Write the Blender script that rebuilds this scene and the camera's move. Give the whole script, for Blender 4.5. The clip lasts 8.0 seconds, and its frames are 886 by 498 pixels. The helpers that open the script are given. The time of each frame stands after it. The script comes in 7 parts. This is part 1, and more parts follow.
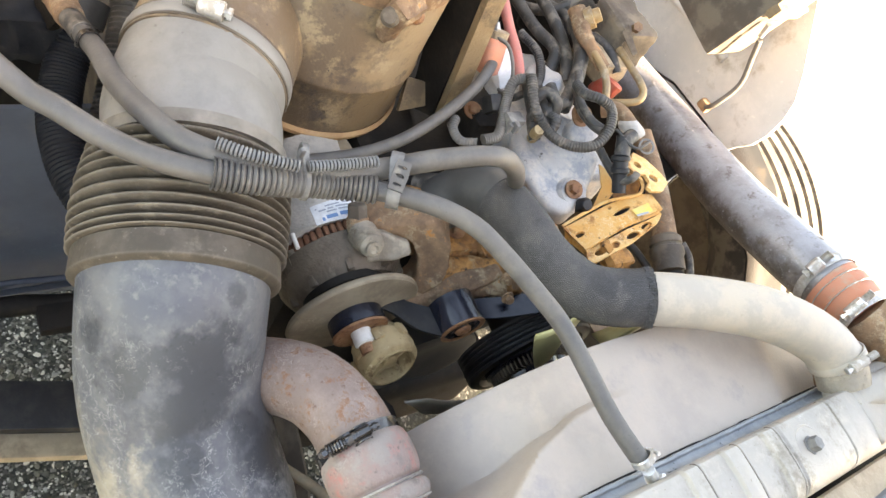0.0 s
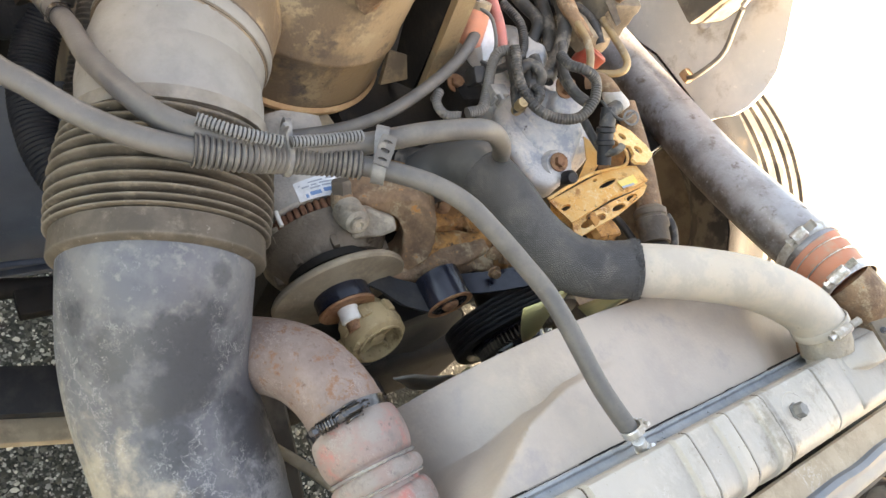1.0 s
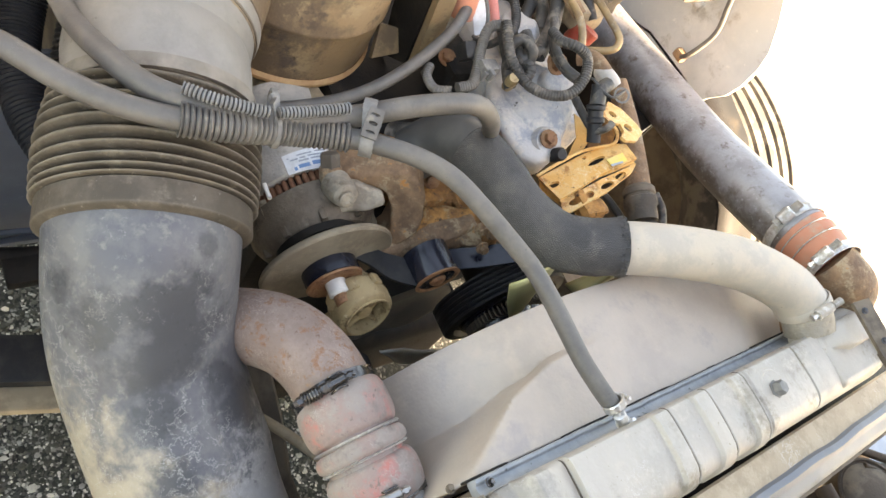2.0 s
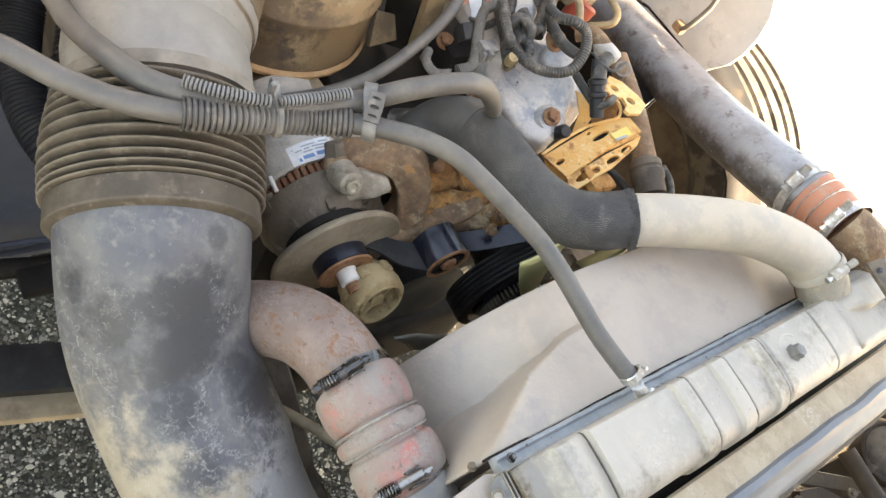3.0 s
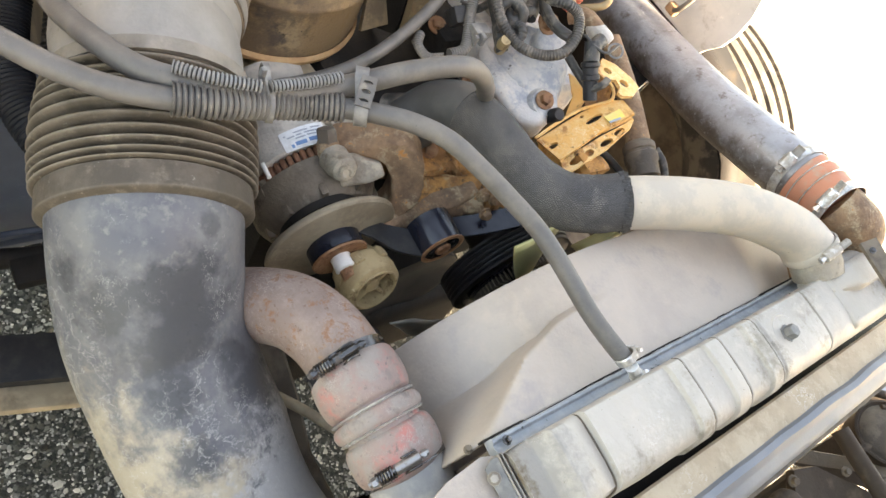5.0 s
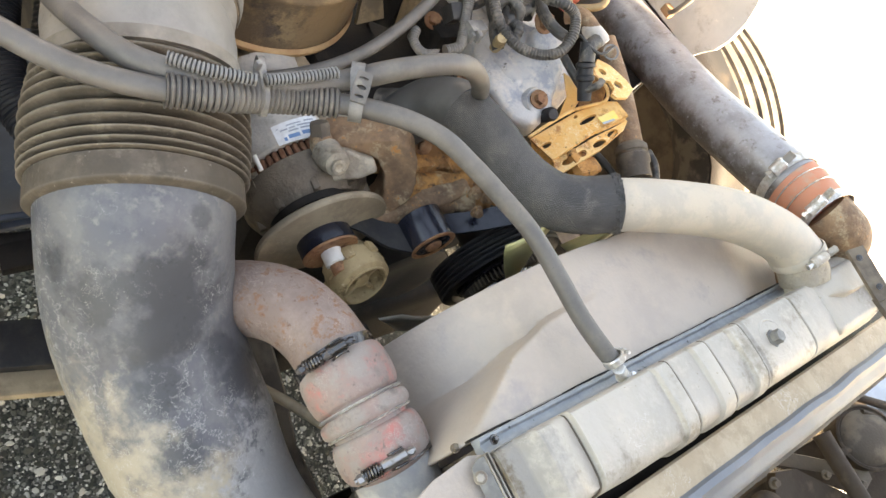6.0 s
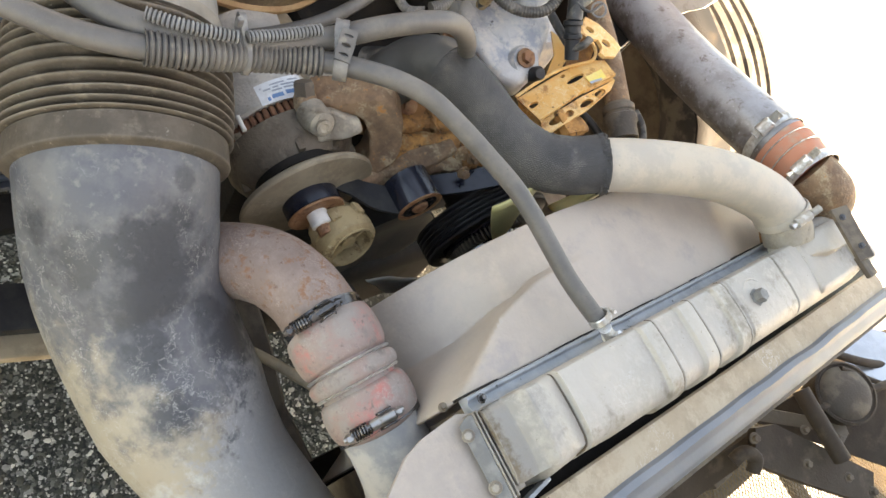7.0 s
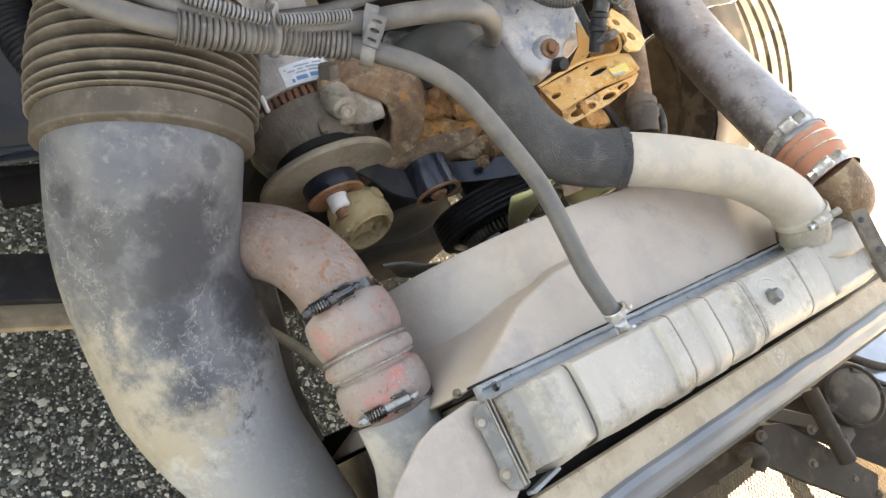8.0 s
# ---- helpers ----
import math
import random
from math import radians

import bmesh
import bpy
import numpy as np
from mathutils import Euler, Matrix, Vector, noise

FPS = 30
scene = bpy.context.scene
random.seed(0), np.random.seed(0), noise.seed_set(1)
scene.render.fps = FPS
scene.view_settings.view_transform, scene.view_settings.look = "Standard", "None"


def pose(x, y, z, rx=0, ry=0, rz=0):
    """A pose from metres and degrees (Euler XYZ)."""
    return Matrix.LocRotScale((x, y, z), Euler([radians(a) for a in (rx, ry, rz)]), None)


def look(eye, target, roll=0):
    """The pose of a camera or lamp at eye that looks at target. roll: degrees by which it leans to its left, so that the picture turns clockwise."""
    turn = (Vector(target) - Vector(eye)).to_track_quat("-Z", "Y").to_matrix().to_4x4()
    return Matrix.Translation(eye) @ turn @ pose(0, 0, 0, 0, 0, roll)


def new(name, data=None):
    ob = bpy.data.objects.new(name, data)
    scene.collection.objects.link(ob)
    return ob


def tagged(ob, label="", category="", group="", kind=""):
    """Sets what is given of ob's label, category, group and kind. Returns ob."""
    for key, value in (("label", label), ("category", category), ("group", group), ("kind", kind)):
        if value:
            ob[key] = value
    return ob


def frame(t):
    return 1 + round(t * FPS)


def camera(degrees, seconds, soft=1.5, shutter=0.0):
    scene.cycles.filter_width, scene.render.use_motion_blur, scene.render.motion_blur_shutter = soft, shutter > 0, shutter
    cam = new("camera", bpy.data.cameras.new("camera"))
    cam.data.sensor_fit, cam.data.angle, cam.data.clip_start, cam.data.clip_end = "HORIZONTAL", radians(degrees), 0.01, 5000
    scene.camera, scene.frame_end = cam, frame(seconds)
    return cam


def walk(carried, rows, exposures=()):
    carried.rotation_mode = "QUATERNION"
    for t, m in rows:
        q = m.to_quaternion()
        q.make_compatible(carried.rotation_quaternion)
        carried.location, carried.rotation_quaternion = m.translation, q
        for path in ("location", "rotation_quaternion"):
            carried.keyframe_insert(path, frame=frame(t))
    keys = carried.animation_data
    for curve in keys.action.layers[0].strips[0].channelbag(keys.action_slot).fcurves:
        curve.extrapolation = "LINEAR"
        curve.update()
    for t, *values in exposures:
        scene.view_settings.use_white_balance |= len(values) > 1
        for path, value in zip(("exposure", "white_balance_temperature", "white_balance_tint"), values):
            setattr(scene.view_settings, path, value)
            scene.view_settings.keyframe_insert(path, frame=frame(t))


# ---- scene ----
cam = camera(64.0, 8.0)
METRES, EYE, TILT, LEAN, TURN = 0.1, 2.0, -52.87, -26.90, 62.34
PATH = [
    (0, (0.015, 0.002, 1.993), (-0.751, 1.154, 0.549), 38.5),
    (0.5, (0.008, -0.002, 1.987), (-0.745, 1.179, 0.559), 38.8),
    (1, (0.01, 0.001, 1.983), (-0.678, 1.186, 0.526), 40.0),
    (1.2, (0.018, 0.005, 1.985), (-0.639, 1.179, 0.505), 40.9),
    (2.3, (0.018, 0.003, 1.987), (-0.606, 1.192, 0.505), 42.7),
    (2.5, (0.025, 0.002, 1.976), (-0.581, 1.161, 0.463), 39.7),
    (3, (0.031, 0.002, 1.98), (-0.593, 1.167, 0.478), 39.1),
    (3.5, (0.031, 0.005, 1.977), (-0.531, 1.15, 0.436), 40.5),
    (4, (0.03, 0.004, 1.978), (-0.547, 1.161, 0.452), 40.3),
    (4.5, (0.033, 0.004, 1.979), (-0.556, 1.164, 0.46), 39.4),
    (4.7, (0.034, 0.004, 1.979), (-0.561, 1.165, 0.463), 39.1),
    (5.8, (0.03, 0.001, 1.978), (-0.524, 1.188, 0.466), 41.8),
    (6, (0.027, 0.002, 1.98), (-0.528, 1.189, 0.469), 42.2),
    (6.5, (0.039, 0.006, 1.975), (-0.376, 1.171, 0.404), 45.4),
    (7, (0.027, 0.002, 1.977), (-0.419, 1.194, 0.434), 45.4),
    (7.5, (0.042, 0.003, 1.977), (-0.332, 1.164, 0.392), 48.9),
    (8, (0.02, -0.01, 1.978), (-0.4, 1.152, 0.405), 48.1),
]
walk(cam, [(t, look(eye, target, roll)) for t, eye, target, roll in PATH], exposures=[(t, e, k, 14) for t, e, k in ((0.0, 3.53, 9700), (0.5, 3.52, 9700), (1.0, 3.33, 9900), (2.5, 3.36, 10200), (3.5, 3.36, 10200), (4.5, 3.39, 10200), (6.0, 3.36, 10200), (6.5, 3.19, 10200), (7.0, 3.18, 10200), (7.5, 3.22, 10200), (8.0, 3.22, 10200))])

# ---- sky, sun ----
SUN_TO = Vector((0.82, 0.36, 0.43)).normalized()
world = bpy.data.worlds.new("sky")
scene.world = world
world.use_nodes = True
wn = world.node_tree.nodes
sky = wn.new("ShaderNodeTexSky")
sky.sky_type = "NISHITA"
sky.sun_disc = False
sky.sun_elevation = math.asin(SUN_TO.z)
sky.sun_rotation = math.atan2(SUN_TO.x, SUN_TO.y)
world.node_tree.links.new(sky.outputs["Color"], wn["Background"].inputs["Color"])
wn["Background"].inputs["Strength"].default_value = 0.125
sun = new("sun", bpy.data.lights.new("sun", "SUN"))
sun.data.energy = 5.0
sun.data.angle = radians(1.2)
sun.data.color = (1.0, 0.95, 0.87)
sun.matrix_world = look(SUN_TO * 20, (0, 0, 0))


# ---- materials ----
def material(name, base, rough=0.6, metal=0.0, tint=None, tint_scale=6.0, tint_cut=(0.4, 0.65), dust=None, dust_scale=18.0,
             dust_cut=(0.45, 0.6), fleck=None, fleck_scale=160.0, fleck_cut=(0.58, 0.64), bump=0.25, bump_scale=220.0,
             grainy=0.62, stain=None, stain_scale=4.0, stain_cut=(0.55, 0.68), drift=None, scratch=None, wiped=None, worn=None, shine=0.5):
    """A worn surface: a base colour, broad tint, patches of dust or rust, fine flecks, and fine relief."""
    m = bpy.data.materials.new(name)
    m.use_nodes = True
    nt = m.node_tree
    n, ln = nt.nodes, nt.links
    bsdf = n["Principled BSDF"]
    bsdf.inputs["Roughness"].default_value = rough
    bsdf.inputs["Metallic"].default_value = metal
    bsdf.inputs["Specular IOR Level"].default_value = shine
    coord = n.new("ShaderNodeTexCoord")
    colour = n.new("ShaderNodeRGB")
    colour.outputs[0].default_value = (*base, 1)
    current = colour.outputs[0]
    rough_socket = None

    def layer(target, scale, cut, detail, distort):
        nonlocal current, rough_socket
        tex = n.new("ShaderNodeTexNoise")
        tex.inputs["Scale"].default_value = scale
        tex.inputs["Detail"].default_value = detail
        tex.inputs["Roughness"].default_value = grainy
        tex.inputs["Distortion"].default_value = distort
        ln.new(coord.outputs["Object"], tex.inputs["Vector"])
        span = n.new("ShaderNodeMapRange")
        span.interpolation_type = "SMOOTHSTEP"
        span.inputs["From Min"].default_value, span.inputs["From Max"].default_value = cut
        ln.new(tex.outputs["Fac"], span.inputs["Value"])
        mix = n.new("ShaderNodeMix")
        mix.data_type = "RGBA"
        ln.new(span.outputs["Result"], mix.inputs["Factor"])
        ln.new(current, mix.inputs["A"])
        mix.inputs["B"].default_value = (*target, 1)
        current = mix.outputs["Result"]
        return span.outputs["Result"]

    if tint:
        layer(tint, tint_scale, tint_cut, 8.0, 0.0)
    if dust:
        cover = layer(dust, dust_scale, dust_cut, 10.0, 0.0)
        r = n.new("ShaderNodeMapRange")
        r.inputs["To Min"].default_value, r.inputs["To Max"].default_value = rough, max(rough, 0.85)
        ln.new(cover, r.inputs["Value"])
        ln.new(r.outputs["Result"], bsdf.inputs["Roughness"])
        if metal:
            k = n.new("ShaderNodeMapRange")
            k.inputs["To Min"].default_value, k.inputs["To Max"].default_value = metal, 0.0
            ln.new(cover, k.inputs["Value"])
            ln.new(k.outputs["Result"], bsdf.inputs["Metallic"])
    if stain:
        layer(stain, stain_scale, stain_cut, 9.0, 0.0)
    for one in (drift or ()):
        # Dirt and painted shading, thicker towards one side: colour, middle, direction, reach, scale, cut.
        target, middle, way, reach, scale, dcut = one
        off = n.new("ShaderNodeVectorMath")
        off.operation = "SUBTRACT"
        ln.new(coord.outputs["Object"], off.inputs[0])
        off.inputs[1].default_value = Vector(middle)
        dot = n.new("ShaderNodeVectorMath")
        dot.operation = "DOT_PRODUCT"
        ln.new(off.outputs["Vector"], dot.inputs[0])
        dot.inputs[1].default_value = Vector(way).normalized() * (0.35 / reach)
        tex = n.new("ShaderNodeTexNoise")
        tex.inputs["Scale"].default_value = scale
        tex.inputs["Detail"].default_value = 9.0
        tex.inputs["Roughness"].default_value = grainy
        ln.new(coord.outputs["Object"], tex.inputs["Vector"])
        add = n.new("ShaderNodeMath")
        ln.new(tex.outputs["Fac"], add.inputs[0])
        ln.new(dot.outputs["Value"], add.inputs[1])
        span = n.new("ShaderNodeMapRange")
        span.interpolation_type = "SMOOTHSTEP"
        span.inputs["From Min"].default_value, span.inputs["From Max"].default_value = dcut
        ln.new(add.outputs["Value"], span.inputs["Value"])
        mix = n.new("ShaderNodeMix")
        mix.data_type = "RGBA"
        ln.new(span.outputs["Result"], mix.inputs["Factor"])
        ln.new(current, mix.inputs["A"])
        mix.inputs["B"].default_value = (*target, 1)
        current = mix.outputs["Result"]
    if wiped:
        # Patches where the dust is rubbed off: colour, then middle and reach of each.
        target, spots = wiped
        wob = n.new("ShaderNodeTexNoise")
        wob.inputs["Scale"].default_value = 30.0
        wob.inputs["Detail"].default_value = 9.0
        wob.inputs["Roughness"].default_value = 0.66
        ln.new(coord.outputs["Object"], wob.inputs["Vector"])
        near = None
        for middle, reach in spots:
            gap = n.new("ShaderNodeVectorMath")
            gap.operation = "DISTANCE"
            ln.new(coord.outputs["Object"], gap.inputs[0])
            gap.inputs[1].default_value = Vector(middle)
            size = n.new("ShaderNodeMath")
            size.operation = "DIVIDE"
            ln.new(gap.outputs["Value"], size.inputs[0])
            size.inputs[1].default_value = reach
            if near is None:
                near = size.outputs["Value"]
            else:
                least = n.new("ShaderNodeMath")
                least.operation = "SMOOTH_MIN"
                least.inputs[2].default_value = 0.25
                ln.new(near, least.inputs[0])
                ln.new(size.outputs["Value"], least.inputs[1])
                near = least.outputs["Value"]
        add = n.new("ShaderNodeMath")
        add.operation = "MULTIPLY_ADD"
        ln.new(wob.outputs["Fac"], add.inputs[0])
        add.inputs[1].default_value = 3.2
        ln.new(near, add.inputs[2])
        span = n.new("ShaderNodeMapRange")
        span.interpolation_type = "SMOOTHSTEP"
        span.inputs["From Min"].default_value, span.inputs["From Max"].default_value = 2.95, 2.10
        span.inputs["To Max"].default_value = 0.92
        ln.new(add.outputs["Value"], span.inputs["Value"])
        mix = n.new("ShaderNodeMix")
        mix.data_type = "RGBA"
        ln.new(span.outputs["Result"], mix.inputs["Factor"])
        ln.new(current, mix.inputs["A"])
        mix.inputs["B"].default_value = (*target, 1)
        current = mix.outputs["Result"]
    if worn:
        # Dust, wear and painted lit lines on raised edges: colour, from, to.
        geo = n.new("ShaderNodeNewGeometry")
        ridge = n.new("ShaderNodeMapRange")
        ridge.inputs["From Min"].default_value, ridge.inputs["From Max"].default_value = worn[1], worn[2]
        ln.new(geo.outputs["Pointiness"], ridge.inputs["Value"])
        patchy = n.new("ShaderNodeTexNoise")
        patchy.inputs["Scale"].default_value = 35.0
        patchy.inputs["Detail"].default_value = 6.0
        ln.new(coord.outputs["Object"], patchy.inputs["Vector"])
        cover = n.new("ShaderNodeMath")
        cover.operation = "MULTIPLY"
        ln.new(ridge.outputs["Result"], cover.inputs[0])
        ln.new(patchy.outputs["Fac"], cover.inputs[1])
        mix = n.new("ShaderNodeMix")
        mix.data_type = "RGBA"
        ln.new(cover.outputs["Value"], mix.inputs["Factor"])
        ln.new(current, mix.inputs["A"])
        mix.inputs["B"].default_value = (*worn[0], 1)
        current = mix.outputs["Result"]
    if fleck:
        layer(fleck, fleck_scale, fleck_cut, 5.0, 0.0)
    if scratch:
        # Fine crackled lines in patches: colour, scale, width, where.
        target, scale, wide, where = scratch
        tex = n.new("ShaderNodeTexNoise")
        tex.inputs["Scale"].default_value = scale
        tex.inputs["Detail"].default_value = 7.0
        tex.inputs["Roughness"].default_value = 0.7
        ln.new(coord.outputs["Object"], tex.inputs["Vector"])
        gap = n.new("ShaderNodeMath")
        gap.operation = "SUBTRACT"
        ln.new(tex.outputs["Fac"], gap.inputs[0])
        gap.inputs[1].default_value = 0.5
        size = n.new("ShaderNodeMath")
        size.operation = "ABSOLUTE"
        ln.new(gap.outputs["Value"], size.inputs[0])
        thin = n.new("ShaderNodeMapRange")
        thin.inputs["From Min"].default_value, thin.inputs["From Max"].default_value = wide, wide * 0.3
        ln.new(size.outputs["Value"], thin.inputs["Value"])
        mask = n.new("ShaderNodeTexNoise")
        mask.inputs["Scale"].default_value = scale * 0.16
        mask.inputs["Detail"].default_value = 6.0
        mask.inputs["Roughness"].default_value = 0.7
        ln.new(coord.outputs["Object"], mask.inputs["Vector"])
        on = n.new("ShaderNodeMapRange")
        on.inputs["From Min"].default_value, on.inputs["From Max"].default_value = where
        ln.new(mask.outputs["Fac"], on.inputs["Value"])
        both = n.new("ShaderNodeMath")
        both.operation = "MULTIPLY"
        ln.new(thin.outputs["Result"], both.inputs[0])
        ln.new(on.outputs["Result"], both.inputs[1])
        mix = n.new("ShaderNodeMix")
        mix.data_type = "RGBA"
        ln.new(both.outputs["Value"], mix.inputs["Factor"])
        ln.new(current, mix.inputs["A"])
        mix.inputs["B"].default_value = (*target, 1)
        current = mix.outputs["Result"]
    ln.new(current, bsdf.inputs["Base Color"])
    grain = n.new("ShaderNodeTexNoise")
    grain.inputs["Scale"].default_value = bump_scale
    grain.inputs["Detail"].default_value = 5.0
    ln.new(coord.outputs["Object"], grain.inputs["Vector"])
    relief = n.new("ShaderNodeBump")
    relief.inputs["Strength"].default_value = bump
    relief.inputs["Distance"].default_value = 0.002
    ln.new(grain.outputs["Fac"], relief.inputs["Height"])
    ln.new(relief.outputs["Normal"], bsdf.inputs["Normal"])
    return m


m_elbow = material("dusty_black_plastic", (0.083, 0.086, 0.097), 0.46, tint=(0.119, 0.119, 0.122), tint_scale=20, tint_cut=(0.42, 0.62), dust=(0.172, 0.167, 0.160),
                   dust_scale=55, dust_cut=(0.54, 0.66),
                   drift=[((0.300, 0.258, 0.198), (-0.244, 0.200, 1.183), Vector((-0.158, 0.158, 1.026)) - Vector((-0.254, 0.272, 1.162)), 0.12, 26, (0.60, 0.88)),
                          # Second drift: pale dust, lightened further for sky light on the lower end.
                          ((0.375, 0.368, 0.352), (-0.100, 0.243, 1.068), Vector((-0.017, 0.273, 1.045)) - Vector((-0.242, 0.225, 1.122)), 0.13, 34, (0.46, 0.70)),
                          ((0.260, 0.257, 0.257), (-0.150, 0.262, 1.170), (0.75, 0.85, -0.25), 0.075, 70, (0.50, 0.72))],
                   wiped=((0.044, 0.046, 0.051), (((-0.270, 0.212, 1.273), 0.060), ((-0.235, 0.196, 1.240), 0.050), ((-0.326, 0.257, 1.317), 0.014), ((-0.190, 0.285, 1.180), 0.030), ((-0.178, 0.264, 1.191), 0.022),
                                                  ((-0.122, 0.186, 1.172), 0.026), ((-0.289, 0.144, 1.256), 0.034), ((-0.214, 0.255, 1.212), 0.026), ((-0.196, 0.186, 1.209), 0.030), ((-0.344, 0.120, 1.256), 0.020))),
                   scratch=((0.40, 0.39, 0.37), 46, 0.0075, (0.47, 0.57)), bump=0.3, bump_scale=150, grainy=0.66)
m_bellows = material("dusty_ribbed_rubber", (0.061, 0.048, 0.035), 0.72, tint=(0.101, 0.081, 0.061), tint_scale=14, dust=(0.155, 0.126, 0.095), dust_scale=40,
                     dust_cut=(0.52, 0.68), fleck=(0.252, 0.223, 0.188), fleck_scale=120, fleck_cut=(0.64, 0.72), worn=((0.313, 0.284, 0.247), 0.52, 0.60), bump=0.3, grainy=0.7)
m_pale_pipe = material("pale_grey_plastic", (0.226, 0.215, 0.197), 0.5, tint=(0.187, 0.176, 0.162), tint_scale=14, dust=(0.258, 0.237, 0.208), dust_scale=12,
                       dust_cut=(0.48, 0.7), fleck=(0.141, 0.128, 0.112), fleck_scale=80, fleck_cut=(0.64, 0.72), scratch=((0.382, 0.377, 0.363), 30, 0.012, (0.54, 0.68)), bump=0.2, grainy=0.7)
m_hose = material("grey_rubber_hose", (0.088, 0.082, 0.077), 0.48, tint=(0.113, 0.104, 0.097), tint_scale=22, dust=(0.165, 0.149, 0.131), dust_scale=16, dust_cut=(0.46, 0.72),
                  fleck=(0.080, 0.074, 0.068), fleck_scale=240, fleck_cut=(0.62, 0.72), scratch=((0.209, 0.200, 0.188), 90, 0.010, (0.56, 0.70)), bump=0.2, grainy=0.66)
m_loom = material("split_loom_plastic", (0.091, 0.084, 0.078), 0.55, tint=(0.134, 0.124, 0.113), tint_scale=25, dust=(0.206, 0.184, 0.157), dust_scale=60, dust_cut=(0.53, 0.72), bump=0.15)
m_loom_pale = material("pale_split_loom", (0.174, 0.177, 0.182), 0.45, tint=(0.128, 0.126, 0.123), tint_scale=40, dust=(0.246, 0.238, 0.225), dust_scale=50, dust_cut=(0.55, 0.7), bump=0.1)
m_black_loom = material("black_loom", (0.035, 0.033, 0.031), 0.5, tint=(0.068, 0.061, 0.055), tint_scale=24, dust=(0.189, 0.165, 0.139), dust_scale=36, dust_cut=(0.49, 0.66), bump=0.35)
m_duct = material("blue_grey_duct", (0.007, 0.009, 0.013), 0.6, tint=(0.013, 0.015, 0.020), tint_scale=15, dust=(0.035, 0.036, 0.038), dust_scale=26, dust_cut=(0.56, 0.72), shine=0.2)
m_tie = material("grey_nylon", (0.132, 0.128, 0.124), 0.5, tint=(0.204, 0.196, 0.184), tint_scale=60, dust=(0.288, 0.270, 0.240), dust_scale=40, dust_cut=(0.56, 0.7), bump=0.15)
m_band = material("steel_band", (0.640, 0.630, 0.610), 0.34, 0.9, dust=(0.380, 0.340, 0.290), dust_scale=50, bump=0.1)
m_dark_band = material("dark_steel_band", (0.105, 0.100, 0.098), 0.22, 0.9, dust=(0.085, 0.068, 0.058), dust_scale=60, dust_cut=(0.54, 0.68), bump=0.15)
m_band_dull = material("tarnished_steel", (0.36, 0.345, 0.33), 0.3, 0.9, dust=(0.20, 0.17, 0.14), dust_scale=70, dust_cut=(0.50, 0.62), bump=0.15)
m_zinc = material("zinc_fitting", (0.800, 0.800, 0.800), 0.35, 0.8, dust=(0.580, 0.552, 0.497), dust_scale=70, bump=0.08)
def knitted():
    """Black hose with a knitted cover: rows of stitches along the hose's own length and girth."""
    m = material("knitted_black_hose", (0.068, 0.067, 0.070), 0.6, tint=(0.105, 0.102, 0.100), tint_scale=14, dust=(0.165, 0.157, 0.145), dust_scale=30, dust_cut=(0.50, 0.72), bump=0.3)
    n, ln = m.node_tree.nodes, m.node_tree.links
    uv = n.new("ShaderNodeTexCoord")
    brick = n.new("ShaderNodeTexBrick")
    brick.inputs["Scale"].default_value = 1.0
    brick.inputs["Brick Width"].default_value = 0.0034
    brick.inputs["Row Height"].default_value = 0.0021
    brick.inputs["Mortar Size"].default_value = 0.0007
    brick.inputs["Mortar Smooth"].default_value = 0.6
    brick.inputs["Color1"].default_value = (1.0, 1.0, 1.0, 1)
    brick.inputs["Color2"].default_value = (1.55, 1.55, 1.53, 1)
    brick.inputs["Mortar"].default_value = (0.38, 0.38, 0.38, 1)
    wob = n.new("ShaderNodeTexNoise")
    wob.inputs["Scale"].default_value = 70.0
    wob.inputs["Detail"].default_value = 4.0
    ln.new(uv.outputs["UV"], wob.inputs["Vector"])
    span = n.new("ShaderNodeVectorMath")
    span.operation = "SCALE"
    span.inputs["Scale"].default_value = 0.008
    ln.new(wob.outputs["Color"], span.inputs[0])
    shifted = n.new("ShaderNodeVectorMath")
    ln.new(uv.outputs["UV"], shifted.inputs[0])
    ln.new(span.outputs["Vector"], shifted.inputs[1])
    ln.new(shifted.outputs["Vector"], brick.inputs["Vector"])
    bsdf = n["Principled BSDF"]
    old = bsdf.inputs["Base Color"].links[0].from_socket
    mul = n.new("ShaderNodeMix")
    mul.data_type = "RGBA"
    mul.blend_type = "MULTIPLY"
    mul.inputs["Factor"].default_value = 1.0
    ln.new(old, mul.inputs["A"])
    ln.new(brick.outputs["Color"], mul.inputs["B"])
    ln.new(mul.outputs["Result"], bsdf.inputs["Base Color"])
    relief = n.new("ShaderNodeBump")
    relief.inputs["Strength"].default_value = 0.8
    relief.inputs["Distance"].default_value = 0.001
    relief.invert = True
    ln.new(brick.outputs["Fac"], relief.inputs["Height"])
    ln.new(relief.outputs["Normal"], bsdf.inputs["Normal"])
    return m


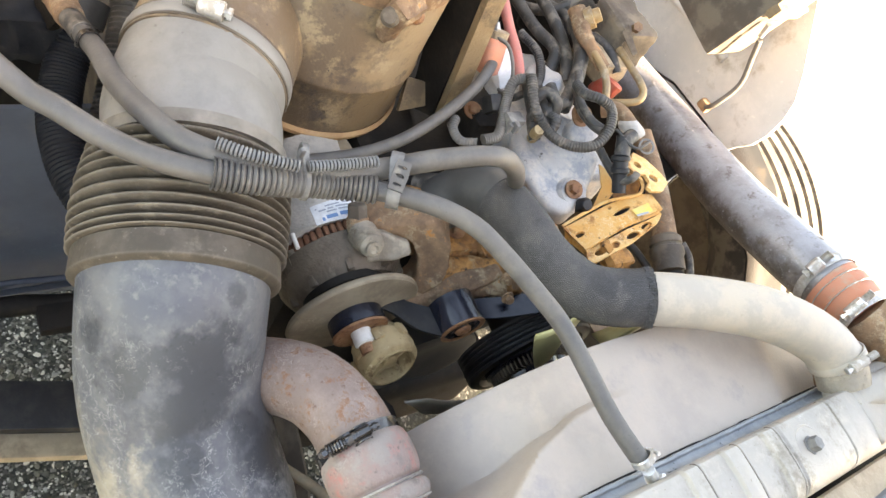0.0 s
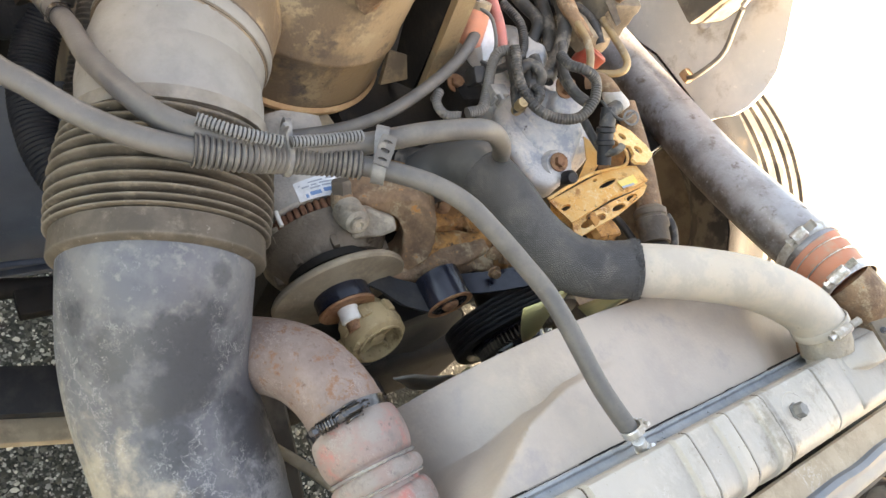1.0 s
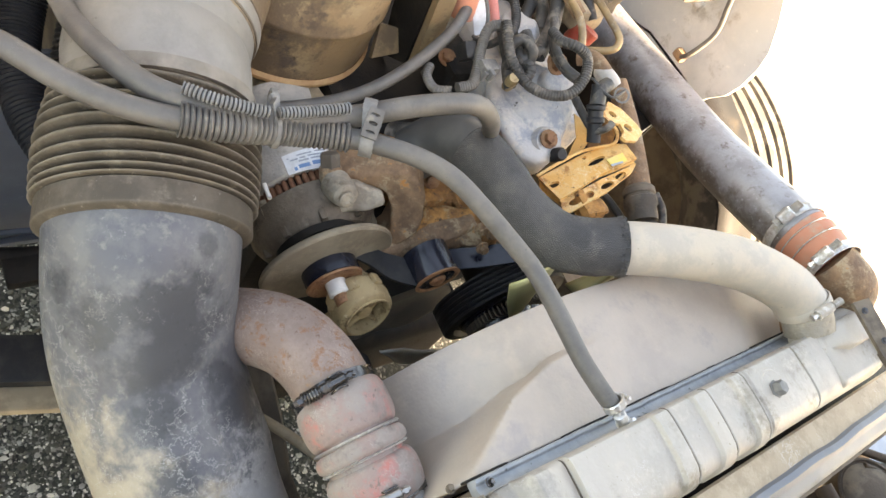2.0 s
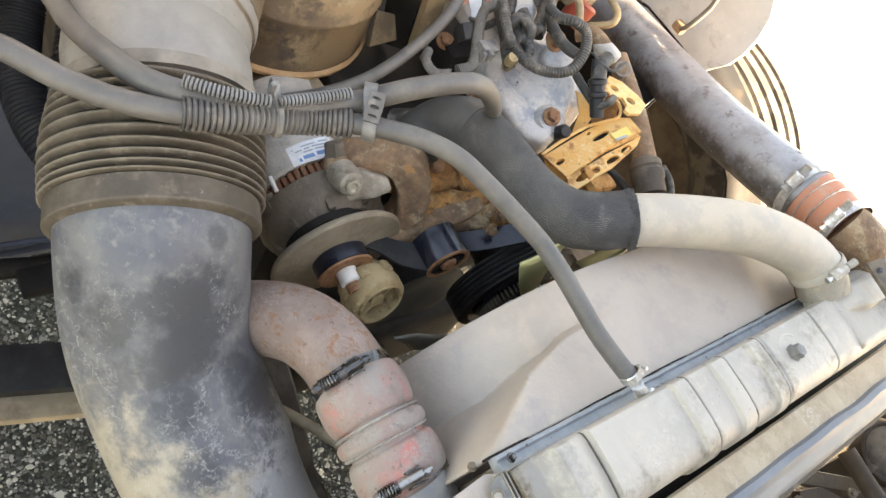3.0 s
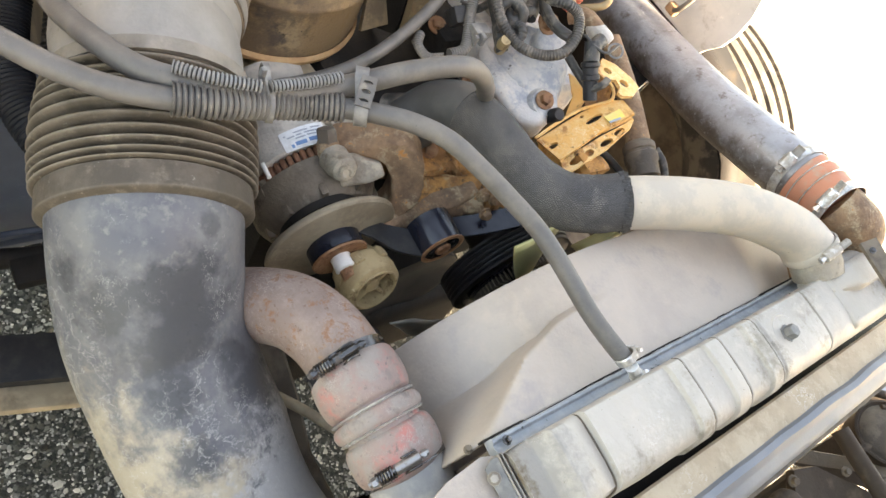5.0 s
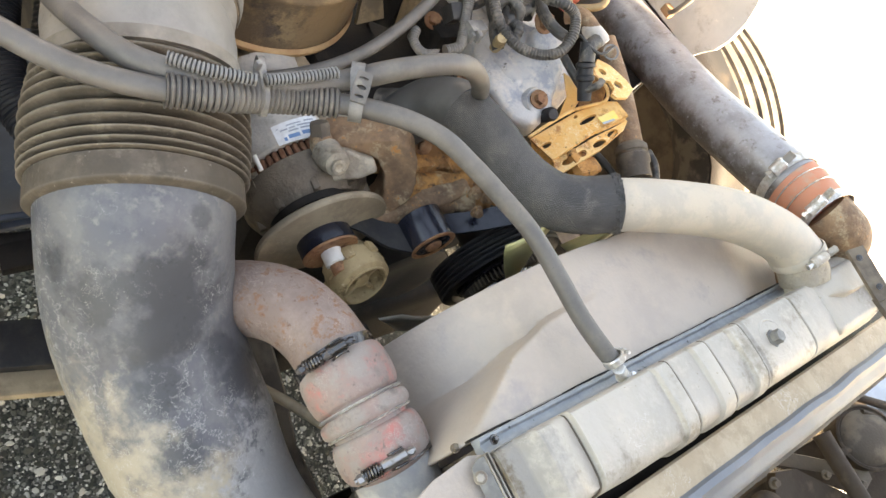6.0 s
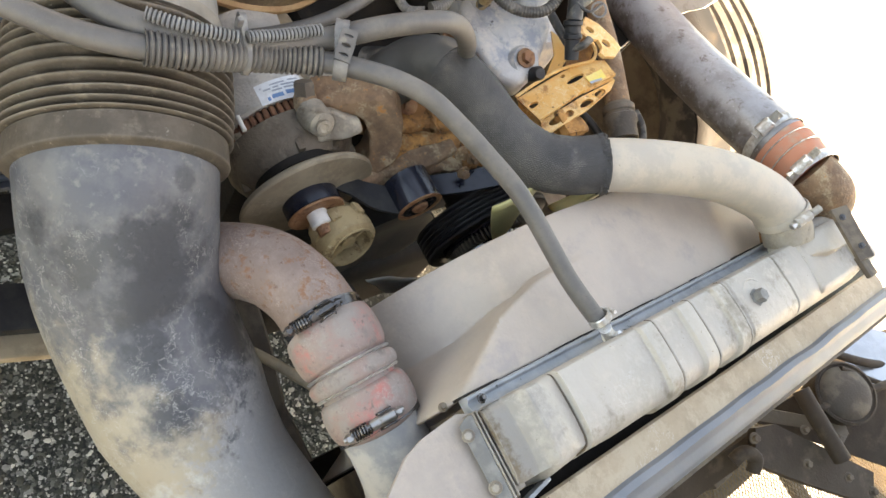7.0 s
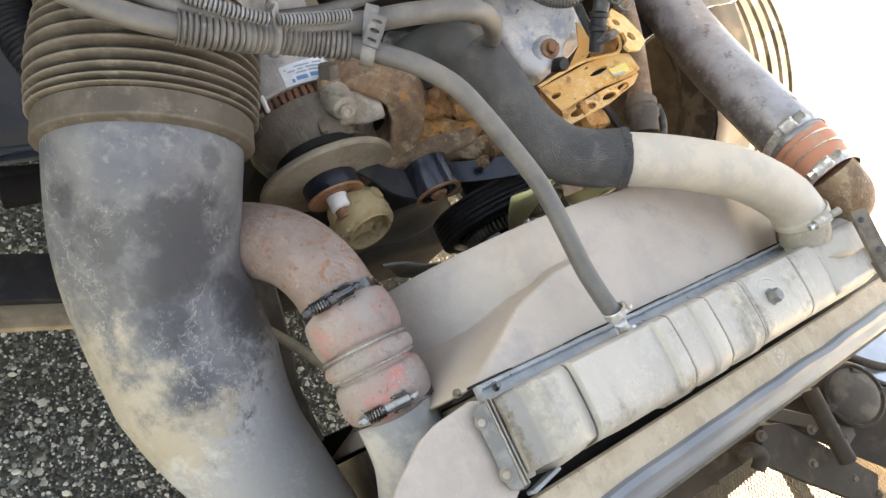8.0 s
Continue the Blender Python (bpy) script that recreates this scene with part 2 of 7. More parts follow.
m_rad_hose = knitted()
m_rad_pipe = material("dusty_coolant_pipe", (0.402, 0.354, 0.298), 0.5, tint=(0.469, 0.413, 0.337), tint_scale=9, dust=(0.496, 0.426, 0.344), dust_scale=18, fleck=(0.276, 0.235, 0.186), fleck_scale=90, fleck_cut=(0.66, 0.73), bump=0.15, grainy=0.7)
m_shroud = material("dusty_fan_shroud", (0.432, 0.363, 0.304), 0.5, tint=(0.379, 0.319, 0.272), tint_scale=7, dust=(0.487, 0.400, 0.331), dust_scale=20,
                    dust_cut=(0.48, 0.75), stain=(0.343, 0.299, 0.273), stain_scale=11, stain_cut=(0.54, 0.70), fleck=(0.275, 0.228, 0.172), fleck_scale=85, fleck_cut=(0.68, 0.74), scratch=((0.347, 0.295, 0.258), 22, 0.007, (0.54, 0.66)), bump=0.25, grainy=0.72)
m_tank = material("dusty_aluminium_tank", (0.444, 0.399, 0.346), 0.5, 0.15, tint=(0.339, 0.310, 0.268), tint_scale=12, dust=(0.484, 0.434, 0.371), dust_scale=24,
                  # First drift is end dirt and the shade painted below the step.
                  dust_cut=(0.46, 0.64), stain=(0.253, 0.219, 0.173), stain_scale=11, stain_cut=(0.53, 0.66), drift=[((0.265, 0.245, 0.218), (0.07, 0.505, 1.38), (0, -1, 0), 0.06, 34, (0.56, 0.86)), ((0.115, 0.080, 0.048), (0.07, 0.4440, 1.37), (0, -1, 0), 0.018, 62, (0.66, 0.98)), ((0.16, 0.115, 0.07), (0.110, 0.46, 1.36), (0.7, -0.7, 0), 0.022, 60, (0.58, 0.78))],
                  # The pale edge colour here draws the lit rising faces of the pads.
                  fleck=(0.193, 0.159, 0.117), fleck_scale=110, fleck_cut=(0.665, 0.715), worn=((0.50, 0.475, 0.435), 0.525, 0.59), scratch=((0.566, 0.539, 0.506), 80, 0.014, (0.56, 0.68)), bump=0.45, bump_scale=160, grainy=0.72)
m_flange = material("blue_grey_sealant", (0.320, 0.335, 0.348), 0.40, 0.0, tint=(0.240, 0.256, 0.270), tint_scale=30, dust=(0.300, 0.318, 0.332), dust_scale=60, dust_cut=(0.46, 0.68), fleck=(0.05, 0.05, 0.05), fleck_scale=70, fleck_cut=(0.66, 0.70), bump=0.8, bump_scale=90)
m_strip = material("dusty_frame_strip", (0.474, 0.366, 0.253), 0.7, tint=(0.386, 0.298, 0.203), tint_scale=14, dust=(0.535, 0.434, 0.316), dust_scale=26,
                   fleck=(0.206, 0.156, 0.108), fleck_scale=70, fleck_cut=(0.66, 0.70), scratch=((0.68, 0.63, 0.56), 50, 0.014, (0.56, 0.66)), bump=0.6, bump_scale=110, grainy=0.72)
m_seal = material("blue_grey_rubber_seal", (0.189, 0.198, 0.217), 0.5, tint=(0.240, 0.242, 0.252), tint_scale=6, dust=(0.275, 0.261, 0.248), dust_scale=14, dust_cut=(0.56, 0.72), bump=0.08)
m_rust_pipe = material("rusty_pink_pipe", (0.205, 0.142, 0.118), 0.6, tint=(0.275, 0.205, 0.172), tint_scale=14, dust=(0.235, 0.118, 0.070), dust_scale=60,
                       dust_cut=(0.52, 0.62), drift=[((0.380, 0.205, 0.095), (-0.166, 0.350, 1.267), Vector((-0.117, 0.368, 1.236)) - Vector((-0.231, 0.353, 1.216)), 0.10, 46, (0.56, 0.80))],
                       fleck=(0.125, 0.060, 0.038), fleck_scale=110, fleck_cut=(0.57, 0.70), scratch=((0.40, 0.31, 0.27), 100, 0.014, (0.48, 0.62)), bump=0.55, grainy=0.74)
m_red_hose = material("dusty_red_silicone", (0.270, 0.190, 0.165), 0.62, tint=(0.430, 0.150, 0.125), tint_scale=13, tint_cut=(0.50, 0.62),
                      dust=(0.275, 0.232, 0.205), dust_scale=24, dust_cut=(0.44, 0.60), stain=(0.180, 0.145, 0.128), stain_scale=16, stain_cut=(0.54, 0.68), fleck=(0.165, 0.120, 0.105), fleck_scale=100, fleck_cut=(0.58, 0.68),
                      scratch=((0.40, 0.345, 0.31), 80, 0.012, (0.48, 0.62)), bump=0.35, grainy=0.7)
m_orange_hose = material("orange_silicone", (0.560, 0.215, 0.125), 0.6, tint=(0.480, 0.235, 0.155), tint_scale=15, dust=(0.46, 0.31, 0.22), dust_scale=30, dust_cut=(0.5, 0.68), bump=0.2)
m_grey_pipe = material("dusty_grey_pipe", (0.259, 0.260, 0.267), 0.6, tint=(0.340, 0.332, 0.324), tint_scale=9, dust=(0.423, 0.398, 0.368), dust_scale=22, bump=0.2)
m_silver_pipe = material("stained_shaded_silver_pipe", (0.360, 0.349, 0.359), 0.38, 0.35, tint=(0.259, 0.241, 0.237), tint_scale=12, dust=(0.166, 0.126, 0.104), dust_scale=38,
                         # Drift darkens the lower flank: brown stain plus painted shade.
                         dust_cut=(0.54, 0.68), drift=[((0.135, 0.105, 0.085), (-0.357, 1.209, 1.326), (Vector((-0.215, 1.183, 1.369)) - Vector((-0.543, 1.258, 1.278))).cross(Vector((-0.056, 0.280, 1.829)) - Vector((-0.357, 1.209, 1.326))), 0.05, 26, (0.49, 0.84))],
                         fleck=(0.403, 0.392, 0.403), fleck_scale=130, fleck_cut=(0.58, 0.68), bump=0.2, grainy=0.72)
m_canister = material("dusty_tan_canister", (0.254, 0.176, 0.102), 0.5, tint=(0.141, 0.098, 0.063), tint_scale=7, tint_cut=(0.46, 0.58), dust=(0.313, 0.234, 0.143), dust_scale=15,
                      dust_cut=(0.53, 0.62), stain=(0.088, 0.066, 0.050), stain_scale=9, stain_cut=(0.555, 0.64), fleck=(0.048, 0.036, 0.028), fleck_scale=55, fleck_cut=(0.655, 0.69),
                      drift=[((0.165, 0.125, 0.093), (-0.641, 0.516, 1.412), (0.1, -0.3, 1), 0.10, 16, (0.56, 0.76))], scratch=((0.09, 0.07, 0.05), 16, 0.005, (0.52, 0.62)), bump=0.4, grainy=0.72)
m_canister_rim = material("rusty_rim", (0.414, 0.235, 0.117), 0.75, tint=(0.524, 0.345, 0.179), tint_scale=20, bump=0.3)
m_rust = material("rusty_casting", (0.222, 0.102, 0.036), 0.8, tint=(0.456, 0.210, 0.060), tint_scale=16, tint_cut=(0.44, 0.6), dust=(0.384, 0.258, 0.138), dust_scale=30,
                  dust_cut=(0.54, 0.66), fleck=(0.060, 0.034, 0.019), fleck_scale=70, fleck_cut=(0.56, 0.64), bump=1.0, bump_scale=120, grainy=0.74)
m_rust_arm = material("dusty_rust_arm", (0.262, 0.153, 0.085), 0.72, tint=(0.136, 0.080, 0.048), tint_scale=20, dust=(0.378, 0.286, 0.188), dust_scale=30,
                      dust_cut=(0.5, 0.64), fleck=(0.420, 0.175, 0.055), fleck_scale=60, fleck_cut=(0.60, 0.68), bump=0.8, bump_scale=180, grainy=0.74)
m_yellow = material("yellow_primer_bracket", (0.740, 0.375, 0.110), 0.5, tint=(0.760, 0.470, 0.190), tint_scale=16, dust=(0.430, 0.190, 0.065), dust_scale=34,
                    dust_cut=(0.52, 0.64), fleck=(0.150, 0.070, 0.034), fleck_scale=80, fleck_cut=(0.63, 0.69), scratch=((0.80, 0.66, 0.42), 60, 0.015, (0.48, 0.62)), bump=0.4, grainy=0.7)
m_cover = material("grey_cast_cover", (0.501, 0.476, 0.452), 0.5, 0.15, tint=(0.321, 0.327, 0.352), tint_scale=11, tint_cut=(0.50, 0.62), dust=(0.608, 0.555, 0.491), dust_scale=21,
                   dust_cut=(0.50, 0.62), stain=(0.268, 0.223, 0.183), stain_scale=17, stain_cut=(0.58, 0.68), fleck=(0.123, 0.110, 0.105), fleck_scale=60, fleck_cut=(0.64, 0.70), scratch=((0.659, 0.619, 0.573), 60, 0.014, (0.5, 0.62)), bump=0.45, grainy=0.72)
m_alt = material("cast_aluminium", (0.330, 0.290, 0.240), 0.6, 0.15, tint=(0.225, 0.185, 0.143), tint_scale=16, dust=(0.385, 0.325, 0.250), dust_scale=35, stain=(0.180, 0.140, 0.100), stain_scale=20, stain_cut=(0.55, 0.66), fleck=(0.150, 0.120, 0.090),
                 fleck_scale=90, fleck_cut=(0.62, 0.69), bump=0.7, bump_scale=240, grainy=0.7)
m_cuff = material("bare_hose_rubber", (0.058, 0.060, 0.060), 0.5, tint=(0.044, 0.045, 0.045), tint_scale=9, dust=(0.085, 0.085, 0.080), dust_scale=26, dust_cut=(0.48, 0.74), bump=0.12)
# Pale dust, made paler still for glare on the rear housing.
m_alt_rear = material("pale_dusty_cast", (0.450, 0.420, 0.380), 0.65, 0.1, tint=(0.350, 0.322, 0.285), tint_scale=16, dust=(0.520, 0.480, 0.425), dust_scale=30, stain=(0.250, 0.215, 0.175), stain_scale=24, stain_cut=(0.58, 0.70), bump=0.6, bump_scale=240, grainy=0.7)
# Grease, with the shade behind the drive disc put into the colour.
m_alt_front = material("greasy_shaded_cast_front", (0.150, 0.118, 0.088), 0.6, 0.1, tint=(0.100, 0.076, 0.055), tint_scale=16, dust=(0.250, 0.205, 0.155), dust_scale=28, dust_cut=(0.54, 0.70), stain=(0.060, 0.045, 0.032), stain_scale=20, stain_cut=(0.52, 0.66), bump=0.7, bump_scale=240, grainy=0.7)
m_disc = material("dusty_tan_disc", (0.235, 0.190, 0.135), 0.6, tint=(0.180, 0.140, 0.096), tint_scale=9, dust=(0.285, 0.235, 0.170), dust_scale=25, scratch=((0.40, 0.35, 0.28), 40, 0.012, (0.5, 0.65)), bump=0.15, grainy=0.7)
m_copper = material("rusty_windings", (0.16, 0.065, 0.035), 0.8, tint=(0.24, 0.11, 0.06), tint_scale=30, bump=0.4)
m_black = material("black_painted_steel", (0.010, 0.012, 0.020), 0.22, 0.0, tint=(0.019, 0.020, 0.029), tint_scale=25, bump=0.05)
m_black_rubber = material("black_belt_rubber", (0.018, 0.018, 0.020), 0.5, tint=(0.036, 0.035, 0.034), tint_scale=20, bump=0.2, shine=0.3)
m_rust_washer = material("rusty_washer", (0.238, 0.105, 0.049), 0.65, tint=(0.301, 0.161, 0.081), tint_scale=60, dust=(0.154, 0.070, 0.038), dust_scale=90, dust_cut=(0.52, 0.66), bump=0.6)
m_cream = material("cream_plastic", (0.413, 0.307, 0.168), 0.55, tint=(0.310, 0.217, 0.113), tint_scale=26, dust=(0.206, 0.139, 0.074), dust_scale=50, dust_cut=(0.52, 0.64), fleck=(0.550, 0.443, 0.289), fleck_scale=90,
                   fleck_cut=(0.62, 0.7), bump=0.25, grainy=0.7)
m_white = material("white_nylon", (0.72, 0.70, 0.66), 0.45, tint=(0.60, 0.57, 0.52), tint_scale=40, bump=0.05)
m_fan = material("yellowed_fan_plastic", (0.42, 0.40, 0.20), 0.5, tint=(0.36, 0.33, 0.17), tint_scale=10, bump=0.05)
m_fan_grey = material("dusty_fan_blade", (0.247, 0.240, 0.214), 0.6, tint=(0.188, 0.178, 0.158), tint_scale=12, bump=0.05)
m_blue_bolt = material("bright_zinc_bolt", (0.60, 0.68, 0.80), 0.35, 0.1, tint=(0.50, 0.58, 0.72), tint_scale=50, bump=0.05)
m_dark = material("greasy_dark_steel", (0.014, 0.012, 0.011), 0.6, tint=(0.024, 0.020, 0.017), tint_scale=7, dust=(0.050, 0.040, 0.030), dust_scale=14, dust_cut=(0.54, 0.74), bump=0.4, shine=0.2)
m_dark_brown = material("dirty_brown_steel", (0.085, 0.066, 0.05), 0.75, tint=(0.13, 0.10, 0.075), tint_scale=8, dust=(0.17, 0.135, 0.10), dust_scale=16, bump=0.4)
m_panel = material("blue_grey_splash_panel", (0.078, 0.099, 0.136), 0.55, tint=(0.060, 0.076, 0.107), tint_scale=5, dust=(0.124, 0.138, 0.151), dust_scale=8, dust_cut=(0.52, 0.8), scratch=((0.237, 0.264, 0.293), 14, 0.006, (0.5, 0.65)), bump=0.1)
m_fender = material("dusty_inner_fender", (0.578, 0.564, 0.544), 0.6, tint=(0.699, 0.665, 0.625), tint_scale=6, dust=(0.444, 0.403, 0.352), dust_scale=13, dust_cut=(0.55, 0.70), fleck=(0.780, 0.739, 0.685),
                    fleck_scale=50, fleck_cut=(0.62, 0.7), scratch=((0.739, 0.717, 0.694), 9, 0.005, (0.50, 0.6)), bump=0.25, grainy=0.7)
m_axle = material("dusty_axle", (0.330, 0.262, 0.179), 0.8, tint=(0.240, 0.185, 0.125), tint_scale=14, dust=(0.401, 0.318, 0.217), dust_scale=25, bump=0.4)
m_tyre = material("dusty_tyre_rubber", (0.055, 0.05, 0.045), 0.85, tint=(0.10, 0.088, 0.075), tint_scale=5, dust=(0.17, 0.15, 0.125), dust_scale=18, bump=0.3)
m_red = material("red_plastic", (0.42, 0.055, 0.03), 0.45, tint=(0.36, 0.11, 0.07), tint_scale=40, bump=0.08)
m_red_wire = material("dusty_red_wire", (0.552, 0.186, 0.159), 0.6, tint=(0.414, 0.179, 0.152), tint_scale=30)
m_salmon = material("salmon_connector", (0.690, 0.276, 0.172), 0.5, tint=(0.552, 0.248, 0.179), tint_scale=30)
m_brass = material("dull_brass_pipe", (0.380, 0.260, 0.135), 0.5, 0.4, tint=(0.230, 0.165, 0.105), tint_scale=26, dust=(0.42, 0.35, 0.26), dust_scale=40, dust_cut=(0.55, 0.7), bump=0.2)
m_label = material("white_paper_label", (0.74, 0.76, 0.78), 0.5, tint=(0.62, 0.63, 0.63), tint_scale=60, bump=0.03)
m_ink = material("blue_print", (0.13, 0.27, 0.50), 0.5)
m_ink_grey = material("grey_print", (0.33, 0.36, 0.40), 0.5)
m_warn = material("yellow_warning_label", (0.800, 0.607, 0.138), 0.5, tint=(0.759, 0.580, 0.221), tint_scale=60)
m_hood_dark = material("dark_hood_fittings", (0.050, 0.034, 0.023), 0.8, tint=(0.065, 0.048, 0.034), tint_scale=12, dust=(0.112, 0.084, 0.059), dust_scale=20, dust_cut=(0.52, 0.7), bump=0.3)
m_hood = material("brown_fibreglass", (0.190, 0.152, 0.110), 0.6, tint=(0.140, 0.110, 0.080), tint_scale=3, dust=(0.260, 0.210, 0.150), dust_scale=9, dust_cut=(0.52, 0.72), bump=0.3, grainy=0.7)
m_mesh = material("bronze_grille_mesh", (0.22, 0.15, 0.07), 0.5, 0.3, tint=(0.16, 0.11, 0.06), tint_scale=20)
m_bulb = material("headlamp_reflector", (0.75, 0.75, 0.75), 0.25, 0.7, tint=(0.6, 0.6, 0.6), tint_scale=20)
# Colour of the unseen cab, chosen for the bluish light it returns.
m_cab = material("blue_cab_paint", (0.060, 0.090, 0.150), 0.35, tint=(0.050, 0.076, 0.125), tint_scale=2, dust=(0.120, 0.125, 0.135), dust_scale=6, dust_cut=(0.55, 0.75), bump=0.05)
m_glass = material("dark_windscreen", (0.02, 0.022, 0.025), 0.08, bump=0.0)


def stone_material():
    m = material("loose_aggregate", (0.2, 0.2, 0.19), 0.75, bump=0.4)
    n, ln = m.node_tree.nodes, m.node_tree.links
    geo = n.new("ShaderNodeNewGeometry")
    ramp = n.new("ShaderNodeValToRGB")
    e = ramp.color_ramp.elements
    e[0].position, e[0].color = 0.0, (0.022, 0.023, 0.02, 1)
    e[1].position, e[1].color = 1.0, (0.74, 0.72, 0.66, 1)
    for at, c in ((0.35, (0.062, 0.065, 0.056, 1)), (0.65, (0.128, 0.131, 0.116, 1)), (0.82, (0.34, 0.34, 0.325, 1))):
        ramp.color_ramp.elements.new(at).color = c
    ln.new(geo.outputs["Random Per Island"], ramp.inputs["Fac"])
    ln.new(ramp.outputs["Color"], n["Principled BSDF"].inputs["Base Color"])
    return m


m_stone = stone_material()


def ground_material():
    m = bpy.data.materials.new("worn_asphalt")
    m.use_nodes = True
    nt = m.node_tree
    n, ln = nt.nodes, nt.links
    bsdf = n["Principled BSDF"]
    bsdf.inputs["Roughness"].default_value = 0.85
    coord = n.new("ShaderNodeTexCoord")
    cells = n.new("ShaderNodeTexVoronoi")
    cells.inputs["Scale"].default_value = 85.0
    ln.new(coord.outputs["Object"], cells.inputs["Vector"])
    edge = n.new("ShaderNodeTexVoronoi")
    edge.feature = "DISTANCE_TO_EDGE"
    edge.inputs["Scale"].default_value = 85.0
    ln.new(coord.outputs["Object"], edge.inputs["Vector"])
    grey = n.new("ShaderNodeSeparateColor")
    ln.new(cells.outputs["Color"], grey.inputs["Color"])
    ramp = n.new("ShaderNodeValToRGB")
    ramp.color_ramp.elements[0].position, ramp.color_ramp.elements[0].color = 0.0, (0.035, 0.037, 0.036, 1)
    ramp.color_ramp.elements[1].position, ramp.color_ramp.elements[1].color = 1.0, (0.36, 0.35, 0.33, 1)
    mid = ramp.color_ramp.elements.new(0.62)
    mid.color = (0.095, 0.097, 0.092, 1)
    ln.new(grey.outputs["Red"], ramp.inputs["Fac"])
    near = n.new("ShaderNodeMapRange")
    near.inputs["From Min"].default_value, near.inputs["From Max"].default_value = 0.02, 0.16
    ln.new(edge.outputs["Distance"], near.inputs["Value"])
    mix = n.new("ShaderNodeMix")
    mix.data_type = "RGBA"
    mix.inputs["A"].default_value = (0.028, 0.028, 0.026, 1)
    ln.new(near.outputs["Result"], mix.inputs["Factor"])
    ln.new(ramp.outputs["Color"], mix.inputs["B"])
    broad = n.new("ShaderNodeTexNoise")
    broad.inputs["Scale"].default_value = 1.3
    broad.inputs["Detail"].default_value = 6
    ln.new(coord.outputs["Object"], broad.inputs["Vector"])
    # Pale concrete apron beyond the edge of the asphalt.
    place = n.new("ShaderNodeSeparateXYZ")
    ln.new(coord.outputs["Object"], place.inputs["Vector"])
    skew = n.new("ShaderNodeMath")
    skew.operation = "MULTIPLY_ADD"
    skew.inputs[1].default_value = 1.2
    ln.new(place.outputs["X"], skew.inputs[0])
    ln.new(place.outputs["Y"], skew.inputs[2])
    beyond = n.new("ShaderNodeMapRange")
    beyond.inputs["From Min"].default_value, beyond.inputs["From Max"].default_value = 2.28, 2.34
    ln.new(skew.outputs["Value"], beyond.inputs["Value"])
    concrete = n.new("ShaderNodeMix")
    concrete.data_type = "RGBA"
    concrete.inputs["A"].default_value = (0.50, 0.47, 0.42, 1)
    concrete.inputs["B"].default_value = (0.60, 0.57, 0.52, 1)
    ln.new(broad.outputs["Fac"], concrete.inputs["Factor"])
    both = n.new("ShaderNodeMix")
    both.data_type = "RGBA"
    ln.new(beyond.outputs["Result"], both.inputs["Factor"])
    ln.new(mix.outputs["Result"], both.inputs["A"])
    ln.new(concrete.outputs["Result"], both.inputs["B"])
    ln.new(both.outputs["Result"], bsdf.inputs["Base Color"])
    relief = n.new("ShaderNodeBump")
    relief.inputs["Strength"].default_value = 0.6
    relief.inputs["Distance"].default_value = 0.004
    ln.new(near.outputs["Result"], relief.inputs["Height"])
    ln.new(relief.outputs["Normal"], bsdf.inputs["Normal"])
    return m


m_ground = ground_material()


# ---- building blocks ----
def thing(name, at, label, category, group="", kind=""):
    ob = new(name)
    ob.location = at
    ob.empty_display_size = 0.05
    return tagged(ob, label, category, group, kind)


def finish(bm, name, mat, smooth=True):
    bmesh.ops.recalc_face_normals(bm, faces=bm.faces[:])
    me = bpy.data.meshes.new(name)
    bm.to_mesh(me)
    bm.free()
    me.materials.append(mat)
    if smooth:
        me.shade_smooth()
        me.set_sharp_from_angle(angle=radians(38))
    return me


def part(name, bm, mat, parent, label="", smooth=True):
    """Links a bmesh, built in world places, as one mesh under a thing or under a part."""
    ob = new(name, finish(bm, name, mat, smooth))
    ob.parent = parent
    if parent.type == "EMPTY":
        ob.matrix_parent_inverse = Matrix.Translation(-parent.location)
    if label:
        tagged(ob, label)
    return ob


def single(name, bm, mat, label, category, group="", kind="", smooth=True):
    return tagged(new(name, finish(bm, name, mat, smooth)), label, category, group, kind)


def glide(points, step=0.006):
    """A smooth line through the points, in even steps."""
    p = [Vector(q) for q in points]
    p = [p[0] * 2 - p[1]] + p + [p[-1] * 2 - p[-2]]
    fine = []
    for a, b, c, d in zip(p, p[1:], p[2:], p[3:]):
        for k in range(24):
            t = k / 24
            fine.append(0.5 * ((2 * b) + (c - a) * t + (2 * a - 5 * b + 4 * c - d) * t * t + (3 * b - a - 3 * c + d) * t ** 3))
    fine.append(p[-2])
    total = sum((b - a).length for a, b in zip(fine, fine[1:]))
    count = max(2, int(total / step))
    out, run, want, i = [fine[0]], 0.0, total / count, 0
    for a, b in zip(fine, fine[1:]):
        seg = (b - a).length
        while seg > 0 and run + seg >= want * (len(out)) - 1e-9 and len(out) < count:
            out.append(a.lerp(b, (want * len(out) - run) / seg))
        run += seg
    out.append(fine[-1])
    return out, total


def frames(line):
    """Tangent and two normals along a line, without twist."""
    out, up = [], None
    for i, p in enumerate(line):
        t = (line[min(i + 1, len(line) - 1)] - line[max(i - 1, 0)]).normalized()
        if up is None:
            up = t.orthogonal().normalized()
        up = (up - t * up.dot(t)).normalized()
        out.append((p, t, up, t.cross(up)))
    return out


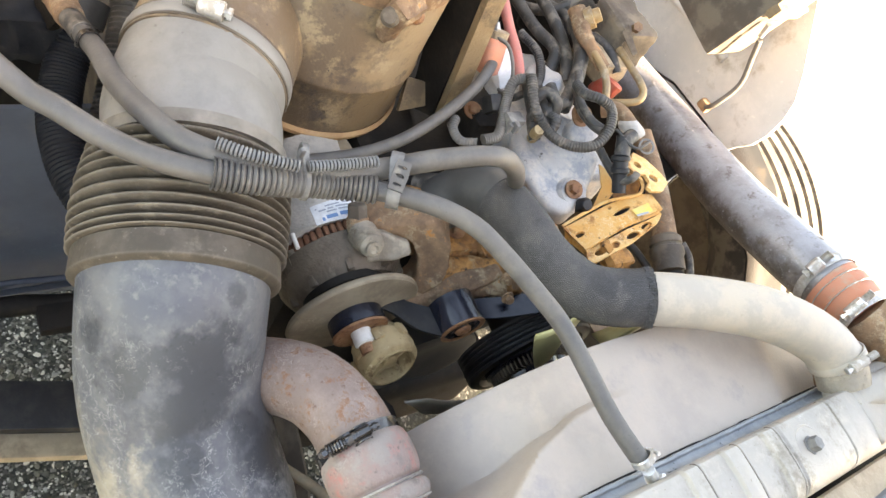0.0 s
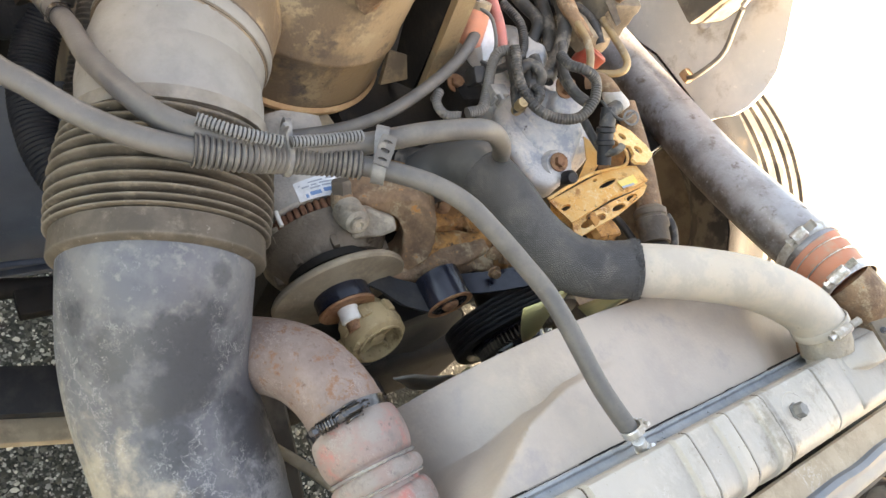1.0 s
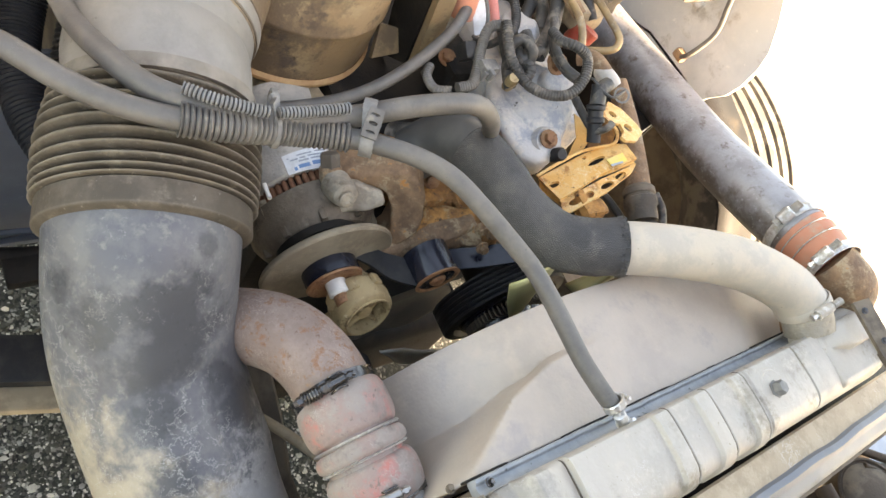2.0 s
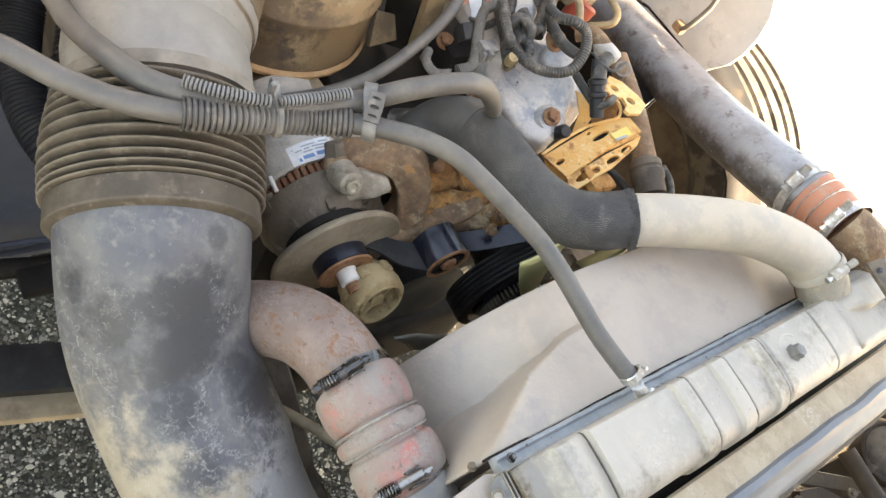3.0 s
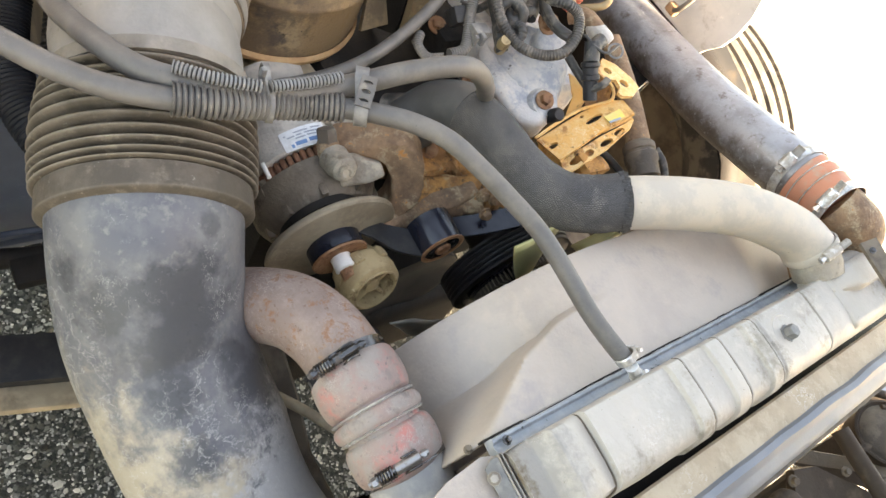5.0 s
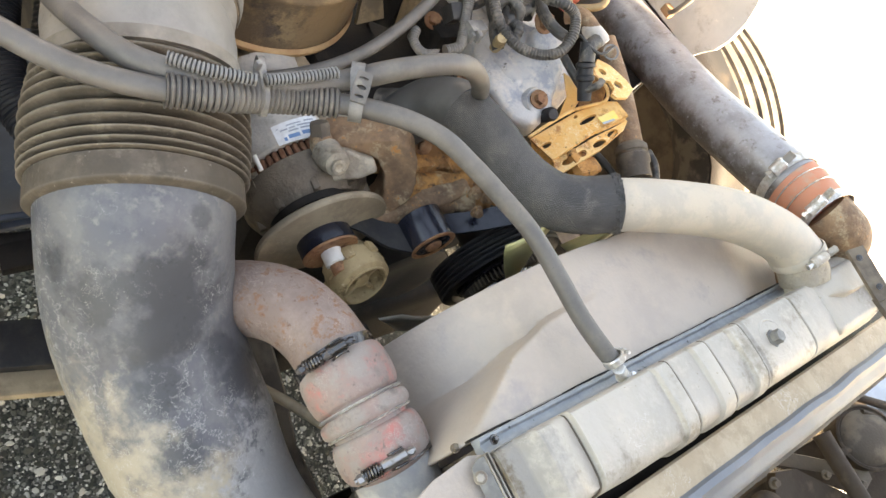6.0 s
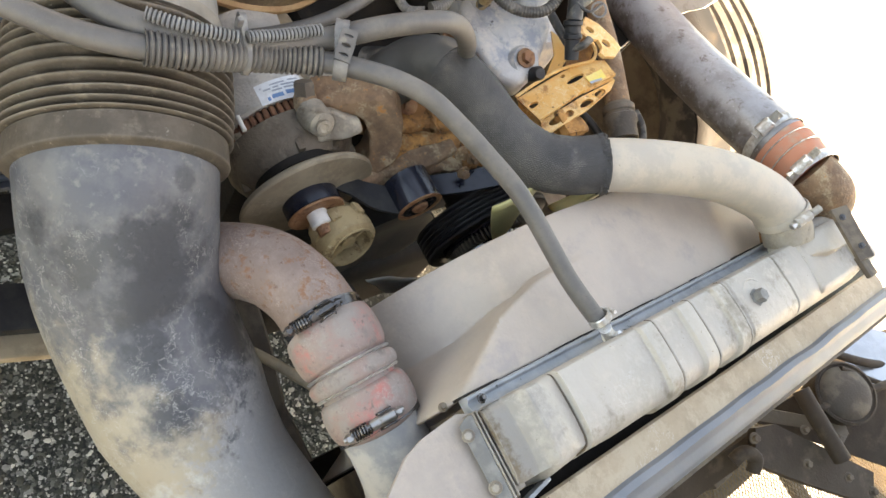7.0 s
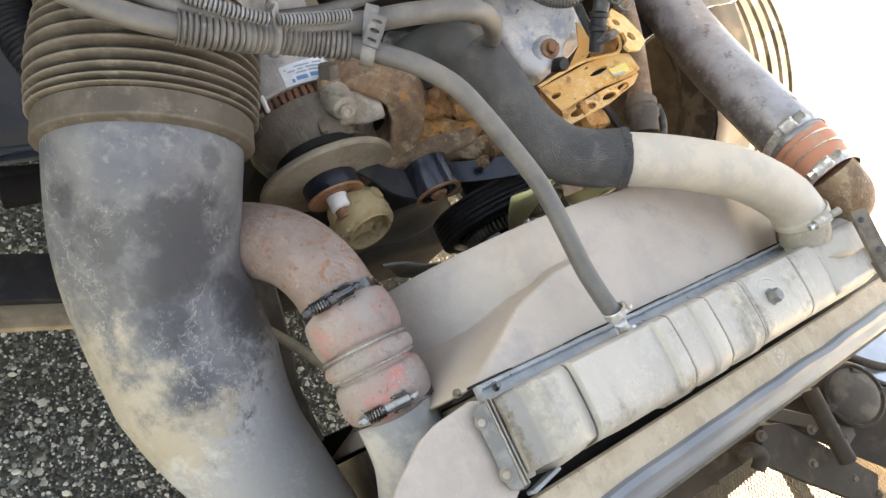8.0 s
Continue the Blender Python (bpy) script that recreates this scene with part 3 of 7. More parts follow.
def tube(points, radius, step=0.006, seg=20, shape=None, wall=0.0, bm=None, squash=1.0, lump=0.0, lump_scale=30.0):
    """A round tube along the points. radius: a number, or one at each end. shape(s, total): a change of radius along the way."""
    bm = bm or bmesh.new()
    uv = bm.loops.layers.uv.verify()
    line, total = glide(points, step)
    r0, r1 = radius if isinstance(radius, tuple) else (radius, radius)
    rings = []
    for i, (p, t, u, v) in enumerate(frames(line)):
        s = total * i / (len(line) - 1)
        r = r0 + (r1 - r0) * s / total + (shape(s, total) if shape else 0.0)
        ring = []
        for k in range(seg):
            a = 2 * math.pi * k / seg
            d = u * math.cos(a) + v * math.sin(a) * squash
            rr = r
            if lump:
                rr += lump * noise.noise((p + d * r) * lump_scale)
            ring.append(bm.verts.new(p + d * rr))
        rings.append(ring)
    girth, pace = 2 * math.pi * max(r0, r1) / seg, total / (len(line) - 1)
    for i, (a, b) in enumerate(zip(rings, rings[1:])):
        for k in range(seg):
            f = bm.faces.new((a[k], a[(k + 1) % seg], b[(k + 1) % seg], b[k]))
            for corner, (x, y) in zip(f.loops, ((i, k), (i, k + 1), (i + 1, k + 1), (i + 1, k))):
                corner[uv].uv = (x * pace, y * girth)
    for ring in (rings[0], rings[-1]):
        if not wall:
            bm.faces.new(ring)
    if wall:
        bm.faces.new(rings[0])
        for ring, (p, t, u, v), other in ((rings[-1], frames(line)[-1], -1),):
            inner = [bm.verts.new(p + (w.co - p) * (1 - wall / (w.co - p).length)) for w in ring]
            deep = [bm.verts.new(w.co + t * other * 0.05) for w in inner]
            for k in range(seg):
                j = (k + 1) % seg
                bm.faces.new((ring[k], ring[j], inner[j], inner[k]))
                bm.faces.new((inner[k], inner[j], deep[j], deep[k]))
            bm.faces.new(deep)
    return bm


def lathe(base, axis, profile, seg=32, bm=None, hole=0.0):
    """Turns a profile of (height, radius) round an axis."""
    bm = bm or bmesh.new()
    base, t = Vector(base), Vector(axis).normalized()
    u = t.orthogonal().normalized()
    v = t.cross(u)
    rings = []
    for h, r in profile:
        rings.append([bm.verts.new(base + t * h + (u * math.cos(2 * math.pi * k / seg) + v * math.sin(2 * math.pi * k / seg)) * max(r, 1e-4)) for k in range(seg)])
    for a, b in zip(rings, rings[1:]):
        for k in range(seg):
            bm.faces.new((a[k], a[(k + 1) % seg], b[(k + 1) % seg], b[k]))
    bm.faces.new(rings[0])
    bm.faces.new(rings[-1])
    return bm


def ring_lathe(base, axis, profile, seg=32, bm=None):
    """A closed profile turned round an axis: a ring."""
    bm = bm or bmesh.new()
    base, t = Vector(base), Vector(axis).normalized()
    u = t.orthogonal().normalized()
    v = t.cross(u)
    rings = []
    for h, r in profile:
        rings.append([bm.verts.new(base + t * h + (u * math.cos(2 * math.pi * k / seg) + v * math.sin(2 * math.pi * k / seg)) * r) for k in range(seg)])
    for a, b in zip(rings, rings[1:] + rings[:1]):
        for k in range(seg):
            bm.faces.new((a[k], a[(k + 1) % seg], b[(k + 1) % seg], b[k]))
    return bm


def block(centre, size, bevel=0.004, turn=None, bm=None, cuts=0, lump=0.0, lump_scale=20.0, seg=2):
    """A box with rounded edges; lump gives it a cast, uneven surface."""
    own = bmesh.new()
    bmesh.ops.create_cube(own, size=1.0)
    bmesh.ops.scale(own, vec=size, verts=own.verts)
    if bevel:
        bmesh.ops.bevel(own, geom=own.edges[:], offset=bevel, segments=seg, affect="EDGES", profile=0.6)
    if cuts:
        bmesh.ops.subdivide_edges(own, edges=own.edges[:], cuts=cuts, use_grid_fill=True)
    m = Matrix.Translation(centre) @ (turn or Matrix.Identity(4))
    bmesh.ops.transform(own, matrix=m, verts=own.verts)
    if lump:
        own.normal_update()
        for w in own.verts:
            w.co += w.normal * lump * (noise.noise(w.co * lump_scale) + 0.5 * noise.noise(w.co * lump_scale * 2.7))
    return merge(own, bm)


def merge(own, bm):
    if bm is None:
        return own
    me = bpy.data.meshes.new("join")
    own.to_mesh(me)
    own.free()
    bm.from_mesh(me)
    bpy.data.meshes.remove(me)
    return bm


def plate(outline, thick, m, holes=(), bm=None, bevel=0.0):
    """A sheet cut to an outline in its own x, y plane, with round or oval holes (x, y, rx, ry), laid by the pose m."""
    own = bmesh.new()
    loops = [outline] + [[(x + rx * math.cos(2 * math.pi * k / 14), y + ry * math.sin(2 * math.pi * k / 14)) for k in range(14)] for x, y, rx, ry in holes]
    edges = []
    for loop in loops:
        vs = [own.verts.new((x, y, 0)) for x, y in loop]
        edges += [own.edges.new((a, b)) for a, b in zip(vs, vs[1:] + vs[:1])]
    bmesh.ops.triangle_fill(own, use_beauty=True, use_dissolve=False, edges=edges)
    got = bmesh.ops.extrude_face_region(own, geom=own.faces[:])
    bmesh.ops.translate(own, vec=(0, 0, thick), verts=[g for g in got["geom"] if isinstance(g, bmesh.types.BMVert)])
    bmesh.ops.transform(own, matrix=m, verts=own.verts)
    return merge(own, bm)


def facing(origin, x_to, y_hint):
    """A pose whose x axis runs from origin to x_to and whose y axis leans to y_hint."""
    o = Vector(origin)
    x = (Vector(x_to) - o).normalized()
    y = Vector(y_hint) - o
    y = (y - x * y.dot(x)).normalized()
    z = x.cross(y)
    return Matrix((( x.x, y.x, z.x, o.x), (x.y, y.y, z.y, o.y), (x.z, y.z, z.z, o.z), (0, 0, 0, 1)))


def sheet(corners, thick, bm=None, holes=()):
    """A flat sheet through four or more corners, given in the world, with thickness; holes: place, half width, half height, turn."""
    c = [Vector(q) for q in corners]
    m = facing(c[0], c[1], c[-1])
    inv = m.inverted()
    cuts = []
    for at, rx, ry in holes:
        h = inv @ Vector(at)
        cuts.append((h.x, h.y, rx, ry))
    return plate([tuple((inv @ q)[:2]) for q in c], thick, m, holes=cuts, bm=bm)


def slab(corners, thick, bevel, lump=0.0, lump_scale=20.0):
    """A cast body: an outline given in the world, thickened away from the first side, with rounded edges and an uneven skin."""
    bm = bmesh.new()
    face = bm.faces.new([bm.verts.new(q) for q in corners])
    bm.normal_update()
    n = face.normal.copy()
    if n.z < 0:
        n = -n
    got = bmesh.ops.extrude_face_region(bm, geom=[face])
    bmesh.ops.translate(bm, vec=-n * thick, verts=[g for g in got["geom"] if isinstance(g, bmesh.types.BMVert)])
    bmesh.ops.recalc_face_normals(bm, faces=bm.faces[:])
    bmesh.ops.bevel(bm, geom=bm.edges[:], offset=bevel, segments=4, affect="EDGES", profile=0.55)
    bmesh.ops.triangulate(bm, faces=[f for f in bm.faces if len(f.verts) > 4])
    for _ in range(3):
        bmesh.ops.subdivide_edges(bm, edges=[e for e in bm.edges if e.calc_length() > 0.016], cuts=1)
    bmesh.ops.triangulate(bm, faces=bm.faces[:])
    bm.normal_update()
    for w in bm.verts:
        w.co += w.normal * lump * (noise.noise(w.co * lump_scale) + 0.5 * noise.noise(w.co * lump_scale * 2.3))
    return bm


def bolt(parent, at, axis, r=0.009, h=0.007, mat=None, washer=True, name="bolt", label=""):
    """A hexagon head on a washer."""
    bm = bmesh.new()
    if washer:
        lathe(at, axis, [(0, r * 1.55), (h * 0.25, r * 1.55), (h * 0.3, r * 1.4)], 20, bm)
    lathe(Vector(at) + Vector(axis).normalized() * h * 0.2, axis, [(0, r), (h * 0.9, r), (h, r * 0.82)], 6, bm)
    return part(name, bm, mat or m_rust_washer, parent, label)


def clamp(parent, at, axis, r, width, mat=None, screw=(0, 0, 1), screw_r=0.008, screw_len=0.036, name="hose_clamp", bead=True, screw_mat=None):
    """A worm-drive clamp: a band round the hose, its screw housing and the screw."""
    mat = mat or m_band
    at, t = Vector(at), Vector(axis).normalized()
    d = Vector(screw)
    d = (d - t * d.dot(t)).normalized()
    w = width / 2
    prof = [(-w, r), (-w, r + 0.0016), (-w * 0.75, r + 0.0026), (w * 0.75, r + 0.0026), (w, r + 0.0016), (w, r)] if bead else [(-w, r), (-w, r + 0.002), (w, r + 0.002), (w, r)]
    band = part(name, ring_lathe(at, t, prof, 40), mat, parent)
    side = t.cross(d)
    base = at + d * (r + screw_r * 0.9)
    part("screw_housing", lathe(base - side * screw_len * 0.35, side, [(0, screw_r * 0.8), (0.002, screw_r), (screw_len * 0.6, screw_r), (screw_len * 0.62, screw_r * 0.85)], 18), screw_mat or mat, band)
    thread = bmesh.new()
    prof = []
    for k in range(8):
        prof += [(k * 0.0022, screw_r * 0.55), (k * 0.0022 + 0.0011, screw_r * 0.78)]
    lathe(base - side * (screw_len * 0.35 + 0.0176), side, prof, 14, thread)
    part("screw", thread, screw_mat or mat, band)
    part("screw_head", lathe(base + side * screw_len * 0.27, side, [(0, screw_r * 0.5), (0.004, screw_r * 0.5), (0.0045, screw_r * 0.7), (0.009, screw_r * 0.7)], 6), screw_mat or mat, band)
    return band


def spring_clamp(parent, at, axis, r, width, screw, mat, sleeve_mat, flip=1):
    """A T-bolt clamp: a broad band, a sleeve on its bolt, a coil spring, a nut, and the loops that hold the sleeve."""
    at, t = Vector(at), Vector(axis).normalized()
    d = Vector(screw)
    d = (d - t * d.dot(t)).normalized()
    side = t.cross(d) * flip
    w = width / 2
    band = part("hose_clamp", ring_lathe(at, t, [(-w, r), (-w, r + 0.0022), (-w * 0.8, r + 0.0014), (w * 0.8, r + 0.0014), (w, r + 0.0022), (w, r)], 48), mat, parent)
    mid = at + d * (r + 0.0075)
    part("sleeve", lathe(mid - side * 0.020, side, [(0, 0.0045), (0.001, 0.0062), (0.030, 0.0062), (0.031, 0.0045)], 20), sleeve_mat, band)
    coil = bmesh.new()
    turns = [mid + side * (0.012 + 0.020 * k / 72) + (d * math.cos(2 * math.pi * k / 12) + t * math.sin(2 * math.pi * k / 12)) * 0.0066 for k in range(73)]
    tube(turns, 0.0015, 0.0016, 8, bm=coil)
    part("spring", coil, mat, band)
    part("screw", lathe(mid - side * 0.030, side, [(0, 0.0025), (0.001, 0.0034), (0.072, 0.0034), (0.073, 0.0025)], 14), sleeve_mat, band)
    part("nut", lathe(mid + side * 0.0325, side, [(0, 0.0056), (0.006, 0.0056), (0.007, 0.0045)], 6), sleeve_mat, band)
    part("tail_nut", lathe(mid - side * 0.0265, side, [(0, 0.0048), (0.004, 0.0048)], 6), sleeve_mat, band)
    for s in (-1, 1):
        loop = [mid - side * 0.017 + t * s * 0.0085 - d * 0.004, mid - side * 0.016 + t * s * 0.0082 + d * 0.002, mid - side * 0.004 + t * s * 0.0082 + d * 0.002, mid + side * 0.002 + t * s * 0.0085 - d * 0.004]
        part("loop", tube(loop, 0.0013, 0.003, 8), mat, band)
    return band


def ripple(period, depth, start=0.0, stop=None, fade=0.0, power=1.0):
    """Rings round a tube: a wave of the radius along the way."""
    def f(s, total):
        if s < start or s > (stop or total):
            return 0.0
        w = 0.5 + 0.5 * math.cos(2 * math.pi * (s - start) / period)
        return depth * (w ** power)
    return f

# ---- ground ----
GROUND = 0.05
bm = bmesh.new()
bmesh.ops.create_grid(bm, x_segments=2, y_segments=2, size=400)
bmesh.ops.translate(bm, vec=(0, 0, GROUND), verts=bm.verts)
single("ground", bm, m_ground, "worn grey asphalt with pale aggregate under the truck", "ground", kind="structure", smooth=False)


def stones(count, area, sizes, seed):
    """Loose aggregate showing on the asphalt."""
    rng = random.Random(seed)
    verts, faces = [], []
    for _ in range(count):
        x, y = rng.uniform(area[0], area[1]), rng.uniform(area[2], area[3])
        r = rng.uniform(*sizes) * (1 + 1.5 * rng.random() ** 12)
        a = rng.uniform(0, math.pi)
        e = rng.uniform(0.55, 1.0)
        base = len(verts)
        for lift, wide in ((-0.3, 0.8), (0.25, 1.0), (0.62, 0.55)):
            for k in range(6):
                b = 2 * math.pi * k / 6
                q = rng.uniform(0.82, 1.12)
                px, py = math.cos(b) * r * wide * q, math.sin(b) * r * wide * e * q
                verts.append((x + px * math.cos(a) - py * math.sin(a), y + px * math.sin(a) + py * math.cos(a), GROUND + r * lift * 0.62))
        for lo in (0, 6):
            for k in range(6):
                j = (k + 1) % 6
                faces.append((base + lo + k, base + lo + j, base + lo + 6 + j, base + lo + 6 + k))
        faces.append(tuple(base + 12 + k for k in range(6)))
    me = bpy.data.meshes.new("gravel")
    me.from_pydata(verts, [], faces)
    me.materials.append(m_stone)
    return me


tagged(new("gravel", stones(52000, (-1.30, 0.30, -0.20, 0.92), (0.0026, 0.0052), 3)), "pale stones standing out of worn asphalt", "gravel", kind="stuff")

# ---- chassis: axle, wheel, rails, panels ----
axle = thing("front_axle", (-0.6, 0.5, GROUND), "dusty tan forged steel front axle beam", "axle")
beam = Matrix.Rotation(radians(-15), 4, "Z")
# Black bar laid behind the tan one, turned with it.
part("black_bar", block((-0.575, 0.14, 0.47), (0.10, 1.0, 0.05), 0.006, turn=beam), m_black_rubber, axle)
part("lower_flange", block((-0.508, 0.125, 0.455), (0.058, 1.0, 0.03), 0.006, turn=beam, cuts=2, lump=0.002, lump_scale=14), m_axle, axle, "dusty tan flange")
part("axle_tube", block((-0.65, 1.1, 0.55), (0.09, 1.4, 0.10), 0.02), m_dark, axle)

link = thing("steering_link", (-0.85, 0.4, GROUND), "black steel steering link in front of the mud guard", "steering link")
part("rod", tube([(-0.79, -0.3, 0.50), (-0.80, 0.10, 0.50), (-0.79, 0.25, 0.49), (-0.77, 0.9, 0.48), (-0.76, 1.5, 0.48)], 0.022, 0.02), m_dark, link)
part("bracket", block((-0.755, 0.215, 0.50), (0.06, 0.13, 0.03), 0.006), m_dark, link)
part("brake_line", tube([(-0.86, -0.3, 0.50), (-0.855, 0.1, 0.50), (-0.85, 0.3, 0.50), (-0.84, 0.7, 0.55)], 0.007, 0.02, 10), m_panel, link)


def tyre_profile():
    """Section of a truck tyre: half width, radius, four grooves."""
    w, r = 0.14, 0.55
    prof = [(-w * 0.55, 0.30), (-w * 0.95, 0.36), (-w * 1.05, 0.43), (-w * 0.98, 0.50), (-w * 0.9, r - 0.012)]
    for c in (-0.56, -0.19, 0.19, 0.56):
        g = 0.0105
        prof += [(w * c - g, r - 0.004 * abs(c)), (w * c - g * 0.6, r - 0.015), (w * c + g * 0.6, r - 0.015), (w * c + g, r - 0.004 * abs(c))]
    prof += [(w * 0.9, r - 0.012), (w * 0.98, 0.50), (w * 1.05, 0.43), (w * 0.95, 0.36), (w * 0.55, 0.30)]
    return prof


tyre = part("wheel", ring_lathe((-0.65, 1.89, 0.60), (0, 1, 0), tyre_profile(), 96), m_tyre, axle, "dusty ribbed truck tyre")
part("rim", lathe((-0.65, 1.81, 0.60), (0, 1, 0), [(0, 0.305), (0.02, 0.29), (0.05, 0.2), (0.11, 0.2), (0.14, 0.29), (0.16, 0.305)], 40), m_dark_brown, tyre)
# Unseen near wheel, added to block light from that side.
unseen_tyre = part("wheel", ring_lathe((-0.65, -0.40, 0.60), (0, 1, 0), tyre_profile(), 96), m_tyre, axle, "dusty ribbed truck tyre")
part("rim", lathe((-0.65, -0.48, 0.60), (0, 1, 0), [(0, 0.305), (0.02, 0.29), (0.05, 0.2), (0.11, 0.2), (0.14, 0.29), (0.16, 0.305)], 40), m_dark_brown, unseen_tyre)
rails = []
for y in (0.33, 1.22):
    r = thing("frame_rail", (-0.6, y, 0.62), "dirty brown steel chassis frame rail", "frame rail", group="frame rails")
    part("web", block((-0.75, y, 0.72), (2.3, 0.012, 0.24), 0.004), m_dark_brown, r)
    part("top_flange", block((-0.75, y + 0.03, 0.84), (2.3, 0.07, 0.012), 0.003), m_dark_brown, r)
    part("bottom_flange", block((-0.75, y + 0.03, 0.60), (2.3, 0.07, 0.012), 0.003), m_dark_brown, r)
part("spring_pack", block((-0.60, 0.455, 0.545), (0.9, 0.075, 0.09), 0.01), m_dark_brown, axle)
part("spring_pack", block((-0.60, 1.255, 0.545), (0.9, 0.075, 0.09), 0.01), m_dark_brown, axle)

# Rusty rail horn and thin rod under the charge air pipe.
horn = thing("rail_horn", (-0.2, 0.33, 0.8), "rust-brown sloping bracket beside the radiator", "bracket")
part("bracket", sheet([(-0.295, 0.341, 1.020), (-0.262, 0.383, 1.040), (-0.184, 0.371, 1.040), (-0.108, 0.359, 1.027), (-0.024, 0.368, 1.015), (-0.034, 0.315, 0.978), (-0.173, 0.313, 0.992)], 0.02), m_dark_brown, horn)
part("rod", tube([(-0.202, 0.325, 1.065), (-0.155, 0.360, 1.073), (-0.103, 0.394, 1.079)], 0.0075, 0.01, 10), m_axle, horn, "thin tan rod")

panel = thing("mud_guard", (-0.9, -0.1, 0.37), "blue-grey plastic mud guard hanging behind the axle", "mud guard")
part("sheet", block((-0.92, 0.02, 0.665), (0.012, 0.62, 0.60), 0.004, cuts=3, lump=0.006, lump_scale=3), m_panel, panel)
part("edge_strip", block((-0.905, 0.02, 0.37), (0.02, 0.62, 0.018), 0.005), m_panel, panel)

duct = thing("ribbed_duct", (-0.75, 0.25, 1.1), "blue-grey corrugated air duct hose", "duct")
part("end_cuff", lathe((-0.979, 0.240, 1.110), Vector((-0.924, 0.209, 1.056)) - Vector((-0.982, 0.240, 1.112)), [(-0.03, 0.030), (-0.03, 0.036), (0.012, 0.036), (0.012, 0.034)], 28), m_black_rubber, duct)
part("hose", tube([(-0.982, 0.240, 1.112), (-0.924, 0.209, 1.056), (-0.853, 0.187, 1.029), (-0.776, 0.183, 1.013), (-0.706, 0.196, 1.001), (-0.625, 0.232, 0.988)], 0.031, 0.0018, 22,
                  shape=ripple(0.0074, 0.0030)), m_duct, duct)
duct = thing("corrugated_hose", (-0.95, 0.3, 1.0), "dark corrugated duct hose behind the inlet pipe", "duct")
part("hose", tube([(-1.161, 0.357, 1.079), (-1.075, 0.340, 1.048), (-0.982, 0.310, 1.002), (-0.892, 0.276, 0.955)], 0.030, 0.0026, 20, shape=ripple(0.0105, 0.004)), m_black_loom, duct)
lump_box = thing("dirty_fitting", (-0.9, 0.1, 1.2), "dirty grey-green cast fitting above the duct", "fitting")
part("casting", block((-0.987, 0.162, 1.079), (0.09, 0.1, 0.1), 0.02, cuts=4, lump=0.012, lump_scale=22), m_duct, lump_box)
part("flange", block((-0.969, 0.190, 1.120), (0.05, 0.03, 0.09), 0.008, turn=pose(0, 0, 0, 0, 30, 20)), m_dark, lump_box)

# Cab body is unseen, added to shade the bay and cool its light.
cab = thing("truck_cab", (-2.2, 0.75, 0.8), "unseen blue truck cab, added behind the engine bay to shade and tint it", "cab")
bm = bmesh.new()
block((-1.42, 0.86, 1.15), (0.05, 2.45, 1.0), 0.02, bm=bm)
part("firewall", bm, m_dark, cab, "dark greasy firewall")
# Added below the firewall to keep a bright gap dark.
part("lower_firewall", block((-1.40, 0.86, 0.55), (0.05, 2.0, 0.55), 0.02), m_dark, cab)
part("body", block((-2.25, 0.86, 1.35), (1.60, 2.50, 1.10), 0.06, seg=3), m_cab, cab)
part("roof", block((-2.30, 0.86, 2.78), (1.55, 2.50, 0.12), 0.05, seg=3), m_cab, cab)
part("rear_wall", block((-3.02, 0.86, 2.3), (0.06, 2.46, 0.95), 0.02), m_cab, cab)
for y in (-0.36, 2.08):
    part("pillar", block((-1.62, y, 2.32), (0.10, 0.06, 0.9), 0.02), m_cab, cab)
part("windscreen", block((-1.60, 0.86, 2.32), (0.012, 2.38, 0.86), 0.003), m_glass, cab)
# Opaque sheet behind the glass, added to stop light.
part("light_block", block((-1.66, 0.86, 2.32), (0.012, 2.36, 0.84), 0.003), m_dark, cab)

# Far side inner fender.
fender = thing("inner_fender", (-0.9, 1.5, 1.0), "dusty grey inner fender liner beside the far wheel", "fender")
fo = [(-1.30, 0.94), (-0.80, 1.02), (-0.62, 1.10), (-0.56, 1.165), (-0.53, 1.235), (-0.508, 1.27), (-0.50, 1.31), (-0.503, 1.36), (-0.515, 1.40), (-0.55, 1.45), (-0.62, 1.53), (-0.70, 1.62), (-1.30, 1.75)]
part("liner", plate(fo, 0.012, Matrix(((1, 0, 0, 0), (0, 0, -1, 1.512), (0, 1, 0, 0), (0, 0, 0, 1)))), m_fender, fender)
part("fold", tube([(-1.2, 1.49, 1.36), (-1.0, 1.49, 1.335), (-0.8, 1.492, 1.345), (-0.7, 1.497, 1.34)], 0.012, 0.02, 10), m_fender, fender)
part("cable", tube([(-0.610, 1.360, 1.478), (-0.605, 1.382, 1.438), (-0.593, 1.411, 1.371), (-0.604, 1.418, 1.298), (-0.633, 1.451, 1.257)], 0.006, 0.01, 10), m_hose, fender, "grey cable")
part("clip", block((-0.631, 1.445, 1.266), (0.03, 0.022, 0.022), 0.006), m_rust_arm, fender)

# Dark filler sheet, added to hide bright ground behind the engine.
part("dark_filler_sheet", block((-1.05, 1.40, 0.85), (0.75, 0.012, 0.75), 0.003), m_dark, fender, "dark sheet added to fill the gap beside the engine")
part("side_shield", block((-1.15, 1.515, 1.35), (0.5, 0.01, 0.9), 0.003), m_fender, fender)

# Mirrored liner, out of view, added to dim the bay's near side.
unseen_fender = thing("inner_fender", (-0.9, -0.09, 1.0), "unseen dusty grey fender liner, added to block light beside the near wheel", "fender")
part("liner", plate(fo, 0.012, Matrix(((1, 0, 0, 0), (0, 0, -1, -0.085), (0, 1, 0, 0), (0, 0, 0, 1)))), m_fender, unseen_fender)
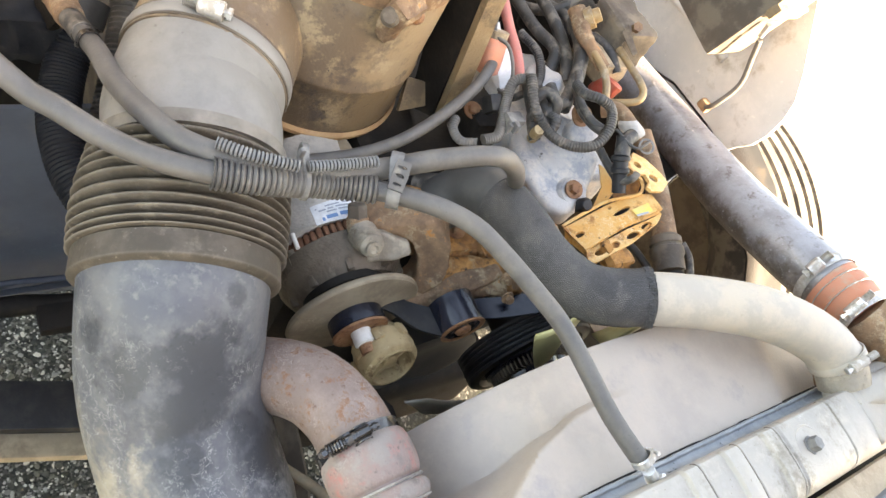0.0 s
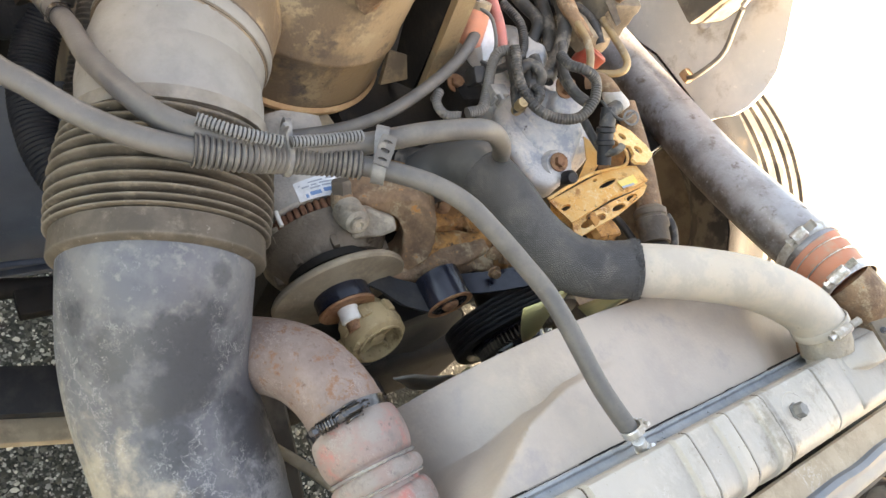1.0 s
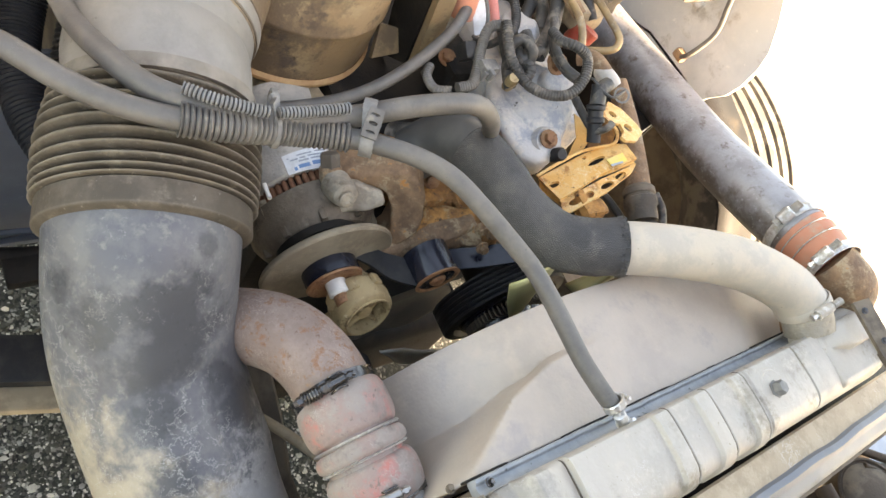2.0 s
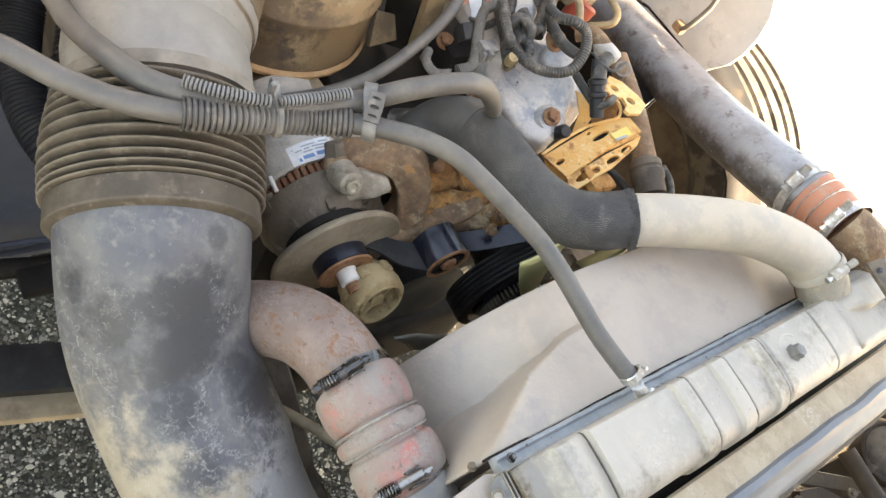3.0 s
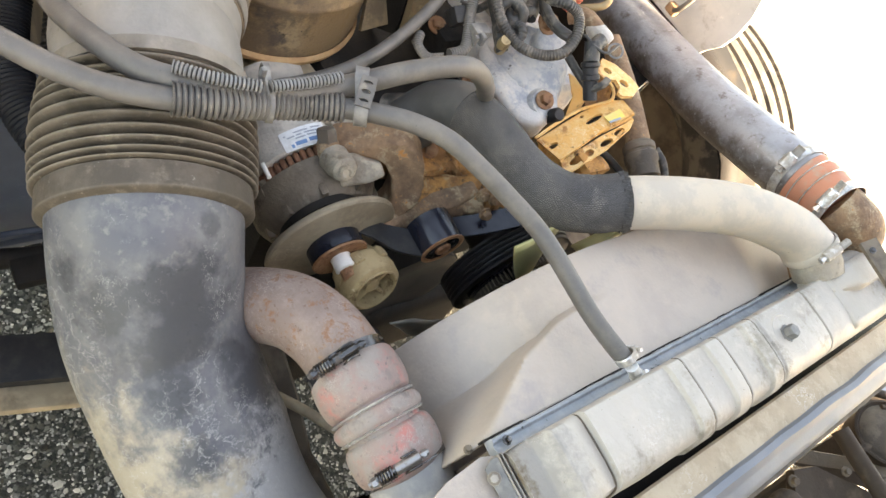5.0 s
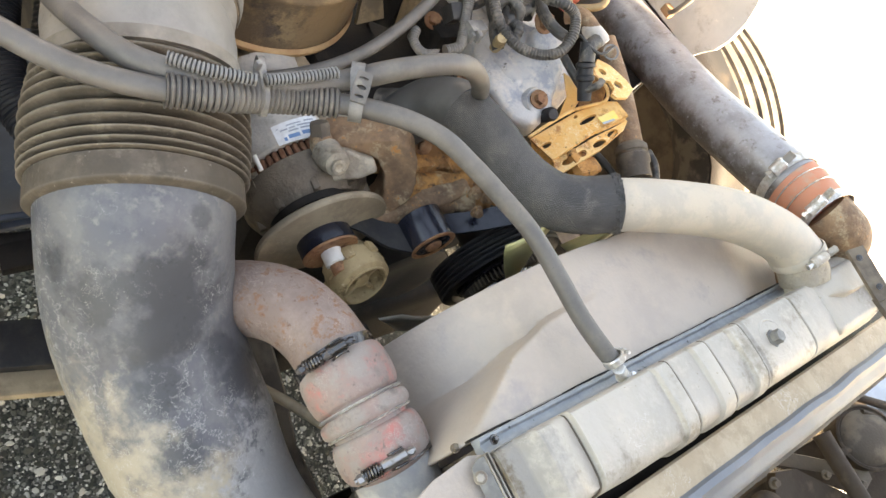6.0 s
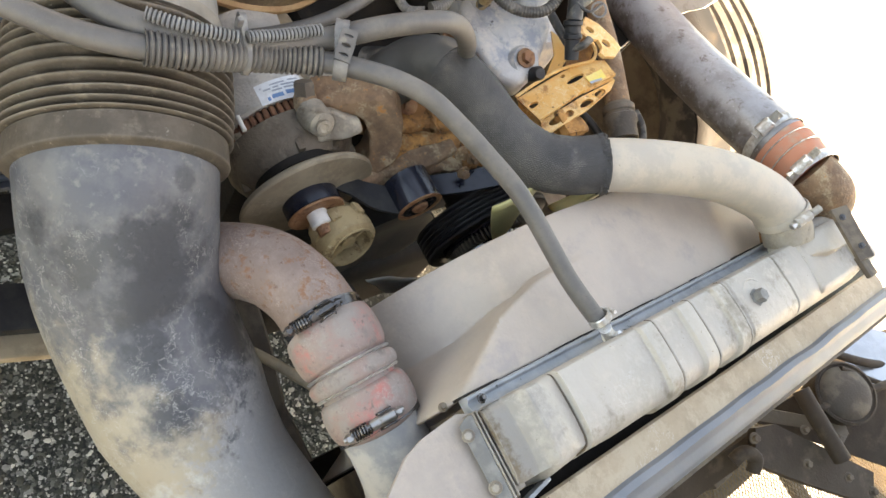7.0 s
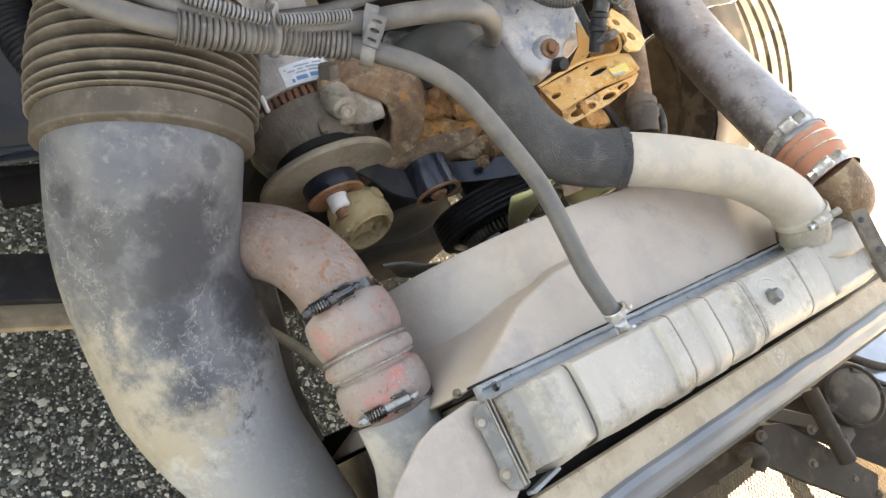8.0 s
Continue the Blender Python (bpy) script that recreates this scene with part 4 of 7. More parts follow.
part("side_shield", block((-1.15, -0.100, 1.35), (0.5, 0.01, 0.9), 0.003), m_fender, unseen_fender)

ecu = thing("steel_box", (-0.65, 1.3, 1.45), "dusty tan steel box bolted above the fender", "box")
# Brown body and golden lid put shade and sunlight into the colours.
part("body", block((-0.718, 1.388, 1.503), (0.16, 0.14, 0.20), 0.012, turn=pose(0, 0, 0, 0, 12, 6)), m_dark_brown, ecu)
part("lid", block((-0.688, 1.383, 1.552), (0.15, 0.12, 0.03), 0.006, turn=pose(0, 0, 0, 0, 12, 6)), m_canister, ecu)
part("stud", lathe((-0.615, 1.362, 1.482), (0, -0.3, 1), [(0, 0.006), (0.03, 0.006)], 10), m_band, ecu)

flap = thing("splash_flap", (-0.5, 1.25, 1.1), "dark triangular splash flap with a bright edge", "flap")
part("sheet", sheet([(-0.601, 1.209, 1.210), (-0.468, 1.237, 1.271), (-0.453, 1.177, 1.220), (-0.450, 1.089, 1.086)], 0.006), m_dark, flap)
part("edge", tube([(-0.467, 1.234, 1.273), (-0.460, 1.204, 1.247), (-0.452, 1.175, 1.222)], 0.0013, 0.01, 8), m_band, flap)

# Dark inner arch between the engine and the far wheel.
arch = thing("wheel_arch", (-0.6, 1.62, 0.9), "dark dirty inner wheel arch sheet", "wheel arch")
bm = bmesh.new()
ring = []
for k in range(15):
    a = radians(-20 + k * 15)
    ring.append((-0.65 + 0.60 * math.cos(a), 0.60 + 0.62 * math.sin(a)))
loops = [[bm.verts.new((x, y, z)) for x, z in ring] for y in (1.50, 1.66)]
for k in range(14):
    bm.faces.new((loops[0][k], loops[0][k + 1], loops[1][k + 1], loops[1][k]))
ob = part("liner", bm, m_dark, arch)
sol = ob.modifiers.new("thick", "SOLIDIFY")
sol.thickness = 0.006

shaft = thing("shock_absorber", (-0.35, 1.0, 1.0), "dusty brown tubular shock absorber", "shock absorber")
part("tube", tube([(-0.510, 1.067, 1.329), (-0.409, 1.051, 1.304), (-0.298, 1.018, 1.276)], (0.018, 0.022), 0.01, 18), m_rust_arm, shaft)
part("collar", lathe((-0.301, 1.018, 1.277), Vector((-0.298, 1.018, 1.276)) - Vector((-0.409, 1.051, 1.304)), [(-0.020, 0.022), (-0.014, 0.028), (-0.004, 0.028), (-0.002, 0.025), (0.002, 0.025), (0.004, 0.029), (0.016, 0.029), (0.020, 0.026), (0.045, 0.026)], 24), m_dark_brown, shaft)
part("lower_tube", tube([(-0.256, 1.009, 1.265), (-0.177, 0.989, 1.246)], 0.02, 0.01, 16), m_dark, shaft)
for k, (a, b, c) in enumerate((((-0.354, 0.985, 1.233), (-0.320, 0.992, 1.238), (-0.262, 0.992, 1.242)), ((-0.310, 1.092, 1.258), (-0.280, 1.088, 1.256), (-0.240, 1.064, 1.249)))):
    hose = thing("brake_hose", c, "thin black rubber brake hose", "hose", group="brake hoses")
    part("hose", tube([a, b, c], 0.007, 0.01, 10), m_black_loom, hose)

# ---- engine ----
engine = thing("engine_block", (-0.9, 0.8, 0.55), "rust-brown cast engine block with a dusty orange front", "engine")
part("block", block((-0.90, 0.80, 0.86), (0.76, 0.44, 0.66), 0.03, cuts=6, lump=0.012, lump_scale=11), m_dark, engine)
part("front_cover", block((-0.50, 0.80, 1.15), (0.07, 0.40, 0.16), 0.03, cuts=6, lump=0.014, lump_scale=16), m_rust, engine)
# Dark block added to blacken the area below the rusty front.
part("timing_cover", block((-0.47, 0.72, 0.90), (0.10, 0.62, 0.34), 0.03, cuts=3, lump=0.006, lump_scale=12), m_dark, engine, "dark timing cover added to fill the black area below the rust")
part("front_rib", tube([(-0.374, 0.607, 1.123), (-0.389, 0.665, 1.160), (-0.371, 0.715, 1.177), (-0.358, 0.766, 1.199)], 0.019, 0.006, 14, lump=0.005, lump_scale=45), m_rust, engine)
part("front_rib", tube([(-0.361, 0.570, 1.116), (-0.365, 0.621, 1.130), (-0.358, 0.686, 1.150), (-0.338, 0.744, 1.174)], 0.022, 0.006, 14, lump=0.006, lump_scale=40), m_rust_arm, engine)
part("casting_boss", block((-0.439, 0.694, 1.161), (0.07, 0.09, 0.05), 0.012, cuts=4, lump=0.012, lump_scale=40), m_rust, engine)
part("casting_boss", block((-0.407, 0.750, 1.165), (0.06, 0.07, 0.05), 0.012, cuts=4, lump=0.014, lump_scale=45), m_rust, engine)
part("casting_boss", block((-0.345, 0.760, 1.175), (0.05, 0.05, 0.05), 0.01, cuts=4, lump=0.012, lump_scale=45), m_rust, engine)
part("front_ledge", slab([(-0.380, 0.651, 1.170), (-0.363, 0.721, 1.204), (-0.341, 0.726, 1.196), (-0.337, 0.684, 1.170), (-0.345, 0.621, 1.137), (-0.353, 0.581, 1.116), (-0.362, 0.609, 1.137)], 0.03, 0.007, 0.004, 45), m_rust_arm, engine)
bolt(engine, (-0.337, 0.725, 1.199), (1, -0.1, 0.5), 0.008, 0.010, m_rust_arm)
bolt(engine, (-0.323, 0.739, 1.204), (1, -0.1, 0.5), 0.008, 0.010, m_rust_arm)
bolt(engine, (-0.308, 0.715, 1.192), (1, -0.1, 0.4), 0.007, 0.010, m_rust_arm)
bolt(engine, (-0.435, 0.677, 1.200), (0.6, -0.4, 0.7), 0.009, 0.01)

cover = thing("valve_cover", (-0.7, 0.86, 1.2), "dusty grey cast aluminium valve cover with rusty bolts", "valve cover")
bm = bmesh.new()
block((-0.59, 0.895, 1.255), (0.30, 0.175, 0.11), 0.035, bm=bm, seg=4, cuts=4, lump=0.009, lump_scale=18)
part("body", bm, m_cover, cover)
part("front_shelf", slab([(-0.542, 0.790, 1.288), (-0.572, 0.820, 1.303), (-0.569, 0.883, 1.337), (-0.511, 0.920, 1.356), (-0.450, 0.903, 1.339), (-0.400, 0.851, 1.312), (-0.383, 0.817, 1.293), (-0.409, 0.790, 1.283), (-0.467, 0.784, 1.281)],
                         0.06, 0.016, 0.005, 26), m_cover, cover)
part("rear_shelf", slab([(-0.626, 0.835, 1.333), (-0.665, 0.862, 1.348), (-0.654, 0.890, 1.365), (-0.611, 0.906, 1.369), (-0.577, 0.879, 1.357), (-0.578, 0.836, 1.336)], 0.05, 0.014, 0.006, 26), m_cover, cover)
part("boss", lathe((-0.499, 0.890, 1.348), (0.35, -0.3, 0.9), [(-0.02, 0.030), (0.002, 0.029), (0.008, 0.024), (0.011, 0.012)], 28), m_cover, cover)
part("bolt_boss", lathe((-0.415, 0.842, 1.308), (0.35, -0.25, 0.9), [(-0.03, 0.030), (-0.004, 0.026), (0.002, 0.022), (0.0, 0.018)], 28), m_cover, cover)
bolt(cover, (-0.417, 0.841, 1.311), (0.35, -0.25, 0.9), 0.010, 0.012, label="rusty bolt head")
bolt(cover, (-0.520, 0.884, 1.364), (0.35, -0.25, 0.9), 0.010, 0.010, label="rusty bolt head")
part("side_lug", block((-0.622, 0.781, 1.259), (0.10, 0.07, 0.06), 0.015, cuts=3, lump=0.008, lump_scale=25), m_dark, cover, "dirty dark side lug")
bolt(cover, (-0.610, 0.752, 1.286), (0.35, -0.25, 0.9), 0.010, 0.010, label="rusty bolt head")
bolt(cover, (-0.491, 0.747, 1.288), (0.35, -0.25, 0.9), 0.010, 0.014, label="rusty bolt head")
bolt(cover, (-0.525, 0.889, 1.366), (0.35, -0.25, 0.9), 0.012, 0.012, label="rusty bolt head")

# Perforated yellow bracket: two cheeks joined by a top strap.
# Oil pan, damper and cross member are added to fill the unlit gap.
part("oil_pan", block((-0.62, 0.78, 0.58), (0.55, 0.50, 0.24), 0.04, seg=3), m_dark, engine, "black oil pan added to fill the unlit gap under the engine")
part("crank_damper", lathe((-0.42, 0.78, 0.78), (1, 0, 0), [(0, 0.10), (0.004, 0.13), (0.05, 0.13), (0.054, 0.10), (0.04, 0.05)], 48), m_black_rubber, engine)
cross = thing("cross_member", (0.06, 0.8, 0.5), "black cross member added to fill the unlit gap under the fan", "cross member")
part("beam", block((0.06, 0.78, 0.56), (0.22, 0.96, 0.12), 0.015), m_dark, cross)

yb = thing("yellow_bracket", (-0.38, 0.9, 1.25), "flaking yellow primer steel bracket with oval holes", "bracket")
part("top_face", sheet([(-0.367, 0.809, 1.281), (-0.377, 0.888, 1.319), (-0.373, 0.939, 1.336), (-0.361, 0.956, 1.345), (-0.329, 0.953, 1.349), (-0.328, 0.890, 1.328), (-0.315, 0.812, 1.296)], 0.005,
                       holes=(((-0.355, 0.897, 1.327), 0.017, 0.0055), ((-0.344, 0.820, 1.293), 0.010, 0.005), ((-0.369, 0.886, 1.318), 0.004, 0.003))), m_yellow, yb)
part("lower_face", sheet([(-0.316, 0.819, 1.288), (-0.324, 0.889, 1.325), (-0.325, 0.948, 1.351), (-0.314, 0.936, 1.344), (-0.299, 0.887, 1.320), (-0.291, 0.812, 1.287)], 0.005,
                         holes=(((-0.309, 0.891, 1.325), 0.012, 0.007), ((-0.316, 0.917, 1.337), 0.010, 0.006), ((-0.306, 0.838, 1.299), 0.012, 0.006), ((-0.307, 0.861, 1.311), 0.008, 0.006))), m_yellow, yb)
part("web", sheet([(-0.366, 0.812, 1.279), (-0.316, 0.816, 1.293), (-0.305, 0.819, 1.284), (-0.356, 0.818, 1.264)], 0.005), m_yellow, yb)
part("foot", block((-0.297, 0.867, 1.292), (0.045, 0.05, 0.03), 0.008, cuts=3, lump=0.008, lump_scale=40), m_rust, yb)
part("side_plate", sheet([(-0.438, 0.946, 1.372), (-0.422, 0.966, 1.372), (-0.391, 0.982, 1.364), (-0.373, 0.985, 1.358), (-0.359, 0.960, 1.350), (-0.363, 0.937, 1.348), (-0.371, 0.932, 1.348), (-0.380, 0.944, 1.354), (-0.394, 0.944, 1.360),
                          (-0.399, 0.922, 1.366), (-0.413, 0.915, 1.370)], 0.006, holes=(((-0.413, 0.939, 1.3685), 0.008, 0.006), ((-0.385, 0.957, 1.3585), 0.009, 0.007))), m_yellow, yb)
part("rim", tube([(-0.369, 0.806, 1.283), (-0.375, 0.842, 1.304), (-0.380, 0.883, 1.322), (-0.376, 0.916, 1.336), (-0.372, 0.933, 1.346), (-0.378, 0.941, 1.354), (-0.392, 0.941, 1.360), (-0.398, 0.921, 1.366)], 0.0028, 0.005, 8), m_yellow, yb, "pale raised rim")
part("rim", tube([(-0.325, 0.826, 1.285), (-0.318, 0.865, 1.305), (-0.307, 0.896, 1.318), (-0.316, 0.921, 1.335), (-0.329, 0.949, 1.350)], 0.0024, 0.005, 8), m_yellow, yb)
part("rim", tube([(-0.331, 0.822, 1.290), (-0.331, 0.863, 1.311), (-0.330, 0.900, 1.329), (-0.330, 0.948, 1.351)], 0.0024, 0.005, 8), m_yellow, yb)
part("back_plate", sheet([(-0.453, 0.917, 1.324), (-0.419, 0.933, 1.330), (-0.402, 0.923, 1.322), (-0.386, 0.897, 1.309), (-0.392, 0.881, 1.300), (-0.415, 0.905, 1.313)], 0.006), m_yellow, yb)
part("upright", sheet([(-0.415, 0.927, 1.323), (-0.436, 0.974, 1.348), (-0.396, 0.965, 1.339), (-0.371, 0.941, 1.330), (-0.381, 0.910, 1.311)], 0.005), m_rust, yb)
warn = part("warning_label", sheet([(-0.349, 0.905, 1.340), (-0.352, 0.941, 1.352), (-0.334, 0.939, 1.354), (-0.334, 0.904, 1.343)], 0.001), m_warn, yb, "small yellow warning label")
part("print", sheet([(-0.337, 0.903, 1.344), (-0.336, 0.924, 1.351), (-0.333, 0.924, 1.351), (-0.333, 0.903, 1.344)], 0.0006), m_ink_grey, warn)

sensor = thing("fuel_sensor", (-0.4, 0.93, 1.3), "black plug sensor standing on the yellow bracket", "sensor")
part("body", lathe((-0.381, 0.893, 1.344), Vector((-0.437, 0.896, 1.395)) - Vector((-0.381, 0.893, 1.344)), [(0, 0.011), (0.03, 0.012), (0.032, 0.015), (0.038, 0.015), (0.040, 0.0125), (0.050, 0.0125), (0.052, 0.015), (0.058, 0.015), (0.060, 0.011), (0.09, 0.009)], 20), m_black_rubber, sensor)
part("elbow", tube([(-0.422, 0.894, 1.386), (-0.439, 0.901, 1.399), (-0.447, 0.921, 1.404)], 0.012, 0.006, 14), m_black_loom, sensor)
part("side_lever", tube([(-0.390, 0.890, 1.358), (-0.384, 0.899, 1.376), (-0.388, 0.907, 1.383)], 0.006, 0.006, 10), m_black_loom, sensor)
part("pin", tube([(-0.459, 0.891, 1.359), (-0.434, 0.896, 1.353), (-0.408, 0.902, 1.348)], 0.007, 0.006, 10), m_black_loom, sensor)
part("cap", lathe((-0.386, 0.847, 1.311), (0.5, -0.3, 0.8), [(-0.03, 0.011), (0.002, 0.012), (0.008, 0.008)], 18), m_black_rubber, sensor)
part("cast_elbow", tube([(-0.527, 0.931, 1.377), (-0.510, 0.943, 1.393), (-0.479, 0.946, 1.396), (-0.453, 0.949, 1.388)], (0.014, 0.011), 0.006, 14), m_rust_arm, sensor, "brown cast elbow")
part("capsule", tube([(-0.492, 0.947, 1.388), (-0.470, 0.947, 1.393), (-0.450, 0.954, 1.391)], 0.015, 0.004, 18, shape=lambda s, t: -0.004 * (abs(2 * s / t - 1) ** 4)), m_alt_rear, sensor, "pale plastic capsule")
part("ring_tag", ring_lathe((-0.427, 0.944, 1.400), (0.3, -0.5, 0.8), [(-0.001, 0.010), (0.001, 0.010), (0.001, 0.013), (-0.001, 0.013)], 20), m_tie, sensor)

# ---- alternator with its drive disc ----
alt = thing("alternator", (-0.5, 0.5, 1.03), "dusty cast aluminium alternator with rusty windings and paper label", "alternator")
AX = (1, 0, 0)
AY, AZ = 0.505, 1.105
part("rear_housing", lathe((-0.66, AY, AZ), AX, [(0, 0.05), (0.012, 0.092), (0.120, 0.0965), (0.124, 0.0985), (0.174, 0.0985), (0.177, 0.0955)], 64), m_alt_rear, alt, "dusty rear housing, paled for the glare on it")
part("terminal_cover", slab([(-0.520, 0.520, 1.212), (-0.548, 0.560, 1.212), (-0.520, 0.602, 1.206), (-0.486, 0.590, 1.208), (-0.480, 0.545, 1.214)], 0.03, 0.006, 0.002, 40), m_alt, alt)
core = part("winding_core", lathe((-0.490, AY, AZ), AX, [(0, 0.086), (0.034, 0.086)], 48), m_dark, alt)
for k in range(54):
    a = 2 * math.pi * (k + 0.5) / 54
    c = Vector((-0.4725, AY + 0.089 * math.cos(a), AZ + 0.089 * math.sin(a)))
    part("winding", block(c, (0.019, 0.009, 0.0084), 0.0022, turn=Matrix.Rotation(a, 4, "X"), seg=1), m_copper, core, "rusty copper winding" if k == 0 else "")
part("front_housing", lathe((-0.4635, AY, AZ), AX, [(0, 0.0945), (0.002, 0.0985), (0.026, 0.0985), (0.034, 0.0955), (0.048, 0.088), (0.064, 0.077), (0.070, 0.05)], 64), m_alt_front, alt, "greasy front housing, darkened further for its shade")
for k in range(9):
    a = radians(28 + 40 * k)
    part("rib", block((-0.425, AY + 0.083 * math.cos(a), AZ + 0.083 * math.sin(a)), (0.045, 0.016, 0.011), 0.004, turn=Matrix.Rotation(a, 4, "X")), m_alt_front, alt)
part("mount_ear", block((-0.457, 0.439, 1.138), (0.035, 0.04, 0.035), 0.008, turn=pose(0, 0, 0, 30, 0, 0), cuts=2, lump=0.004, lump_scale=40), m_alt, alt)


def on_label(u, v, lift=0.0):
    """A place on the label, bent round the housing: u round it, v along it."""
    a = radians(122.5 - 40 * u)
    x = -0.5135 + 0.0325 * v - 0.002 * u * (1 - v) + 0.003 * u * v
    return Vector((x, AY + (0.0990 + lift) * math.cos(a), AZ + (0.0990 + lift) * math.sin(a)))


def wrapped(u0, u1, v0, v1, lift, thick):
    """A piece of paper or print that follows the bend."""
    bm = bmesh.new()
    rows = [[bm.verts.new(on_label(u0 + (u1 - u0) * k / 8, v, lift + th)) for v, th in ((v0, 0), (v1, 0), (v1, thick), (v0, thick))] for k in range(9)]
    for a, b in zip(rows, rows[1:]):
        for k in range(4):
            bm.faces.new((a[k], a[(k + 1) % 4], b[(k + 1) % 4], b[k]))
    bm.faces.new(rows[0])
    bm.faces.new(rows[-1])
    return bm


label = part("label", wrapped(0, 1, 0, 1, 0, 0.0010), m_label, alt, "white paper label with blue print")
for u0, u1, v0, v1, mat in ((0.16, 0.22, 0.72, 0.90, m_ink), (0.26, 0.50, 0.66, 0.84, m_ink), (0.56, 0.94, 0.62, 0.80, m_ink), (0.30, 0.52, 0.46, 0.53, m_ink_grey), (0.56, 0.90, 0.44, 0.51, m_ink_grey),
                            (0.14, 0.30, 0.33, 0.40, m_ink_grey), (0.34, 0.46, 0.32, 0.39, m_ink_grey), (0.52, 0.86, 0.30, 0.37, m_ink_grey), (0.30, 0.62, 0.17, 0.23, m_ink_grey), (0.70, 0.92, 0.14, 0.21, m_ink_grey),
                            (0.08, 0.12, 0.20, 0.26, m_ink_grey)):
    part("print", wrapped(u0, u1, v0, v1, 0.0010, 0.0003), mat, label)
part("clip", tube([(-0.487, 0.4225, 1.1645), (-0.462, 0.4225, 1.1645)], 0.0035, 0.004, 10), m_white, alt)
bolt(alt, (-0.439, 0.440, 1.139), AX, 0.006, 0.008, m_alt)

disc = thing("drive_disc", (-0.385, 0.5, 1.02), "dusty tan drive disc in front of the alternator", "pulley")
DC = Vector((-0.352, 0.492, 1.119))
part("disc", lathe(DC - Vector((0.03, 0, 0)), AX, [(0.006, 0.090), (0.010, 0.101), (0.014, 0.104), (0.018, 0.104), (0.021, 0.101), (0.026, 0.06), (0.030, 0.04)], 72), m_disc, disc)
part("back_plate", lathe(DC - Vector((0.052, 0, 0)), AX, [(0, 0.056), (0.002, 0.066), (0.014, 0.066), (0.017, 0.060)], 72), m_dark, disc)
part("hub", lathe(DC - Vector((0.09, 0, 0)), AX, [(0, 0.05), (0.05, 0.05)], 40), m_dark, disc)

# Rusty curved arm over the alternator.
arm = thing("bracket_arm", (-0.45, 0.6, 1.15), "rust-brown curved cast bracket arm", "bracket")
bm = bmesh.new()
near = [Vector(q) for q in ((-0.462, 0.513, 1.206), (-0.446, 0.544, 1.224), (-0.430, 0.575, 1.247), (-0.416, 0.598, 1.257), (-0.403, 0.611, 1.250), (-0.386, 0.622, 1.233), (-0.369, 0.626, 1.204), (-0.360, 0.622, 1.175), (-0.359, 0.605, 1.146), (-0.360, 0.585, 1.115), (-0.367, 0.562, 1.090), (-0.375, 0.566, 1.113), (-0.375, 0.584, 1.143), (-0.383, 0.590, 1.168), (-0.399, 0.586, 1.194), (-0.415, 0.575, 1.211), (-0.430, 0.557, 1.213), (-0.440, 0.542, 1.207), (-0.455, 0.515, 1.191))]
far = [q + Vector((-0.046, 0.017, 0.004)) for q in near]
ring_a, ring_b = [bm.verts.new(q) for q in near], [bm.verts.new(q) for q in far]
bm.faces.new(ring_a)
bm.faces.new(ring_b[::-1])
for k in range(len(near)):
    j = (k + 1) % len(near)
    bm.faces.new((ring_a[k], ring_b[k], ring_b[j], ring_a[j]))
bmesh.ops.recalc_face_normals(bm, faces=bm.faces[:])
bmesh.ops.bevel(bm, geom=[e for e in bm.edges if e.calc_face_angle(0.0) > 0.6], offset=0.005, segments=3, affect="EDGES", profile=0.5)
bmesh.ops.triangulate(bm, faces=[f for f in bm.faces if len(f.verts) > 4])
for _ in range(3):
    bmesh.ops.subdivide_edges(bm, edges=[e for e in bm.edges if e.calc_length() > 0.012], cuts=1)
bmesh.ops.triangulate(bm, faces=bm.faces[:])
bm.normal_update()
for w in bm.verts:
    w.co += w.normal * 0.0022 * (noise.noise(w.co * 40) + 0.5 * noise.noise(w.co * 110))
part("arm", bm, m_rust_arm, arm)
BA = Vector((-0.478, 0.502, 1.228)) - Vector((-0.449, 0.505, 1.193))
part("boss", lathe((-0.449, 0.505, 1.193), BA, [(0, 0.013), (0.002, 0.0165), (0.030, 0.0165), (0.034, 0.0145)], 24), m_rust_arm, arm)
part("nut", lathe((-0.449, 0.505, 1.193), BA, [(0.030, 0.0155), (0.049, 0.0155), (0.053, 0.0125)], 6), m_dark_brown, arm)
EA = Vector((0.8, -0.1, 0.45))
part("eye", lathe((-0.416, 0.502, 1.224), EA, [(-0.035, 0.023), (-0.006, 0.020), (0.002, 0.018), (0.004, 0.015)], 28), m_alt, arm, "dusty aluminium eye")
part("eye_bolt", lathe((-0.410, 0.499, 1.228), EA, [(0, 0.011), (0.005, 0.011), (0.006, 0.007), (0.003, 0.004)], 20), m_alt, arm)
part("lug_web", slab([(-0.444, 0.502, 1.216), (-0.435, 0.527, 1.226), (-0.410, 0.561, 1.228), (-0.396, 0.563, 1.217), (-0.397, 0.541, 1.202), (-0.410, 0.504, 1.187)], 0.03, 0.006, 0.002, 50), m_alt, arm, "dusty aluminium web")

# ---- belt drive ----
tens = thing("belt_tensioner", (-0.361, 0.497, 1.139), "black belt tensioner pulley with rusty washer", "pulley", group="belt pulleys")
TF = Vector((-0.329, 0.485, 1.130))
part("pulley", lathe(TF - Vector((0.055, 0, 0)), AX, [(0, 0.038), (0.002, 0.042), (0.052, 0.042), (0.054, 0.038)], 40), m_black, tens)
